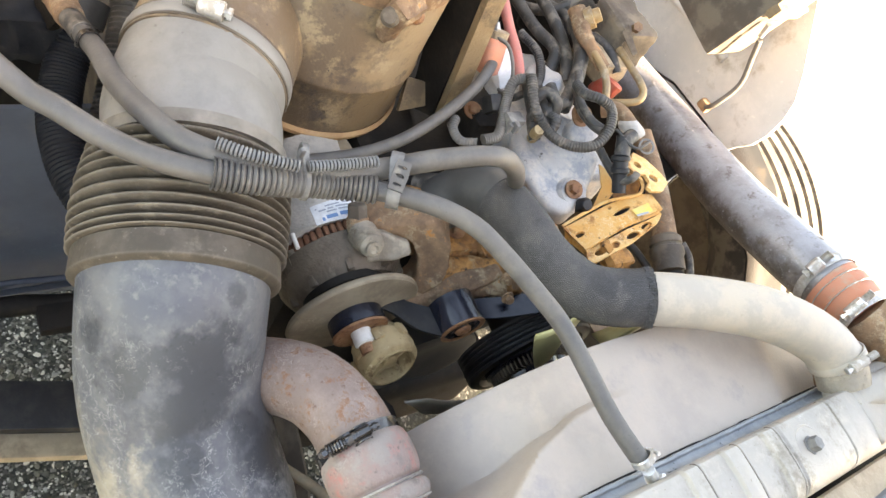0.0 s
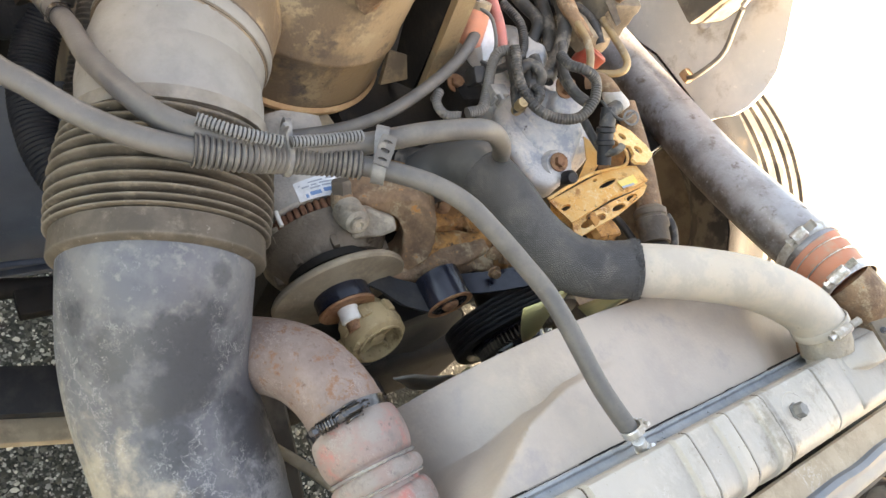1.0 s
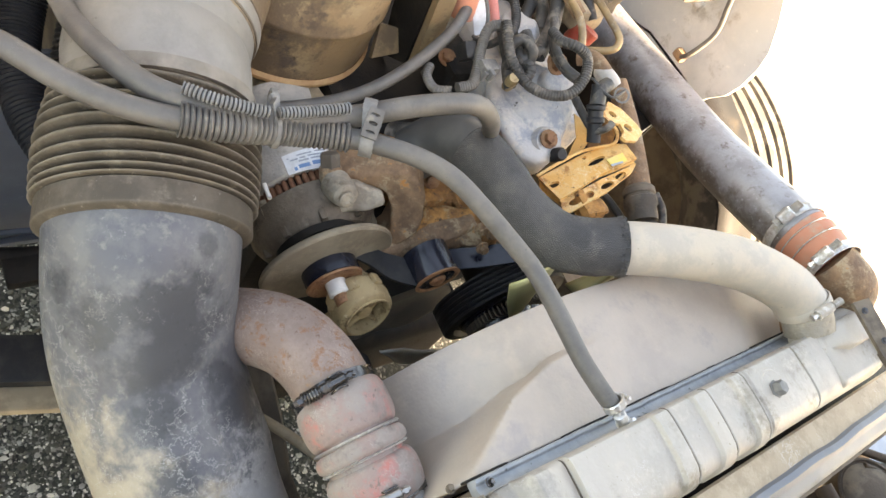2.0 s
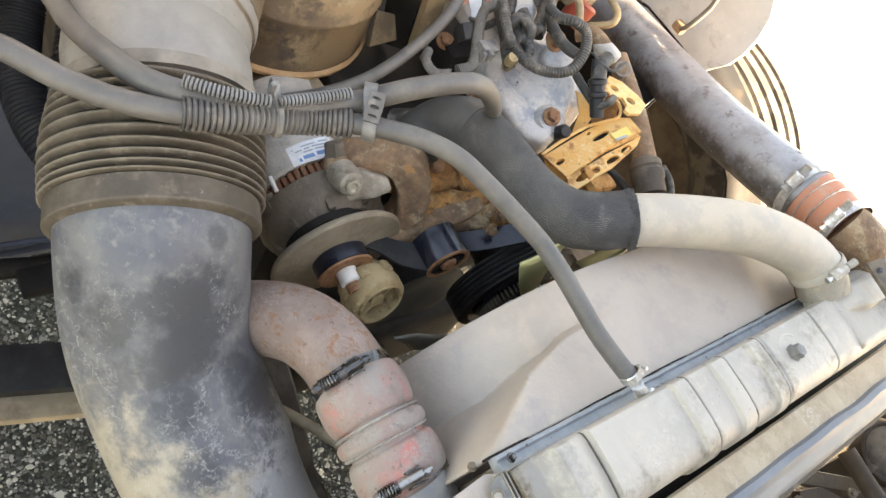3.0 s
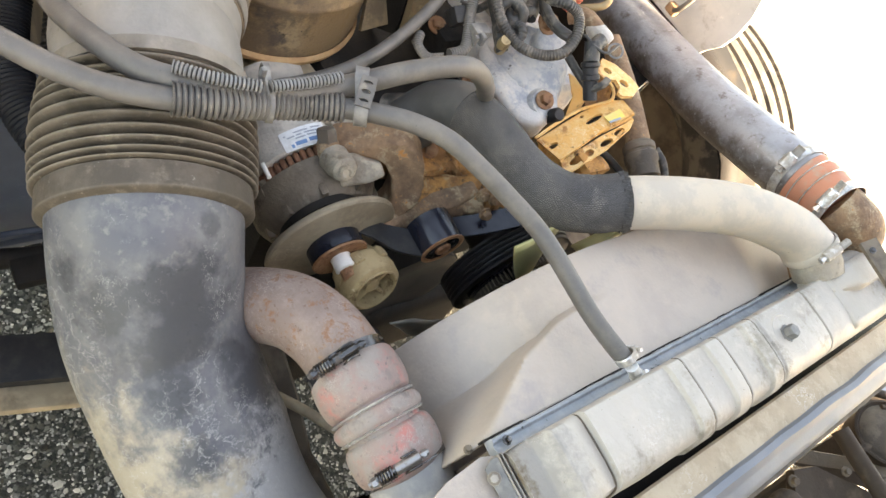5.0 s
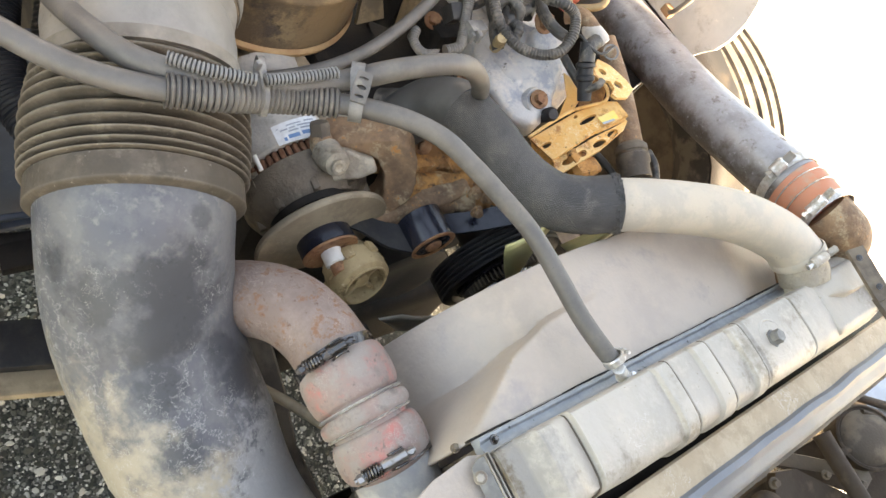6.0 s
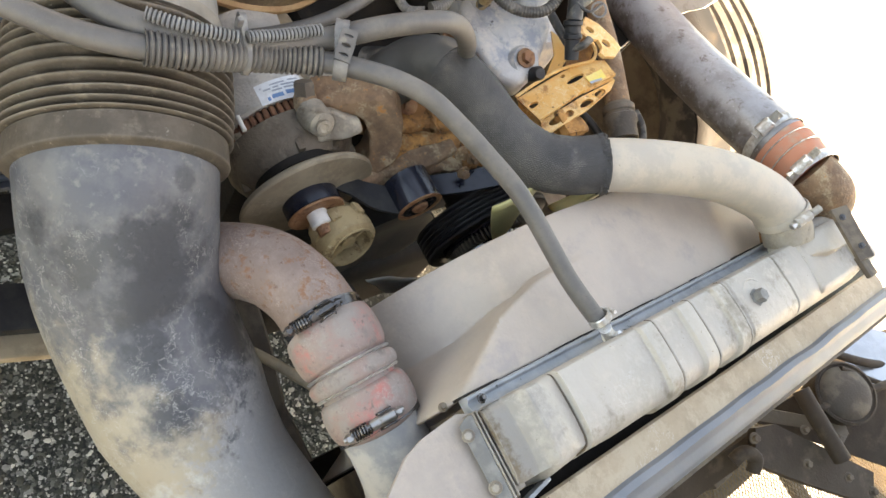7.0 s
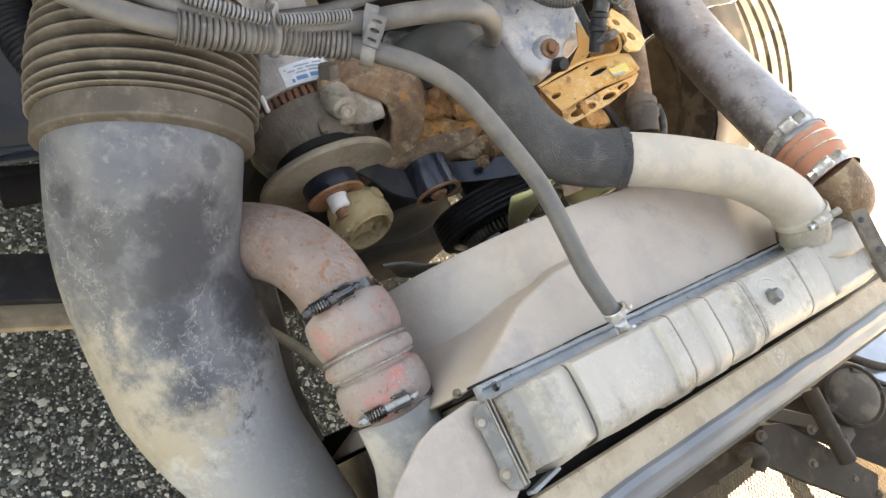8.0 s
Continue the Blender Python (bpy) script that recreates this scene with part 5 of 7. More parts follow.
part("washer", lathe(TF - Vector((0.003, 0, 0)), AX, [(0, 0.040), (0.002, 0.0435), (0.005, 0.042), (0.003, 0.02)], 40), m_rust_washer, tens, "rusty washer")
part("bush", lathe(TF, AX, [(0, 0.0155), (0.020, 0.0155), (0.022, 0.0135)], 24), m_white, tens, "white nylon bush")
part("stub", lathe(TF + Vector((0.02, 0, 0)), AX, [(0, 0.011), (0.016, 0.011)], 18), m_rust_washer, tens)
idl = thing("idler_pulley", (-0.291, 0.637, 1.166), "black idler pulley with a rusty face", "pulley", group="belt pulleys")
IC = Vector((-0.283, 0.633, 1.160))
part("pulley", lathe(IC - Vector((0.055, 0, 0)), AX, [(0, 0.032), (0.002, 0.036), (0.050, 0.036), (0.054, 0.034)], 40), m_black, idl)
part("face", lathe(IC - Vector((0.003, 0, 0)), AX, [(0, 0.036), (0.003, 0.0375), (0.004, 0.032), (0.0015, 0.028), (0.0015, 0.014), (0.006, 0.012), (0.008, 0.008)], 40), m_rust_washer, idl, "rusty face")
for k in range(6):
    a = radians(60 * k)
    part("rivet", lathe(IC + Vector((-0.002, 0.021 * math.cos(a), 0.021 * math.sin(a))), AX, [(0, 0.0035), (0.002, 0.003)], 8), m_dark, idl)

hub = thing("water_pump_cap", (-0.282, 0.524, 1.116), "cream plastic cap ring on the pump", "cap")
HC = Vector((-0.270, 0.521, 1.115))
HA = Vector((0.92, 0.02, 0.28)).normalized()
HQ = HA.to_track_quat("X", "Z").to_matrix().to_4x4()
part("barrel", ring_lathe(HC, HA, [(-0.062, 0.034), (-0.055, 0.040), (-0.045, 0.0405), (-0.042, 0.044), (-0.016, 0.046), (-0.004, 0.044), (0.0, 0.038), (0.001, 0.0345), (-0.03, 0.033)], 48), m_cream, hub)
part("rim", ring_lathe(HC, HA, [(-0.002, 0.0335), (-0.001, 0.0375), (0.002, 0.0375), (0.003, 0.0355), (0.002, 0.0335)], 48), m_cream, hub)
part("inner", lathe(HC - HA * 0.035, HA, [(0, 0.034), (0.008, 0.034)], 32), m_disc, hub)
part("core", lathe(HC - HA * 0.03, HA, [(0, 0.013), (0.022, 0.012), (0.024, 0.009)], 20), m_cream, hub)
for k in range(4):
    part("cross_bar", block(HC - HA * 0.012 + HQ @ Matrix.Rotation(radians(45 + 90 * k), 4, "X") @ Vector((0, 0.022, 0)), (0.010, 0.026, 0.006), 0.002,
                            turn=HQ @ Matrix.Rotation(radians(45 + 90 * k), 4, "X")), m_cream, hub)
for k in range(7):
    d = HQ @ Matrix.Rotation(radians(52 * k + 10), 4, "X") @ Vector((0, 1, 0))
    part("lug", block(HC - HA * 0.034 + d * 0.045, (0.020, 0.010, 0.016), 0.003, turn=HQ @ Matrix.Rotation(radians(52 * k + 10), 4, "X")), m_cream, hub)
part("shell", lathe(HC - HA * 0.11, HA, [(0, 0.03), (0.05, 0.036)], 28), m_disc, hub)

fan = thing("engine_fan", (-0.25, 0.80, 0.75), "black fan hub with yellowed plastic blades", "fan")
FC = Vector((-0.246, 0.815, 1.060))
ribs = [(-0.04, 0.10), (-0.038, 0.118)]
for k in range(5):
    ribs += [(-0.034 + k * 0.008, 0.118), (-0.031 + k * 0.008, 0.112), (-0.028 + k * 0.008, 0.118)]
ribs += [(0.008, 0.116), (0.010, 0.10), (0.0, 0.095)]
part("pulley", lathe(FC, AX, ribs, 80), m_black_rubber, fan)
part("clutch", lathe(FC, AX, [(-0.01, 0.086), (0.010, 0.086), (0.014, 0.080), (0.016, 0.05), (0.04, 0.042)], 64), m_black, fan)
part("shaft", lathe(FC - Vector((0.2, 0, 0)), AX, [(0, 0.04), (0.18, 0.04)], 24), m_dark, fan)
fins = bmesh.new()
for k in range(60):
    a = 2 * math.pi * k / 60
    block(FC + Vector((0.020, 0.066 * math.cos(a), 0.066 * math.sin(a))), (0.016, 0.026, 0.0028), 0.0, turn=Matrix.Rotation(a, 4, "X"), bm=fins)
tagged(part("fin_ring", fins, m_dark_brown, fan), kind="stuff")
for k in range(6):
    a = radians(165 + 60 * k)
    c = FC + Vector((0.018, 0.044 * math.cos(a), 0.044 * math.sin(a)))
    part("hub_bolt", lathe(c, AX, [(0, 0.013), (0.012, 0.013), (0.014, 0.011)], 6), m_blue_bolt, fan, "bright zinc bolt")


def blade(angle, mat):
    """One twisted fan blade."""
    bm = bmesh.new()
    rows = []
    for i in range(9):
        f = i / 8
        r = 0.12 + 0.165 * f
        half = radians(17 - 4 * f)
        twist = (0.055 - 0.02 * f) * 0.6
        row = []
        for j in range(7):
            g = j / 6 * 2 - 1
            a = radians(angle) + g * half
            row.append(bm.verts.new(FC + Vector((0.03 + g * twist * 0.6 + 0.012 * (1 - g * g), r * math.cos(a), r * math.sin(a)))))
        rows.append(row)
    for a, b in zip(rows, rows[1:]):
        for j in range(6):
            bm.faces.new((a[j], a[j + 1], b[j + 1], b[j]))
    ob = part("blade", bm, mat, fan)
    s = ob.modifiers.new("thick", "SOLIDIFY")
    s.thickness = 0.004
    return ob


for at in (114, 265, 330, 45):
    blade(at, m_fan)
# One blade is dusty grey, with a pointed, swept tip.
bm = bmesh.new()
upper, _ = glide([(-0.215, 0.5225, 1.105), (-0.213, 0.5690, 1.092), (-0.212, 0.625, 1.050), (-0.212, 0.700, 1.005)], 0.012)
lower, _ = glide([(-0.2155, 0.5230, 1.104), (-0.219, 0.570, 1.045), (-0.221, 0.620, 0.980), (-0.222, 0.690, 0.930)], 0.012)
rows = []
for k in range(15):
    a, b = upper[round(k / 14 * (len(upper) - 1))], lower[round(k / 14 * (len(lower) - 1))]
    rows.append([bm.verts.new(a.lerp(b, j / 6) + Vector((0.006 * math.sin(math.pi * j / 6) * min(1, k / 4), 0, 0))) for j in range(7)])
for a, b in zip(rows, rows[1:]):
    for j in range(6):
        bm.faces.new((a[j], a[j + 1], b[j + 1], b[j]))
ob = part("blade", bm, m_fan_grey, fan, "dusty grey blade with a pointed tip")
thick = ob.modifiers.new("thick", "SOLIDIFY")
thick.thickness = 0.004
part("hub_bolt", lathe((-0.236, 0.768, 1.066), AX, [(0, 0.017), (0.012, 0.017), (0.018, 0.012)], 6), m_blue_bolt, fan, "bright zinc bolt")

belt = thing("drive_belt", (-0.4, 0.7, 1.0), "black ribbed rubber drive belt", "belt")


def ribbon(points, width, thick=0.005):
    """A flat belt, as wide along the truck's length as given."""
    bm = bmesh.new()
    line, _ = glide(points, 0.012)
    rows = []
    for p, t, u, v in frames(line):
        n = t.cross(Vector((1, 0, 0))).normalized()
        rows.append([bm.verts.new(p + Vector((sx * width / 2, 0, 0)) + n * sn * thick) for sx, sn in ((-1, -0.5), (1, -0.5), (1, 0.5), (-1, 0.5))])
    for a, b in zip(rows, rows[1:]):
        for k in range(4):
            bm.faces.new((a[k], a[(k + 1) % 4], b[(k + 1) % 4], b[k]))
    return bm


part("upper_run", ribbon([(-0.372, 0.466, 1.107), (-0.392, 0.499, 1.133), (-0.369, 0.531, 1.148), (-0.333, 0.564, 1.146), (-0.306, 0.603, 1.153)], 0.050), m_black_rubber, belt)
part("long_run", ribbon([(-0.311, 0.660, 1.165), (-0.298, 0.716, 1.177), (-0.284, 0.785, 1.198)], 0.036), m_black, belt)
part("lower_run", ribbon([(-0.365, 0.441, 1.031), (-0.309, 0.491, 1.009), (-0.232, 0.567, 0.984)], 0.032), m_black_rubber, belt)

# ---- radiator ----
rad = thing("radiator", (0.06, 0.78, 0.62), "dusty aluminium radiator with a ribbed top tank", "radiator")
Y0, Y1 = 0.424, 1.215


def step(y, at, wide):
    """0 before the place, 1 after it, with a soft ramp."""
    u = min(1.0, max(0.0, (y - at) / wide + 0.5))
    return u * u * (3 - 2 * u)


def tank_lift(y):
    """Pads and steps along the tank's top: height added to its section."""
    h = float(np.interp(y, (0.424, 0.447, 0.4495, 0.467, 0.470, 0.486, 0.5160, 0.5180, 0.5196), (-0.019, -0.016, -0.015, 0.003, 0.0036, 0.002, -0.0065, -0.0065, 0.002)))
    h += 0.003 * step(y, 0.56, 0.06) + 0.006 * max(0.0, y - 0.55)
    for rise, fall in ((0.658, 0.688), (0.735, 0.768), (0.817, 0.846)):
        h += 0.0060 * (step(y, rise, 0.0050) - step(y, fall, 0.0024)) - 0.0030 * max(0.0, 1 - abs(y - fall + 0.0045) / 0.0022)
    h += 0.0030 * step(y, 0.854, 0.006) - 0.0070 * max(0.0, 1 - abs(y - 0.980) / 0.0026)
    if y > 1.16:
        h -= 0.03 * (y - 1.16)
    return h


bm = bmesh.new()
rows = []
for i in range(1100):
    y = Y0 + (Y1 - Y0) * i / 1099
    h = tank_lift(y)
    e = 0.5 * max(0.0, 1 - (y - Y0) / 0.012) + max(0.0, 1 - (Y1 - y) / 0.03)
    s = 1 - 0.13 * e * e
    dent = 0.0016 * noise.noise(Vector((y * 22, 3, 0))) + 0.0008 * noise.noise(Vector((y * 70, 5, 0)))
    sec = [(0.022, 1.335), (0.0228, 1.360), (0.0240, 1.373 + 0.9 * h), (0.0275, 1.3785 + h), (0.034, 1.3808 + h), (0.052, 1.3815 + h + dent), (0.078, 1.3815 + h + dent), (0.098, 1.3795 + h + dent),
           (0.1075, 1.3755 + h), (0.1125 + 0.3 * h, 1.367 + h), (0.1145 + 0.6 * h, 1.352 + h), (0.117 + 0.7 * h, 1.336), (0.119, 1.305), (0.119, 1.26)]
    rows.append([bm.verts.new((0.07 + (x - 0.07) * s, y, 1.32 + (z - 1.32) * (s if z > 1.32 else 1))) for x, z in sec])
for a, b in zip(rows, rows[1:]):
    for k in range(len(a) - 1):
        bm.faces.new((a[k], a[k + 1], b[k + 1], b[k]))
    bm.faces.new((a[-1], a[0], b[0], b[-1]))
bm.faces.new(rows[0])
bm.faces.new(rows[-1])
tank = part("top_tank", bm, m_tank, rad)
# Thin dark beads draw the shade, with some dirt, in the tank's creases.
for y, wide in ((0.5165, 0.0013), (0.6835, 0.0019), (0.7635, 0.0019), (0.8415, 0.0019), (0.980, 0.0018)):
    h = tank_lift(y)
    part("crease_shade", tube([(0.0245, y, 1.371 + h), (0.029, y, 1.3792 + h), (0.050, y, 1.3814 + h), (0.074, y, 1.3814 + h), (0.098, y, 1.3794 + h), (0.1075, y, 1.3754 + h), (0.1125, y, 1.367 + h), (0.1155, y, 1.352 + h)], wide, 0.004, 8), m_dark_brown, tank, "dark bead drawn for the shade and dirt in a crease")
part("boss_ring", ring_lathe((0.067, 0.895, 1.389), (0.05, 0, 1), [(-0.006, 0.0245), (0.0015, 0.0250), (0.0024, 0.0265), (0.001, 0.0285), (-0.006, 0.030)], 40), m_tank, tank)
part("drain_plug", lathe((0.067, 0.893, 1.390), (0.05, 0, 1), [(0, 0.0125), (0.003, 0.0125), (0.0035, 0.0100), (0.013, 0.0100), (0.015, 0.0085)], 6), m_tie, tank, "grey-green hexagon plug")
bm = bmesh.new()
rows = []
for i in range(140):
    y = 0.425 + 0.80 * i / 139
    dz = -0.006 * step(y, 0.78, 0.36) + 0.0012 * noise.noise(Vector((y * 30, 8, 0)))
    dx = 0.0012 * noise.noise(Vector((y * 45, 1, 4)))
    rows.append([bm.verts.new((x + dx, y, z + dz)) for x, z in ((0.0045, 1.325), (0.0050, 1.3400), (0.0065, 1.3422), (0.0095, 1.3422), (0.0112, 1.3405), (0.0122, 1.3385), (0.0170, 1.3385), (0.0215, 1.3420), (0.0240, 1.3500), (0.0260, 1.325))])
for a, b in zip(rows, rows[1:]):
    for k in range(len(a)):
        j = (k + 1) % len(a)
        bm.faces.new((a[k], a[j], b[j], b[k]))
bm.faces.new(rows[0])
bm.faces.new(rows[-1])
part("seam_flange", bm, m_flange, rad, "blue-grey sealed flange")
part("seam_gap", block((0.0035, 0.80, 1.328), (0.003, 0.76, 0.012), 0.001), m_dark, rad)
part("core", block((0.068, 0.825, 0.98), (0.09, 0.76, 0.62), 0.004), m_dark, rad)
part("bottom_tank", block((0.068, 0.825, 0.65), (0.10, 0.78, 0.07), 0.02), m_tank, rad)
for y in (0.432, 1.222):
    part("side_channel", block((0.068, y, 0.98), (0.11, 0.012, 0.70), 0.004), m_dark_brown, rad)

# Hose spigot at the far end of the tank.
part("neck", tube([(-0.030, 1.064, 1.395), (-0.010, 1.072, 1.388), (0.020, 1.076, 1.374)], 0.0375, 0.005, 32), m_alt, tank, "dusty cast outlet neck")
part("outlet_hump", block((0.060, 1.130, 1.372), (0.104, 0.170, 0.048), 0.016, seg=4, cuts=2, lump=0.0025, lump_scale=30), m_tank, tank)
bm = bmesh.new()
rows = []
for i in range(28):
    u = i / 27
    y = 1.030 + 0.150 * u
    z = 1.384 + 0.030 * step(y, 1.066, 0.066) - 0.012 * step(y, 1.165, 0.03)
    x0, x1 = 0.024 - 0.002 * u, 0.058 + 0.010 * step(y, 1.09, 0.05)
    dent = 0.0012 * noise.noise(Vector((y * 60, 2, 9)))
    rows.append([bm.verts.new((x, y, zz)) for x, zz in ((x0 - 0.002, 1.36), (x0, z - 0.006), (x0 + 0.004, z - 0.0015), (x0 + 0.010, z + dent), (x1 - 0.010, z + dent), (x1 - 0.003, z - 0.002), (x1, z - 0.007), (x1 + 0.004, 1.36))])
for a, b in zip(rows, rows[1:]):
    for k in range(len(a) - 1):
        bm.faces.new((a[k], a[k + 1], b[k + 1], b[k]))
bm.faces.new(rows[0])
bm.faces.new(rows[-1])
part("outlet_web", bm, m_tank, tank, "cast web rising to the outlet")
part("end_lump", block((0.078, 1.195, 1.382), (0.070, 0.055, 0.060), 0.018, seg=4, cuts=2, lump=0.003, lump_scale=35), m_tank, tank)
part("nipple", lathe((0.022, 0.647, 1.352), Vector((-0.001, 0.602, 1.396)) - Vector((0.022, 0.647, 1.352)), [(0, 0.0095), (0.010, 0.0095), (0.011, 0.0078), (0.04, 0.0078)], 18), m_zinc, rad, "bright zinc hose nipple")
part("tack", lathe((0.023, 0.653, 1.358), (0, 0, 1), [(0, 0.005), (0.006, 0.004)], 10), m_zinc, rad)

# Near end support: folded plate and upright flange.
sup = thing("radiator_support", (0.08, 0.36, 0.62), "dusty tan steel support plate folded round the radiator end", "bracket")
ZS = 1.335
bm = bmesh.new()
plate([(0.022, 0.425), (0.016, 0.408), (0.022, 0.360), (0.030, 0.335), (0.060, 0.292), (0.10, 0.25), (0.16, 0.22), (0.165, 0.40), (0.128, 0.405), (0.115, 0.424)], 0.005,
      pose(0, 0, ZS - 0.005), bm=bm)
part("top_plate", bm, m_shroud, sup)
part("leg", block((0.115, 0.375, 0.98), (0.06, 0.03, 0.70), 0.006), m_dark_brown, sup)
part("sloping_flange", slab([(0.024, 0.4135, 1.3535), (0.117, 0.4125, 1.3530), (0.1175, 0.4085, 1.348), (0.113, 0.4015, 1.342), (0.029, 0.4005, 1.342), (0.0235, 0.4080, 1.349)], 0.003, 0.001, 0.0004, 60), m_tie, sup, "dirty grey sloping flange")
for y in (0.4150, 0.4200):
    part("upright_flange", block((0.069, y, 1.334), (0.094, 0.0018, 0.042), 0.0006, seg=1), m_tank, sup, "thin pale upright flange")
part("fold_tab", block((0.124, 0.452, 1.333), (0.005, 0.045, 0.016), 0.0015, turn=pose(0, 0, 0, 0, 0, 10)), m_flange, sup)
for q in ((0.041, 0.4035, 1.3460), (0.098, 0.4040, 1.3460)):
    bolt(sup, q, (0, -0.55, 0.83), 0.0046, 0.006, m_tank)
bolt(sup, (0.101, 0.421, 1.346), (0, 1, 0.3), 0.0042, 0.008, m_rust_arm)
bolt(sup, (0.109, 0.424, 1.340), (0, 1, 0.3), 0.0048, 0.012, m_tank)
bolt(sup, (0.033, 0.422, 1.346), (0, 1, 0.4), 0.0050, 0.009, m_rust_arm)
bolt(sup, (0.014, 0.438, 1.347), (0.1, 0.2, 1), 0.0036, 0.005, m_dark_band)

# Condenser frame in front of the radiator, its seal, and the far end strap.
front = thing("condenser_frame", (0.16, 0.8, 0.62), "dusty tan condenser frame with peeling edges", "frame")
bm = bmesh.new()
rows = []
for i in range(80):
    y = 0.10 + 1.25 * i / 79
    w = 0.0025 * noise.noise(Vector((y * 14, 0, 0))) + 0.004 * noise.noise(Vector((y * 4, 2, 0)))
    sec = [(0.156, 0.70), (0.154, 1.306), (0.1345, 1.316), (0.1370, 1.321 + w * 0.3), (0.160, 1.322), (0.176 + w, 1.318), (0.182, 1.305), (0.182, 0.70)]
    rows.append([bm.verts.new((x, y, z)) for x, z in sec])
for a, b in zip(rows, rows[1:]):
    for k in range(len(a)):
        j = (k + 1) % len(a)
        bm.faces.new((a[k], a[j], b[j], b[k]))
bm.faces.new(rows[0])
bm.faces.new(rows[-1])
part("rail", bm, m_strip, front)
part("core", block((0.160, 0.80, 0.66), (0.05, 1.1, 0.06), 0.01), m_dark, front)
# Added block stops light in the slot before the radiator.
part("gap_filler", block((0.138, 0.93, 1.190), (0.030, 1.02, 0.16), 0.003), m_dark, front, "black filler block added to keep the slot dark")
seal = thing("rubber_seal", (0.19, 0.8, 1.28), "blue-grey rubber bulb seal along the frame edge", "seal")
bm = bmesh.new()
rows = []
for i in range(80):
    y = 0.10 + 1.28 * i / 79
    w = 0.0035 * noise.noise(Vector((y * 9, 5, 0)))
    sec = [(0.172 + w, 1.318), (0.176 + w, 1.326), (0.184 + w, 1.329), (0.191, 1.322), (0.195, 1.318), (0.203, 1.317), (0.212, 1.308), (0.215, 1.29), (0.205, 1.27), (0.184, 1.27)]
    rows.append([bm.verts.new((x, y, z)) for x, z in sec])
for a, b in zip(rows, rows[1:]):
    for k in range(len(a)):
        j = (k + 1) % len(a)
        bm.faces.new((a[k], a[j], b[j], b[k]))
bm.faces.new(rows[0])
bm.faces.new(rows[-1])
part("bulb", bm, m_seal, seal)
part("steel_edge", block((0.218, 0.73, 1.278), (0.006, 1.26, 0.03), 0.001), m_dark_brown, seal, "rusty steel edge")
for y in (0.62, 0.85, 1.04, 1.12):
    part("clip", block((0.221, y, 1.281), (0.006, 0.022, 0.010), 0.002), m_dark_brown, seal)

strap = thing("end_strap", (0.08, 1.24, 1.3), "dark steel end strap with bolts at the radiator, browned for haze", "strap")
# Brown colour stands for haze over a black strap.
part("strap", sheet([(0.010, 1.115, 1.436), (0.014, 1.145, 1.446), (0.098, 1.116, 1.453), (0.095, 1.090, 1.441)], 0.006), m_dark_brown, strap)
part("foot", block((0.106, 1.105, 1.436), (0.035, 0.025, 0.008), 0.002), m_dark_brown, strap)
bolt(strap, (0.028, 1.119, 1.442), (0.1, -0.5, 0.8), 0.0032, 0.004, m_dark_band)
bolt(strap, (0.077, 1.103, 1.449), (0.1, -0.5, 0.8), 0.0032, 0.004, m_dark_band)

# ---- fan shroud ----
shroud = thing("fan_shroud", (-0.07, 0.745, 0.65), "dusty tan moulded fan shroud behind the radiator", "fan shroud")


RING = -0.085


def fold(y):
    """Where the moulded fold runs across the box's top: its x at that y."""
    return float(np.interp(y, (0.40, 0.43, 0.471, 0.523, 0.597, 0.64), (0.004, -0.002, -0.026, -0.058, -0.080, -0.084)))


def shroud_section(a, x):
    """A point of the shroud's outline at angle a: a rounded rectangle at the radiator, a circle at the fan, and a slanting facet between them."""
    c, s = math.cos(a), math.sin(a)
    hw, hh, n = (0.345 if c < 0 else 0.404), 0.352, (15.0 if c < 0 else 40.0)
    k = (abs(c) ** n + abs(s) ** n) ** (-1 / n)
    ry, rz = 0.742 + hw * k * c, 0.982 + hh * k * s
    cy, cz = 0.745 + 0.336 * c, 0.999 + 0.336 * s
    if c > 0:
        u = min(1.0, max(0.0, (-0.010 - x) / 0.078))
        f = 0.35 * u + 0.65 * u * u * (3 - 2 * u)
        g = min(1.0, c / 0.3)
        g = g * g * (3 - 2 * g)
        deep = max(0.0, -x)
        shrink = np.interp(deep, (0.0, 0.02, 0.05, 0.085, 0.105, 0.13, 0.16), (1.0, 1.05, 1.025, 0.945, 0.830, 0.6, 0.5))
        ty, tz = 0.742 + (ry - 0.742) * float(shrink), rz
        fy, fz = ry + (cy - ry) * f, rz + (cz - rz) * f
        y, z = fy + (ty - fy) * g, fz + (tz - fz) * g
        if z > 1.2:
            z -= 0.22 * max(0.0, y - float(np.interp(x, (-0.10, -0.05, 0.0), (1.004, 0.998, 0.974))))
        return y, z
    xc = fold(ry)
    f = 1.3 * (xc - x) / max(xc - RING, 0.014)
    f = min(1.0, max(0.0, 0.5 * (f + math.sqrt(f * f + 0.012)) - 0.002))
    y, z = ry + (cy - ry) * f, rz + (cz - rz) * f
    return y + 0.09 * min(1.0, max(0.0, (0.45 - s) / 0.30)), z


bm = bmesh.new()
rows = []
RIM = 420
stations = [0.004, 0.0015, -0.001] + [-0.003 - 0.0016 * k for k in range(57)] + [-0.10, -0.12, -0.150, -0.157, -0.159]
for x in stations:
    lip = 0.004 if x < -0.155 else 0.0
    row = []
    for k in range(RIM):
        a = 2 * math.pi * k / RIM
        y, z = shroud_section(a, x)
        sag = 0.0016 * noise.noise(Vector((x * 9, y * 9, z * 9)))
        row.append(bm.verts.new((x, y - lip * math.cos(a), z - lip * math.sin(a) + sag)))
    rows.append(row)
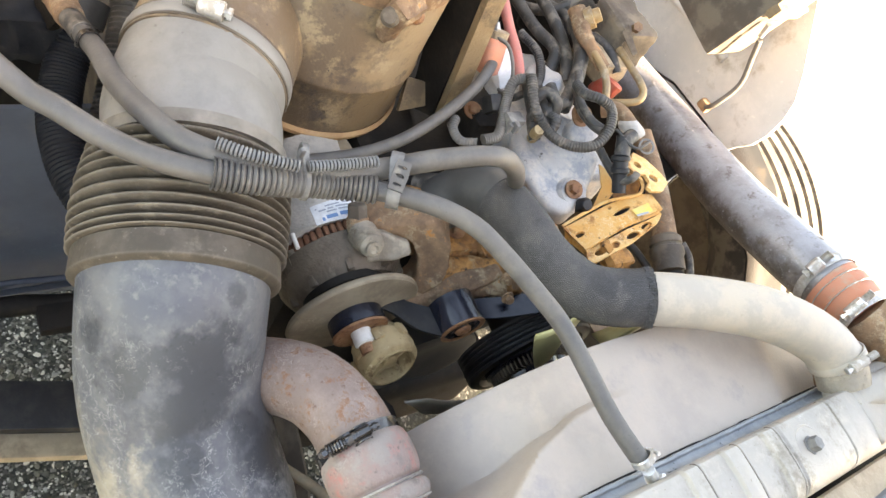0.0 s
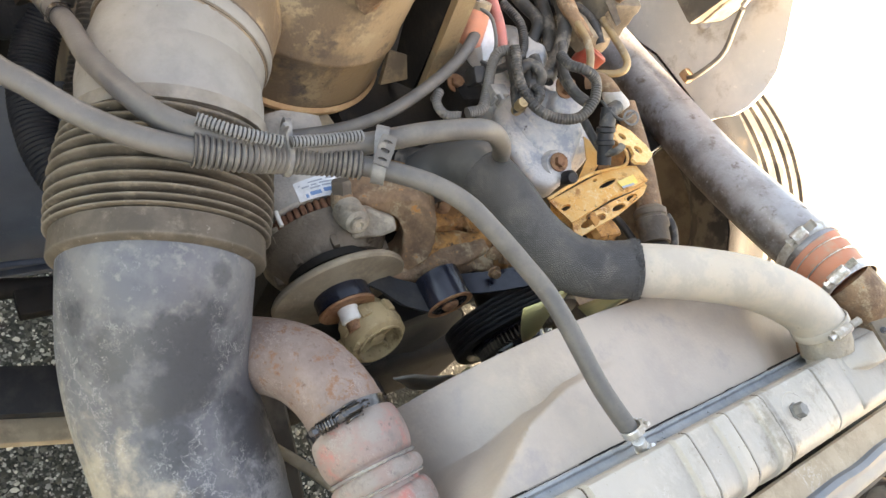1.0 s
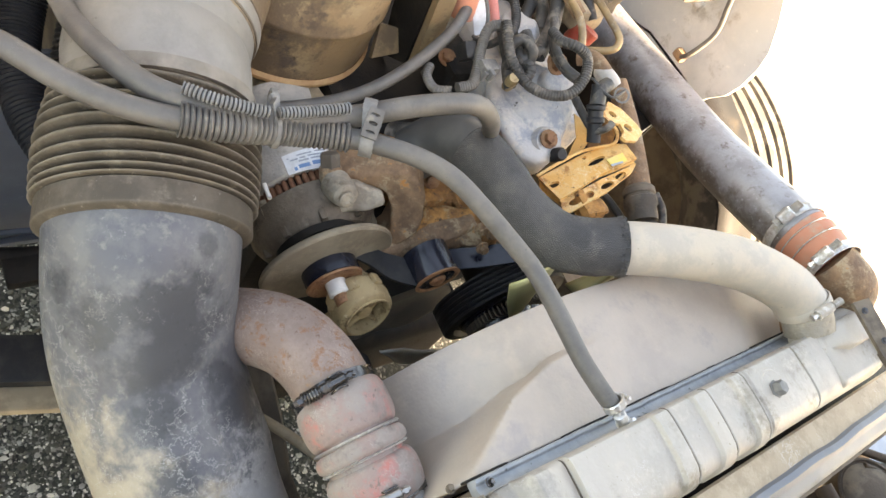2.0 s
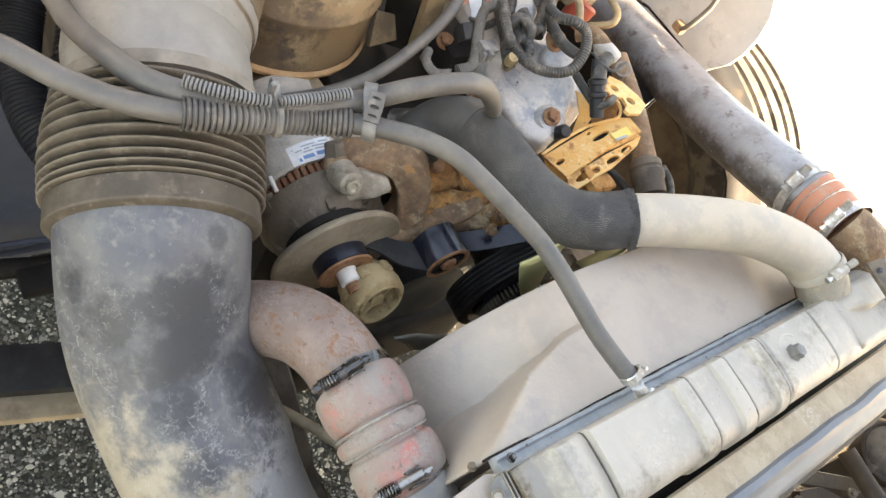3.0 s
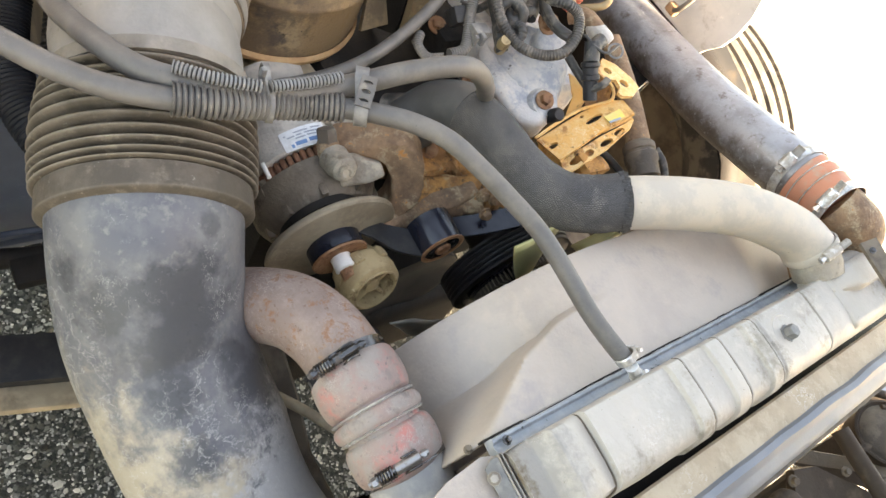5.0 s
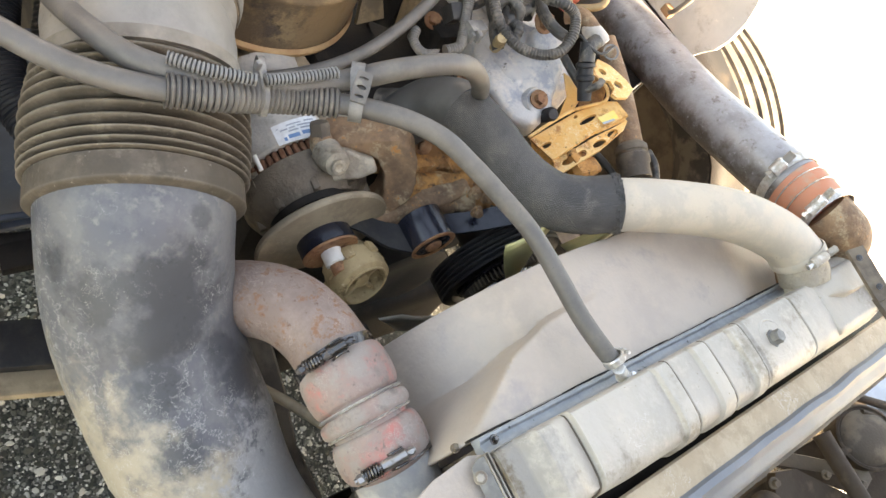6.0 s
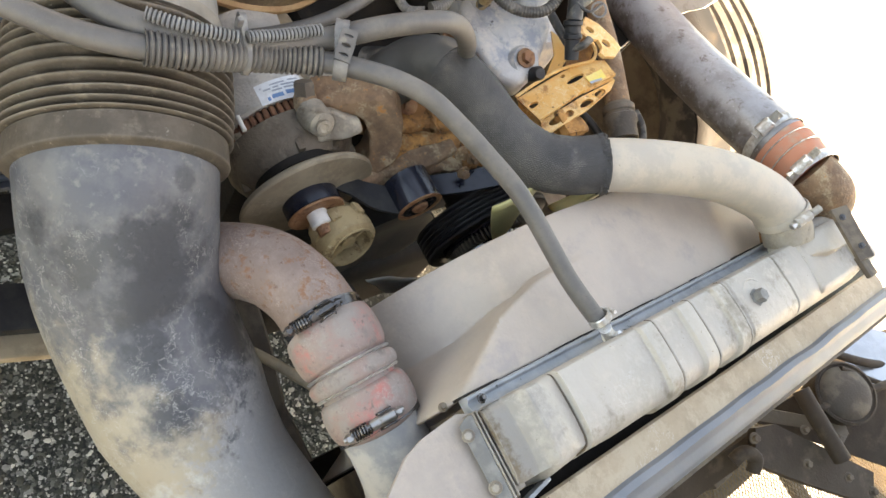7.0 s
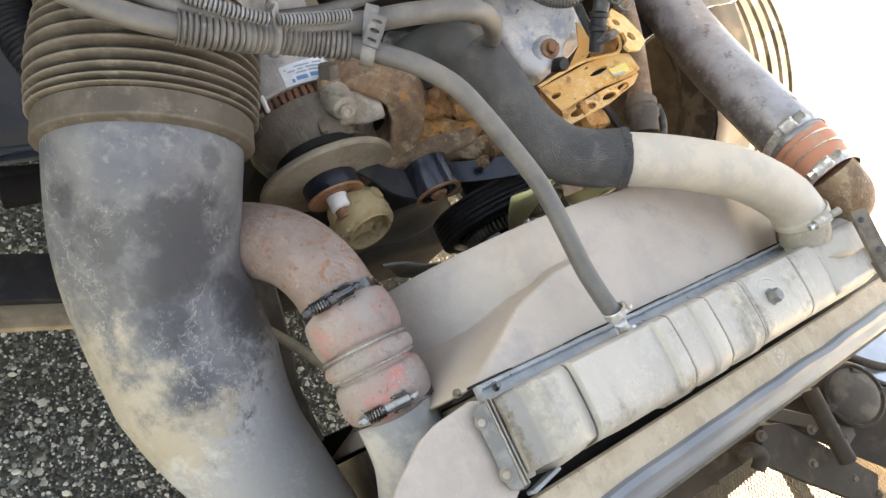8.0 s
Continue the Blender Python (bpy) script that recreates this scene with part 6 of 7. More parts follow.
for a, b in zip(rows, rows[1:]):
    for k in range(RIM):
        j = (k + 1) % RIM
        bm.faces.new((a[k], a[j], b[j], b[k]))
ob = part("shell", bm, m_shroud, shroud)
sol = ob.modifiers.new("thick", "SOLIDIFY")
sol.thickness = 0.004
sol.offset = -1
for q in ((0.003, 0.414, 1.310),):
    bolt(shroud, q, (-0.2, -0.3, 1), 0.0035, 0.006, m_dark_brown)

# ---- coolant hose and pipe across the engine ----
ch = thing("radiator_hose", (-0.3, 0.7, 1.3), "black knitted radiator hose joined to a dusty coolant pipe", "hose")
part("hose", tube([(-0.476, 0.655, 1.225), (-0.465, 0.674, 1.262), (-0.433, 0.685, 1.297), (-0.375, 0.688, 1.317), (-0.295, 0.690, 1.327), (-0.241, 0.712, 1.335), (-0.211, 0.746, 1.350), (-0.192, 0.789, 1.369)],
                  (0.042, 0.0405), 0.006, 32, shape=lambda s, total: 0.0008 * noise.noise(Vector((s * 60, 0, 0)))), m_rad_hose, ch)
part("bare_cuff", tube([(-0.477, 0.650, 1.215), (-0.465, 0.674, 1.262), (-0.433, 0.685, 1.297), (-0.414, 0.688, 1.306)], 0.0432, 0.006, 32), m_cuff, ch, "bare black rubber end")
part("frayed_end", tube([(-0.195, 0.782, 1.365), (-0.190, 0.791, 1.370)], (0.0412, 0.0422), 0.0015, 72, lump=0.0045, lump_scale=330), m_rad_hose, ch)
part("pipe", tube([(-0.200, 0.771, 1.358), (-0.177, 0.823, 1.376), (-0.148, 0.885, 1.392), (-0.113, 0.951, 1.405), (-0.077, 1.006, 1.406), (-0.046, 1.046, 1.400), (-0.016, 1.071, 1.390)], (0.0378, 0.0392), 0.008, 32),
     m_rad_pipe, ch, "dusty tan coolant pipe")
clamp(ch, (-0.019, 1.069, 1.391), Vector((0.020, 1.076, 1.374)) - Vector((-0.046, 1.050, 1.401)), 0.0398, 0.014, m_rad_pipe, screw=(0.35, -0.50, 0.80), screw_r=0.0075, screw_len=0.044, screw_mat=m_band)
part("end_fitting", tube([(-0.523, 0.641, 1.206), (-0.498, 0.654, 1.233), (-0.475, 0.658, 1.253)], 0.022, 0.006, 20), m_black_loom, ch)

# ---- two heater hoses with split loom ----
ha = thing("heater_hose", (-0.3, 0.4, 1.4), "dusty grey rubber coolant hose running to the radiator", "hose", group="heater hoses")
SLEEVED = [(-0.418, 0.236, 1.416), (-0.405, 0.284, 1.417), (-0.402, 0.333, 1.411), (-0.394, 0.374, 1.410), (-0.378, 0.412, 1.417)]
LINE_A = [(-0.578, 0.046, 1.432), (-0.541, 0.090, 1.404), (-0.518, 0.111, 1.406), (-0.482, 0.144, 1.406), (-0.447, 0.184, 1.410), *SLEEVED,
          (-0.359, 0.442, 1.425), (-0.331, 0.476, 1.434), (-0.299, 0.505, 1.437), (-0.261, 0.531, 1.429), (-0.221, 0.555, 1.419), (-0.179, 0.575, 1.411), (-0.141, 0.585, 1.404), (-0.104, 0.593, 1.395), (-0.062, 0.601, 1.386),
          (-0.027, 0.611, 1.380), (-0.001, 0.620, 1.376)]
part("hose", tube(LINE_A, (0.0125, 0.0112), 0.008, 20), m_hose, ha)
# Black tube shows between the ripples as their shade.
part("core", tube(SLEEVED, (0.0159, 0.0149), 0.006, 26), m_black_rubber, ha, "black tube standing for the shade between the loom's rings")
part("sleeve", tube(SLEEVED[:3], (0.0146, 0.0146), 0.0011, 26, shape=ripple(0.0058, 0.0036, power=0.6)), m_loom, ha, "grey corrugated split loom")
part("sleeve", tube(SLEEVED[2:], (0.0146, 0.0134), 0.0011, 26, shape=ripple(0.0058, 0.0034, power=0.6)), m_loom, ha, "grey corrugated split loom")
clamp(ha, (-0.003, 0.620, 1.379), Vector((0.012, 0.628, 1.371)) - Vector((-0.015, 0.616, 1.381)), 0.0118, 0.0095, m_band, screw=(0.1, 0.9, 0.2), screw_r=0.0036, screw_len=0.016)

hb = thing("heater_hose", (-0.45, 0.4, 1.4), "dusty grey rubber hose crossing over the air duct", "hose", group="heater hoses")
LINE_B = [(-0.757, 0.185, 1.285), (-0.685, 0.189, 1.320), (-0.598, 0.188, 1.358), (-0.516, 0.197, 1.398), (-0.464, 0.214, 1.417), (-0.436, 0.246, 1.422), (-0.417, 0.282, 1.424), (-0.409, 0.329, 1.418), (-0.403, 0.386, 1.420),
          (-0.401, 0.440, 1.427), (-0.392, 0.489, 1.448), (-0.384, 0.544, 1.460), (-0.384, 0.584, 1.452), (-0.394, 0.633, 1.413), (-0.414, 0.685, 1.356), (-0.443, 0.737, 1.288)]
part("hose", tube(LINE_B, 0.0128, 0.008, 20), m_hose, hb)
# Black tubes again stand for shade between the rings.
part("core", tube([(-0.435, 0.240, 1.443), (-0.415, 0.271, 1.445), (-0.398, 0.317, 1.444)], 0.0056, 0.006, 18), m_black_rubber, hb, "black tube standing for the shade between the loom's rings")
part("sleeve", tube([(-0.435, 0.240, 1.443), (-0.415, 0.271, 1.445), (-0.398, 0.317, 1.444)], 0.0042, 0.0007, 18, shape=ripple(0.0042, 0.0028, power=0.55)), m_loom_pale, hb, "pale dusty corrugated loom")
part("core", tube([(-0.400, 0.328, 1.440), (-0.398, 0.367, 1.442), (-0.396, 0.409, 1.447)], 0.0056, 0.006, 18), m_black_rubber, hb, "black tube standing for the shade between the loom's rings")
part("sleeve", tube([(-0.400, 0.328, 1.440), (-0.398, 0.367, 1.442), (-0.396, 0.409, 1.447)], 0.0042, 0.0007, 18, shape=ripple(0.0042, 0.0028, power=0.55)), m_loom_pale, hb, "pale dusty corrugated loom")
part("far_clamp", ring_lathe((-0.713, 0.187, 1.308), Vector((-0.685, 0.189, 1.320)) - Vector((-0.757, 0.185, 1.285)), [(-0.005, 0.0128), (-0.005, 0.0150), (0.005, 0.0142), (0.005, 0.0128)], 28), m_dark_band, hb, "steel spring clamp")
part("clamp_ears", block((-0.720, 0.179, 1.295), (0.006, 0.014, 0.006), 0.002), m_dark_band, hb)
part("connector", tube([(-0.920, 0.179, 1.225), (-0.823, 0.182, 1.261), (-0.791, 0.183, 1.273)], (0.022, 0.0185), 0.004, 20, lump=0.002, lump_scale=60), m_rust_arm, hb)
part("cuff", tube([(-0.799, 0.182, 1.269), (-0.743, 0.187, 1.292)], 0.0155, 0.004, 20), m_black_loom, hb)

tie = thing("cable_tie", (-0.408, 0.332, 1.426), "grey nylon cable tie binding both hoses", "cable tie")
TA = (Vector((-0.399, 0.346, 1.411)) - Vector((-0.406, 0.324, 1.409))).normalized()


def oval_band(c0, c1, axis, r, width, thick):
    """A strap round two hoses lying side by side."""
    bm = bmesh.new()
    c0, c1, t = Vector(c0), Vector(c1), Vector(axis).normalized()
    d = (c1 - c0)
    d = (d - t * d.dot(t)).normalized()
    q = t.cross(d)
    path = []
    for k in range(15):
        a = -math.pi / 2 + math.pi * k / 14
        path.append((c1, d * math.cos(a) + q * math.sin(a)))
    for k in range(15):
        a = math.pi / 2 + math.pi * k / 14
        path.append((c0, d * math.cos(a) + q * math.sin(a)))
    rows = []
    for c, n in path:
        rows.append([bm.verts.new(c + n * (r + th) + t * w) for w, th in ((-width / 2, 0), (-width / 2, thick), (width / 2, thick), (width / 2, 0))])
    for a, b in zip(rows, rows[1:] + rows[:1]):
        for k in range(4):
            bm.faces.new((a[k], a[(k + 1) % 4], b[(k + 1) % 4], b[k]))
    return bm


part("strap", oval_band((-0.404, 0.335, 1.409), (-0.424, 0.337, 1.417), TA, 0.0195, 0.007, 0.002), m_tie, tie)
part("head", block((-0.418, 0.327, 1.442), (0.006, 0.006, 0.011), 0.0015), m_tie, tie)
clip = thing("hose_clip", (-0.374, 0.425, 1.445), "grey plastic twin hose clip with holes", "clip")
CA = (Vector((-0.355, 0.447, 1.427)) - Vector((-0.376, 0.416, 1.417))).normalized()
part("loop", oval_band((-0.369, 0.430, 1.420), (-0.398, 0.440, 1.432), CA, 0.0142, 0.015, 0.0035), m_tie, clip)
part("clasp", plate([(-0.0085, -0.017), (0.0085, -0.017), (0.0095, 0.0), (0.0085, 0.017), (-0.0085, 0.017), (-0.0095, 0)], 0.005,
                    facing((-0.373, 0.427, 1.448), (-0.367, 0.435, 1.449), (-0.364, 0.422, 1.441)), holes=((0, -0.010, 0.0052, 0.0018), (0, 0.0, 0.0052, 0.0024), (0, 0.010, 0.0052, 0.0018))), m_loom, clip)

# ---- air intake: metal pipe, bellows, moulded elbow ----
duct_in = thing("air_intake_duct", (-0.4, 0.3, 1.15), "large dusty black plastic air intake elbow on a ribbed rubber bellows", "air duct")
ELBOW = [(-0.416, 0.230, 1.246), (-0.386, 0.221, 1.238), (-0.352, 0.214, 1.206), (-0.312, 0.210, 1.167), (-0.263, 0.213, 1.128), (-0.150, 0.228, 1.082), (-0.063, 0.250, 1.058), (0.025, 0.290, 1.035),
         (0.125, 0.342, 0.976)]
part("elbow", tube(ELBOW, 0.106, 0.008, 48, wall=0.004, shape=lambda s, total: -float(np.interp(s / total, (0.0, 0.31, 0.50, 0.65, 0.80, 1.0), (0.0, 0.001, 0.003, 0.020, 0.035, 0.044))), lump=0.0015, lump_scale=9), m_elbow, duct_in)
BELLOWS = [(-0.386, 0.222, 1.239), (-0.423, 0.233, 1.249), (-0.462, 0.245, 1.260), (-0.504, 0.260, 1.272), (-0.547, 0.274, 1.286)]


def bellows_shape(s, total):
    """A plain cuff, then eleven rings, closer together near the cuff."""
    if s < 0.034:
        return -0.013 * max(0.0, 1 - s / 0.007) ** 2
    if s > total - 0.012:
        return -0.006
    k = (s - 0.034) / (total - 0.046)
    turn = (10.0 * k ** 0.8) % 1.0
    w = 1 - abs(2 * turn - 1) ** 1.9
    return -0.012 + 0.005 * math.sin(math.pi * k) + 0.018 * w


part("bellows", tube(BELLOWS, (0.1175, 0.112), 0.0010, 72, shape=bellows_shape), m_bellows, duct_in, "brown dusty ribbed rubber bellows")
PIPE = [(-0.537, 0.271, 1.283), (-0.576, 0.283, 1.293), (-0.605, 0.289, 1.293), (-0.656, 0.315, 1.300), (-0.696, 0.338, 1.306), (-0.739, 0.364, 1.315)]
part("pipe", tube(PIPE, (0.1085, 0.1075), 0.008, 56), m_pale_pipe, duct_in, "pale grey inlet pipe")
part("pipe_lip", ring_lathe((-0.548, 0.275, 1.287), Vector((-0.582, 0.284, 1.297)) - Vector((-0.540, 0.272, 1.284)), [(-0.014, 0.105), (-0.014, 0.1125), (0.002, 0.1125), (0.005, 0.105)], 48), m_bellows, duct_in)
pc = Vector((-0.673, 0.324, 1.302))
pa = Vector((-0.768, 0.382, 1.323)) - Vector((-0.624, 0.294, 1.289))
part("sleeve", tube([pc - pa.normalized() * 0.016, pc + pa.normalized() * 0.03, pc + pa.normalized() * 0.09, (-0.866, 0.442, 1.330)], (0.1105, 0.110), 0.006, 56, lump=0.0015, lump_scale=20), m_canister, duct_in, "dusty brown rubber sleeve")
# Dark rings drawn along both edges of the clamp band.
for d in (-0.011, 0.011):
    part("dark_ring", ring_lathe(pc + pa.normalized() * d, pa, [(-0.0016, 0.1095), (-0.0016, 0.1118), (0.0016, 0.1118), (0.0016, 0.1095)], 64), m_dark_brown, duct_in)
clamp(duct_in, pc, pa, 0.1105, 0.018, m_pale_pipe, screw=Vector((-0.641, 0.293, 1.424)) - pc, screw_r=0.012, screw_len=0.05, screw_mat=m_band)

can = thing("air_cleaner", (-0.83, 0.55, 1.2), "dusty tan steel air cleaner canister with a rusty bottom rim", "air cleaner")
CY = Vector((-0.80, 0.545, 1.19))
part("canister", lathe(CY, (0, 0, 1), [(0, 0.12), (0.004, 0.150), (0.012, 0.158), (0.03, 0.160), (0.10, 0.160), (0.104, 0.163), (0.112, 0.163), (0.116, 0.160), (0.46, 0.160), (0.47, 0.15)], 72), m_canister, can)
part("rim", ring_lathe(CY, (0, 0, 1), [(0.0, 0.150), (0.0, 0.163), (0.008, 0.165), (0.014, 0.160)], 72), m_canister_rim, can, "rusty rim")
lug = part("lug", block((-0.637, 0.544, 1.445), (0.036, 0.05, 0.075), 0.012, turn=pose(0, 0, 0, 10, 20, 35), cuts=3, lump=0.006, lump_scale=40), m_rust_arm, can, "rusty catch lug")
part("catch", lathe((-0.623, 0.521, 1.456), (0.6, -0.55, 0.55), [(-0.01, 0.014), (0.006, 0.013), (0.010, 0.009)], 18), m_dark_brown, lug)
part("catch", lathe((-0.630, 0.566, 1.455), (0.6, -0.55, 0.55), [(-0.01, 0.012), (0.006, 0.011), (0.010, 0.007)], 18), m_rust_washer, lug)
part("seam", tube([CY + Vector((0.1595 * math.cos(-1.02), 0.1595 * math.sin(-1.02), h)) for h in (0.02, 0.12, 0.24, 0.36, 0.46)], 0.0035, 0.01, 8, lump=0.0015, lump_scale=50), m_canister, can)
part("band", ring_lathe(CY, (0, 0, 1), [(0.262, 0.1595), (0.262, 0.1625), (0.285, 0.1625), (0.285, 0.1595)], 72), m_rust_arm, can, "rusty steel band")

bar = thing("canister_bracket", (-0.72, 0.77, 1.2), "tan steel mounting bar beside the canister", "bracket")
part("bar", sheet([(-0.653, 0.724, 1.227), (-0.651, 0.755, 1.252), (-0.651, 0.717, 1.500), (-0.665, 0.690, 1.485)], 0.016), m_canister, bar)
# Dark sheet fills the space between canister and bar.
part("dark_sheet", sheet([(-0.707, 0.718, 1.194), (-0.656, 0.727, 1.224), (-0.668, 0.693, 1.483), (-0.753, 0.692, 1.422)], 0.008), m_dark, bar, "dark sheet along the bar's inner side")
part("foot", sheet([(-0.672, 0.665, 1.217), (-0.701, 0.674, 1.267), (-0.675, 0.729, 1.270), (-0.666, 0.736, 1.244), (-0.673, 0.713, 1.228)], 0.01), m_canister, bar, "rusty foot")
shade = thing("pale_bracket", (-0.6, 0.5, 1.1), "dusty tan sheet bracket under the canister", "bracket")
part("sheet", sheet([(-0.702, 0.470, 1.155), (-0.651, 0.560, 1.189), (-0.577, 0.563, 1.194), (-0.587, 0.470, 1.178)], 0.008), m_axle, shade)

# ---- charge air pipe with red hose ----
cac = thing("charge_air_pipe", (-0.15, 0.38, 1.2), "rusty pink charge air pipe joined by a red silicone hose", "pipe")
part("rusty_elbow", tube([(-0.358, 0.259, 1.009), (-0.318, 0.301, 1.104), (-0.279, 0.324, 1.173), (-0.242, 0.348, 1.210), (-0.198, 0.365, 1.226), (-0.152, 0.371, 1.232), (-0.124, 0.372, 1.234)], 0.0475, 0.006, 36), m_rust_pipe, cac)


def red_shape(s, total):
    k = s / total
    b = 0.0
    for c, w in ((0.225, 0.195), (0.525, 0.068), (0.80, 0.165)):
        d = abs(k - c) / w
        if d < 1:
            b = max(b, 0.0095 * math.sqrt(1 - d ** 2.6))
    return b


part("red_hose", tube([(-0.155, 0.371, 1.233), (-0.117, 0.373, 1.233), (-0.076, 0.375, 1.232), (-0.037, 0.379, 1.226), (-0.013, 0.383, 1.219)], 0.0455, 0.0016, 44, shape=red_shape), m_red_hose, cac, "dusty red silicone hose with rings")
RA = (Vector((-0.037, 0.379, 1.226)) - Vector((-0.117, 0.373, 1.233))).normalized()
for q in ((-0.093, 0.375, 1.231), (-0.069, 0.376, 1.230)):
    part("wire_ring", ring_lathe(q, RA, [(-0.002, 0.0505), (0, 0.0528), (0.002, 0.0505), (0, 0.046)], 44), m_band, cac)
part("grey_pipe", tube([(-0.023, 0.381, 1.222), (0.010, 0.387, 1.214), (0.051, 0.395, 1.190), (0.101, 0.406, 1.127), (0.154, 0.422, 1.027)], 0.048, 0.008, 36), m_grey_pipe, cac, "dusty grey pipe")
spring_clamp(cac, (-0.148, 0.371, 1.230), Vector((-0.124, 0.372, 1.234)) - Vector((-0.171, 0.369, 1.231)), 0.0505, 0.021, Vector((-0.076, 0.223, 1.530)) - Vector((-0.143, 0.374, 1.230)), m_dark_band, m_dark_band)
spring_clamp(cac, (-0.022, 0.382, 1.222), RA, 0.0505, 0.019, Vector((-0.001, 0.241, 1.515)) - Vector((-0.022, 0.382, 1.222)), m_dark_band, m_band_dull)

# ---- far side silver pipe with orange hose ----
sp = thing("crossover_pipe", (-0.4, 1.2, 1.2), "stained silver charge air pipe with an orange silicone hose", "pipe")
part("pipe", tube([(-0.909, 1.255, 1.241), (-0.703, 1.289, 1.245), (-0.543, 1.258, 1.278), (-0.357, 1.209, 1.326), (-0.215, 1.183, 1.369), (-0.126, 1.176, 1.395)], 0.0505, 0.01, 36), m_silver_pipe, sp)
SA = (Vector((-0.064, 1.165, 1.415)) - Vector((-0.155, 1.182, 1.385))).normalized()
part("orange_hose", tube([(-0.141, 1.179, 1.390), (-0.103, 1.177, 1.400), (-0.062, 1.166, 1.415)], (0.0515, 0.0455), 0.003, 36, shape=lambda s, t: 0.002 * math.sin(math.pi * s / t) ** 2), m_orange_hose, sp, "orange silicone hose")
for q, r in (((-0.109, 1.176, 1.399), 0.0510), ((-0.088, 1.171, 1.406), 0.0495)):
    part("wire_ring", ring_lathe(q, SA, [(-0.0012, r), (0, r + 0.0020), (0.0012, r), (0, r - 0.0015)], 40), m_band, sp)
clamp(sp, (-0.137, 1.179, 1.391), SA, 0.0525, 0.017, m_band, screw=Vector((-0.100, 0.925, 1.549)) - Vector((-0.137, 1.179, 1.391)), screw_r=0.010, screw_len=0.04)
clamp(sp, (-0.056, 1.166, 1.417), SA, 0.0462, 0.016, m_band, screw=Vector((-0.011, 0.618, 1.675)) - Vector((-0.053, 1.165, 1.418)), screw_r=0.009, screw_len=0.05)
part("end_elbow", tube([(-0.062, 1.167, 1.415), (-0.040, 1.176, 1.414), (-0.014, 1.204, 1.400), (0.000, 1.240, 1.350), (0.010, 1.265, 1.25), (0.015, 1.27, 1.14)], 0.0425, 0.008, 32), m_rust_arm, sp, "brown cast elbow")

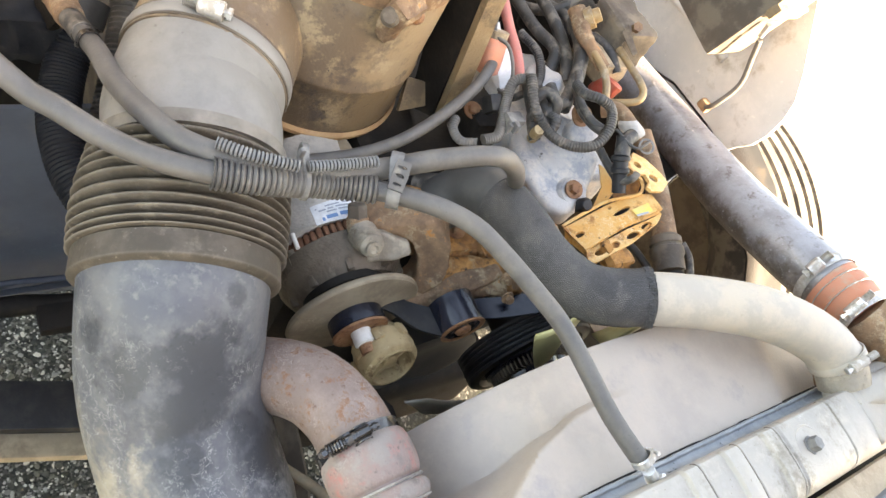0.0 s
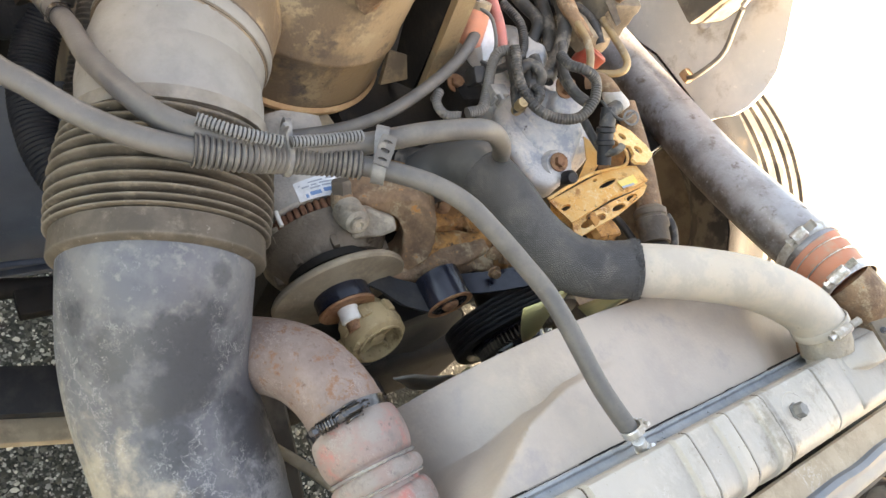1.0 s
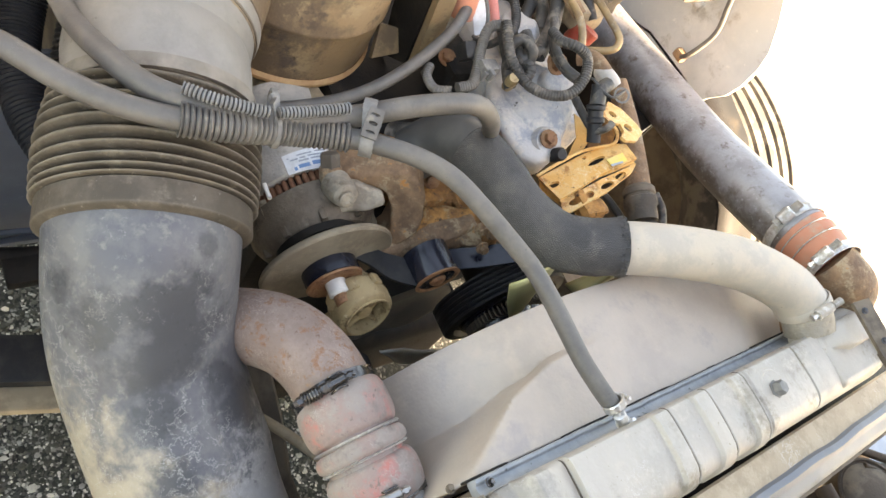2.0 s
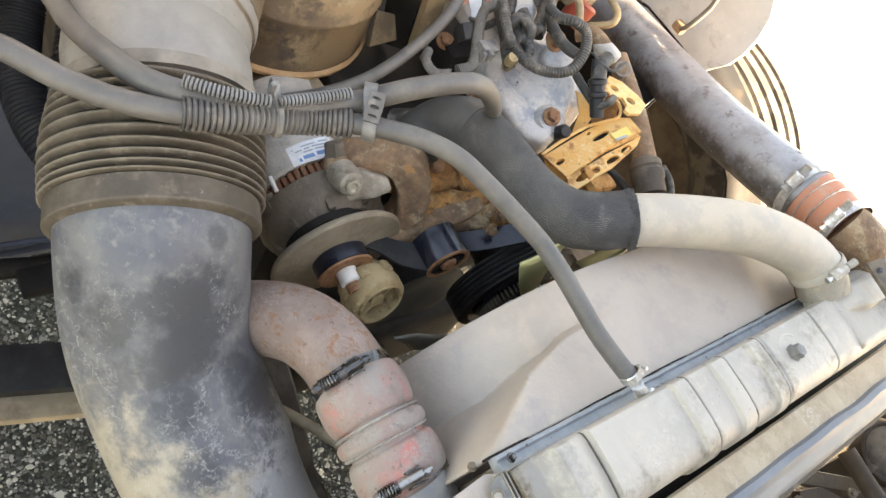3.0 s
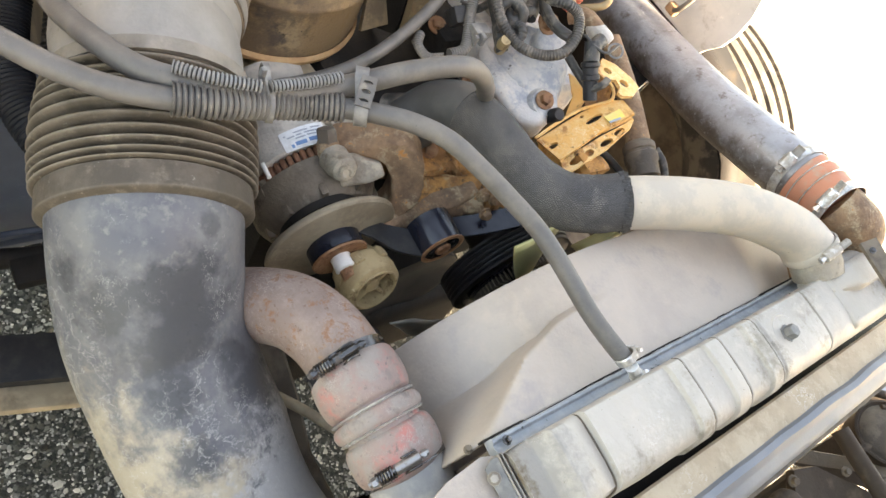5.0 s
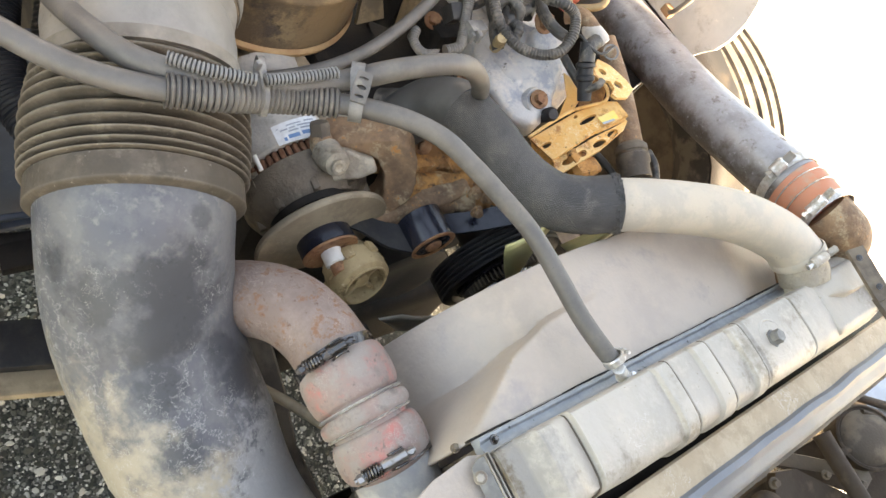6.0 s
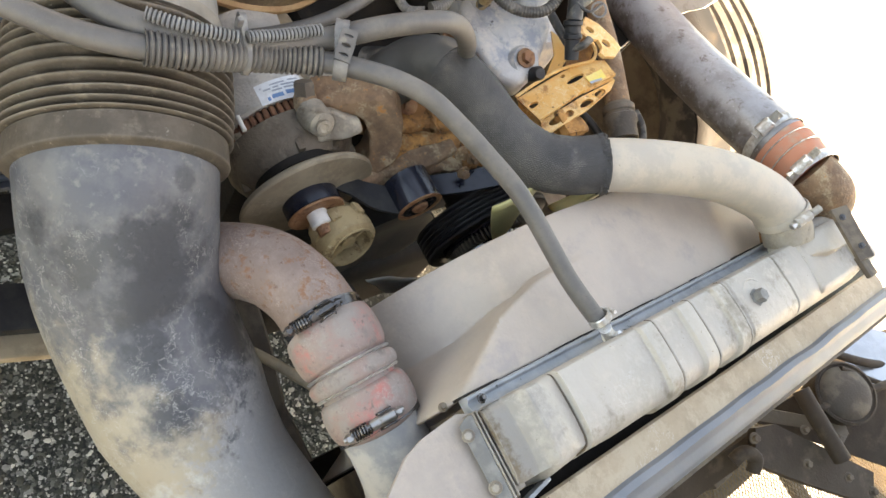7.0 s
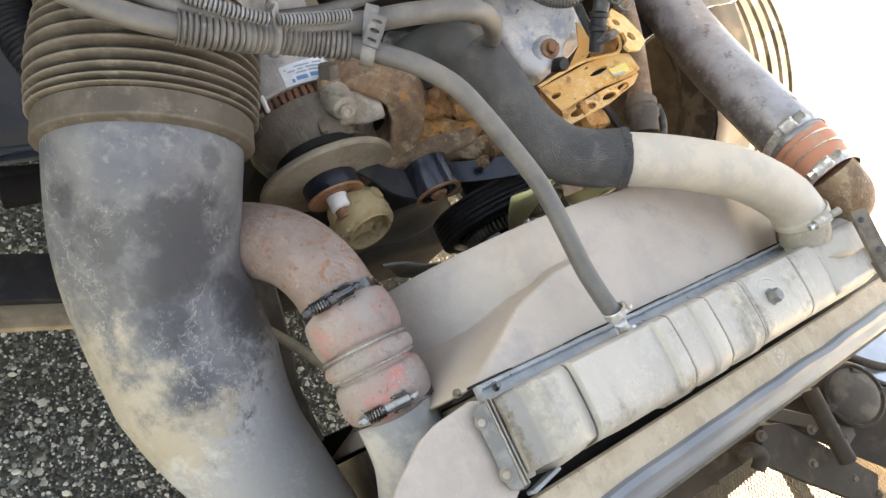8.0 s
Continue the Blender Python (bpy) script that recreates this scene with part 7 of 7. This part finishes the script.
# ---- wiring on the engine ----
HARNESS = (
    ("wiring_loom", "black corrugated wiring loom looping over the valve cover", "loom", m_black_loom, 0.0095,
     ((-0.581, 0.788, 1.397), (-0.534, 0.780, 1.379), (-0.505, 0.794, 1.363), (-0.477, 0.803, 1.365), (-0.455, 0.825, 1.373), (-0.446, 0.849, 1.388), (-0.461, 0.874, 1.407), (-0.488, 0.887, 1.420), (-0.501, 0.863, 1.430), (-0.523, 0.852, 1.419), (-0.551, 0.858, 1.411)), 0.0045),
    ("wiring_loom", "black cable bent over the valve cover", "loom", m_black_loom, 0.009,
     ((-0.583, 0.889, 1.406), (-0.539, 0.874, 1.390), (-0.499, 0.873, 1.387), (-0.474, 0.886, 1.388)), 0.0),
    ("wiring_loom", "grey corrugated loom rising to a connector", "loom", m_loom, 0.0078,
     ((-0.515, 0.698, 1.326), (-0.516, 0.723, 1.332), (-0.538, 0.741, 1.341), (-0.570, 0.759, 1.354), (-0.590, 0.774, 1.374), (-0.584, 0.795, 1.389)), 0.004),
    ("wiring_loom", "grey corrugated loom hooked beside the head", "loom", m_loom, 0.0065,
     ((-0.576, 0.688, 1.289), (-0.571, 0.683, 1.310), (-0.554, 0.671, 1.307), (-0.528, 0.671, 1.310), (-0.515, 0.690, 1.320)), 0.004),
    ("rubber_hose", "grey rubber hose passing under the canister", "hose", m_hose, 0.0095,
     ((-0.567, 0.446, 1.232), (-0.560, 0.501, 1.246), (-0.559, 0.553, 1.260), (-0.565, 0.607, 1.281), (-0.582, 0.665, 1.309), (-0.607, 0.722, 1.341), (-0.642, 0.766, 1.354), (-0.690, 0.810, 1.346)), 0.0),
    ("red_cable", "dusty red battery cable", "cable", m_red_wire, 0.009,
     ((-0.766, 0.831, 1.403), (-0.707, 0.826, 1.382), (-0.656, 0.824, 1.367), (-0.615, 0.822, 1.344)), 0.0),
    ("thin_wire", "thin grey wire loop beside the red connector", "wire", m_hose, 0.003,
     ((-0.713, 0.788, 1.410), (-0.677, 0.773, 1.392), (-0.651, 0.787, 1.390), (-0.614, 0.787, 1.371), (-0.598, 0.781, 1.343), (-0.612, 0.778, 1.334)), 0.0),
    ("rubber_hose", "black rubber hose behind the valve cover", "hose", m_black_loom, 0.014,
     ((-0.822, 0.915, 1.362), (-0.736, 0.918, 1.361), (-0.677, 0.926, 1.365), (-0.643, 0.905, 1.344)), 0.0),
    ("rubber_hose", "black rubber hose behind the valve cover", "hose", m_black_loom, 0.014,
     ((-0.803, 0.952, 1.383), (-0.730, 0.947, 1.382), (-0.660, 0.940, 1.368), (-0.604, 0.911, 1.356)), 0.0),
    ("rubber_hose", "thick black fuel hose bending past the injectors", "hose", m_black_loom, 0.016,
     ((-0.702, 0.953, 1.414), (-0.641, 0.940, 1.400), (-0.594, 0.913, 1.380), (-0.551, 0.872, 1.352)), 0.0),
    ("rubber_hose", "black hose stub on the valve cover", "hose", m_black_loom, 0.012,
     ((-0.599, 0.816, 1.373), (-0.562, 0.808, 1.361), (-0.532, 0.795, 1.348), (-0.504, 0.794, 1.333)), 0.0),
    ("rubber_hose", "black hose stub on the valve cover", "hose", m_black_loom, 0.011,
     ((-0.577, 0.829, 1.371), (-0.545, 0.833, 1.372), (-0.533, 0.840, 1.386), (-0.564, 0.845, 1.364)), 0.0),
    ("wiring_loom", "black loom coiled by the injector", "loom", m_black_loom, 0.010,
     ((-0.531, 0.805, 1.355), (-0.504, 0.809, 1.359), (-0.512, 0.817, 1.370), (-0.533, 0.817, 1.366)), 0.0045),
    ("wiring_loom", "black loom passing the fuel line", "loom", m_black_loom, 0.0085,
     ((-0.576, 0.896, 1.385), (-0.534, 0.880, 1.377), (-0.494, 0.876, 1.381), (-0.471, 0.880, 1.387)), 0.0),
    ("fuel_pipe", "dull brass fuel pipe with a rounded bend", "pipe", m_brass, 0.0065,
     ((-0.676, 0.948, 1.425), (-0.627, 0.939, 1.419), (-0.582, 0.934, 1.419), (-0.551, 0.928, 1.412), (-0.524, 0.922, 1.393)), 0.0),
    ("fuel_pipe", "dull brass fuel pipe bent back like a hook", "pipe", m_brass, 0.0065,
     ((-0.626, 1.009, 1.420), (-0.582, 1.004, 1.421), (-0.546, 1.006, 1.418), (-0.530, 1.007, 1.410), (-0.524, 0.994, 1.397), (-0.548, 0.965, 1.371)), 0.0),
    ("rubber_hose", "black hose lying along the engine head", "hose", m_black_loom, 0.012,
     ((-0.801, 0.995, 1.362), (-0.753, 0.995, 1.378), (-0.704, 0.981, 1.382)), 0.0),
    ("rubber_hose", "black hose lying behind the banjo fitting", "hose", m_black_loom, 0.013,
     ((-0.838, 0.963, 1.326), (-0.793, 0.974, 1.354), (-0.776, 0.997, 1.377), (-0.782, 1.029, 1.408)), 0.0),
    ("wiring_loom", "black loom crossing the injector lines", "loom", m_black_loom, 0.009,
     ((-0.721, 0.875, 1.360), (-0.668, 0.880, 1.364), (-0.620, 0.863, 1.353), (-0.596, 0.827, 1.338)), 0.0045),
    ("wiring_loom", "black loom hanging over the valve cover edge", "loom", m_black_loom, 0.008,
     ((-0.612, 0.787, 1.327), (-0.591, 0.793, 1.336), (-0.589, 0.813, 1.351), (-0.596, 0.841, 1.364)), 0.0),
    ("rubber_hose", "black hose curling round the injector", "hose", m_black_loom, 0.011,
     ((-0.546, 0.799, 1.359), (-0.554, 0.798, 1.376), (-0.554, 0.813, 1.389), (-0.533, 0.823, 1.386), (-0.525, 0.823, 1.368)), 0.0),
    ("wiring_loom", "black loom dropping beside the fuel filter", "loom", m_black_loom, 0.010,
     ((-0.688, 0.973, 1.396), (-0.662, 0.988, 1.408), (-0.626, 0.996, 1.410), (-0.593, 1.000, 1.396)), 0.0),
    ("thin_wire", "thin dark wire over the sensor", "wire", m_black_loom, 0.0025,
     ((-0.462, 0.883, 1.394), (-0.457, 0.887, 1.408), (-0.438, 0.894, 1.406), (-0.418, 0.906, 1.408), (-0.424, 0.933, 1.417)), 0.0),
)
for name, words, kind_of, mat, r, points, wave in HARNESS:
    h = thing(name, points[-1], words, kind_of, group="engine hoses and wires")
    r *= 0.8 if r > 0.0078 and mat == m_black_loom else 1.0
    part("sheath", tube(points, r, 0.0012 if wave else 0.006, 14, shape=ripple(wave, r * 0.16) if wave else None), mat, h)

con = thing("red_connector", (-0.667, 0.778, 1.349), "faded salmon red battery connector with a pale tag", "connector")
part("body", tube([(-0.658, 0.780, 1.332), (-0.668, 0.778, 1.364), (-0.679, 0.784, 1.374)], 0.021, 0.006, 20), m_salmon, con)
part("cap", tube([(-0.681, 0.783, 1.381), (-0.686, 0.784, 1.392)], 0.019, 0.004, 20), m_axle, con)
part("tag", sheet([(-0.669, 0.789, 1.360), (-0.668, 0.808, 1.374), (-0.617, 0.809, 1.342), (-0.619, 0.791, 1.327)], 0.004), m_label, con, "wrinkled white tag")
part("tag", sheet([(-0.703, 0.786, 1.389), (-0.703, 0.794, 1.395), (-0.685, 0.794, 1.386), (-0.687, 0.786, 1.381)], 0.003), m_label, con)
plug = thing("loom_plug", (-0.529, 0.755, 1.349), "grey two-pin wiring plug on the loom", "plug")
part("body", block((-0.532, 0.754, 1.349), (0.022, 0.03, 0.02), 0.003), m_tie, plug)
part("latch", block((-0.516, 0.748, 1.351), (0.012, 0.008, 0.018), 0.002), m_tie, plug)
part("latch", block((-0.519, 0.740, 1.346), (0.008, 0.006, 0.018), 0.002), m_tie, plug)
part("shell", block((-0.579, 0.746, 1.335), (0.028, 0.022, 0.036), 0.006, turn=pose(0, 0, 0, 10, 30, 0)), m_black_rubber, plug)
inj = thing("injector_cap", (-0.515, 0.796, 1.348), "cream injector tip with a black loom", "injector")
part("tip", lathe((-0.506, 0.788, 1.351), (0.3, -0.4, 0.85), [(-0.03, 0.009), (0, 0.010), (0.012, 0.008)], 16), m_cream, inj)
part("stem", tube([(-0.524, 0.795, 1.351), (-0.563, 0.803, 1.359), (-0.602, 0.812, 1.368)], 0.010, 0.006, 14), m_black_loom, inj)
part("stem", tube([(-0.555, 0.816, 1.366), (-0.531, 0.812, 1.367), (-0.545, 0.833, 1.375), (-0.577, 0.840, 1.379)], 0.010, 0.006, 14), m_black_loom, inj)
filt = thing("fuel_filter", (-0.593, 1.001, 1.369), "red plastic fuel filter cup under brass pipes", "filter")
part("cup", lathe((-0.587, 0.986, 1.339), Vector((-0.594, 1.007, 1.388)) - Vector((-0.587, 0.986, 1.339)), [(0, 0.018), (0.008, 0.023), (0.042, 0.025), (0.046, 0.021)], 28), m_red, filt)
part("head", block((-0.641, 1.003, 1.382), (0.09, 0.06, 0.05), 0.01, cuts=3, lump=0.006, lump_scale=30), m_axle, filt, "tan cast head")
fit = thing("pipe_fitting", (-0.682, 0.955, 1.433), "brass banjo fitting on the fuel pipe", "fitting")
part("banjo", lathe((-0.682, 0.946, 1.426), Vector((-0.674, 0.962, 1.449)) - Vector((-0.682, 0.946, 1.426)), [(0, 0.014), (0.008, 0.014), (0.009, 0.019), (0.022, 0.019), (0.023, 0.013), (0.035, 0.012)], 18), m_brass, fit)
part("nut", lathe((-0.685, 0.940, 1.416), Vector((-0.674, 0.962, 1.449)) - Vector((-0.682, 0.946, 1.426)), [(0, 0.012), (0.012, 0.012)], 6), m_band, fit)
part("clip", sheet([(-0.636, 1.000, 1.447), (-0.644, 1.010, 1.459), (-0.597, 1.017, 1.440), (-0.596, 1.010, 1.433)], 0.004), m_dark_brown, fit)
part("nut", lathe((-0.633, 1.019, 1.461), (0.4, -0.4, 0.8), [(0, 0.009), (0.010, 0.009)], 6), m_rust_arm, fit)
part("cast_arm", tube([(-0.702, 0.943, 1.434), (-0.656, 0.935, 1.424), (-0.621, 0.940, 1.417), (-0.589, 0.951, 1.409)], (0.016, 0.011), 0.005, 16, squash=0.8, lump=0.003, lump_scale=60), m_rust_arm, fit, "dusty brown cast arm")
part("back_body", block((-0.789, 1.075, 1.308), (0.14, 0.16, 0.10), 0.02, cuts=3, lump=0.012, lump_scale=18), m_dark, fit)
part("dark_body", block((-0.672, 1.042, 1.416), (0.1, 0.08, 0.08), 0.012, cuts=3, lump=0.008, lump_scale=25), m_dark_brown, fit)

# ---- raised hood: grille below, fibreglass shell in front ----
hood = thing("raised_hood", (0.6, 0.75, 0.7), "tilted brown fibreglass truck hood with a bronze mesh grille", "hood")
# Shell is out of view; its height and reach are set to shade the bay.
bm = bmesh.new()
rows = []
for i in range(24):
    y = -0.40 + 2.30 * i / 23
    e = abs((y - 0.75) / 1.15)
    rows.append([bm.verts.new((1.12 + 0.22 * math.sin(math.pi * k / 15) - 0.30 * e ** 5 - 0.10 * k / 15, y, 0.25 + 2.25 * k / 15)) for k in range(16)])
for a, b in zip(rows, rows[1:]):
    for k in range(15):
        bm.faces.new((a[k], a[k + 1], b[k + 1], b[k]))
ob = part("shell", bm, m_hood, hood)
sol = ob.modifiers.new("thick", "SOLIDIFY")
sol.thickness = 0.012


def opening_panel(x0, x1, y0, y1, z, holes, thick):
    """A flat panel with rectangular openings."""
    bm = bmesh.new()
    xs = sorted({x0, x1, *[h[0] for h in holes], *[h[1] for h in holes]})
    ys = sorted({y0, y1, *[h[2] for h in holes], *[h[3] for h in holes]})
    for a, b in zip(xs, xs[1:]):
        for c, d in zip(ys, ys[1:]):
            if not any(h[0] <= a and b <= h[1] and h[2] <= c and d <= h[3] for h in holes):
                block(((a + b) / 2, (c + d) / 2, z), (b - a, d - c, thick), 0.0, bm=bm)
    bmesh.ops.remove_doubles(bm, verts=bm.verts, dist=1e-5)
    return bm


GZ = 0.80
openings = [(0.44 + 0.26 * i, 0.66 + 0.26 * i, 0.22 + 0.26 * j, 0.44 + 0.26 * j) for i in range(2) for j in range(6)]
part("grille_panel", opening_panel(0.36, 1.12, -0.1, 1.85, GZ, openings, 0.02), m_hood, hood)
net = bmesh.new()
for k in range(-60, 150):
    for s in (-1, 1):
        c = Vector((0.68, 1.15 + (k - 45) * 0.012 * 1.0, GZ + 0.018))
        block(c, (0.0016, 0.90, 0.0016), 0.0, turn=Matrix.Rotation(s * radians(55), 4, "Z"), bm=net)
part("mesh", net, m_mesh, hood, "bronze diamond mesh")
part("hinge_arm", sheet([(0.289, 1.145, 1.074), (0.304, 1.193, 1.080), (0.499, 1.367, 1.132), (0.548, 1.329, 1.116), (0.417, 1.185, 1.082), (0.341, 1.110, 1.059)], 0.02), m_hood_dark, hood, "dark hinge arm")
part("pivot", tube([(0.315, 1.071, 1.050), (0.311, 1.091, 1.066), (0.332, 1.113, 1.064), (0.352, 1.101, 1.050)], 0.013, 0.006, 14), m_hood_dark, hood)
bolt(hood, (0.299, 1.120, 1.078), (0.2, -0.3, 0.9), 0.007, 0.010, m_dark_brown)
bolt(hood, (0.385, 1.182, 1.101), (0.2, -0.3, 0.9), 0.006, 0.008, m_dark_brown)
bolt(hood, (0.491, 1.280, 1.120), (0.2, -0.3, 0.9), 0.006, 0.008, m_dark_brown)
part("strut", tube([(0.279, 1.285, 1.104), (0.337, 1.276, 1.107), (0.423, 1.277, 1.104)], 0.017, 0.01, 16), m_hood_dark, hood)
part("lamp_bucket", lathe((0.333, 1.389, 1.116), (-0.1, -0.35, 0.9), [(-0.07, 0.03), (-0.05, 0.058), (-0.004, 0.060), (-0.002, 0.0645), (0.004, 0.0645), (0.006, 0.060), (0.002, 0.057)], 36), m_hood_dark, hood)
part("lamp_cover", lathe((0.333, 1.389, 1.116), (-0.1, -0.35, 0.9), [(-0.004, 0.0575), (0.006, 0.052), (0.013, 0.040), (0.017, 0.022), (0.018, 0.004)], 36), m_dark_brown, hood, "dusty brown lamp cover")
part("lamp_reflector", lathe((0.314, 1.539, 1.130), (-0.3, -0.4, 0.8), [(-0.05, 0.02), (-0.01, 0.06), (0, 0.066)], 28), m_bulb, hood, "bright headlamp reflector")
part("brace", tube([(0.329, 1.314, 1.086), (0.346, 1.401, 1.121), (0.367, 1.510, 1.159)], 0.008, 0.01, 12), m_hood_dark, hood)
part("inner_sheet", sheet([(0.308, 1.300, 0.955), (0.306, 1.430, 1.026), (0.429, 1.647, 1.116), (0.580, 1.540, 1.061)], 0.01), m_hood_dark, hood)
part("pale_bracket", sheet([(0.295, 1.222, 1.028), (0.289, 1.250, 1.050), (0.335, 1.311, 1.070), (0.362, 1.303, 1.069)], 0.006), m_hood, hood)
part("lip", sheet([(0.300, 0.798, 0.966), (0.301, 1.173, 1.040), (0.341, 1.130, 0.998), (0.344, 0.884, 0.955)], 0.01), m_hood_dark, hood)
part("bulkhead", sheet([(0.323, 1.512, 0.955), (0.274, 1.620, 1.022), (0.339, 1.898, 1.161), (0.527, 1.765, 1.089)], 0.01), m_hood_dark, hood)
for line, r in (([(0.262, 1.440, 1.112), (0.312, 1.500, 1.126), (0.364, 1.600, 1.132)], 0.009), ([(0.288, 1.405, 1.128), (0.345, 1.472, 1.134), (0.402, 1.560, 1.126)], 0.0055)):
    part("stay", tube(line, r, 0.006, 12), m_hood_dark, hood)
part("gusset", sheet([(0.300, 1.330, 1.062), (0.318, 1.400, 1.085), (0.405, 1.372, 1.086), (0.425, 1.318, 1.070)], 0.006, holes=(((0.360, 1.352, 1.077), 0.014, 0.010),)), m_hood, hood)
for q in ((0.318, 1.345, 1.074), (0.400, 1.340, 1.080), (0.342, 1.246, 1.090), (0.445, 1.245, 1.116)):
    bolt(hood, q, (0.1, -0.3, 0.9), 0.006, 0.008, m_dark_brown)
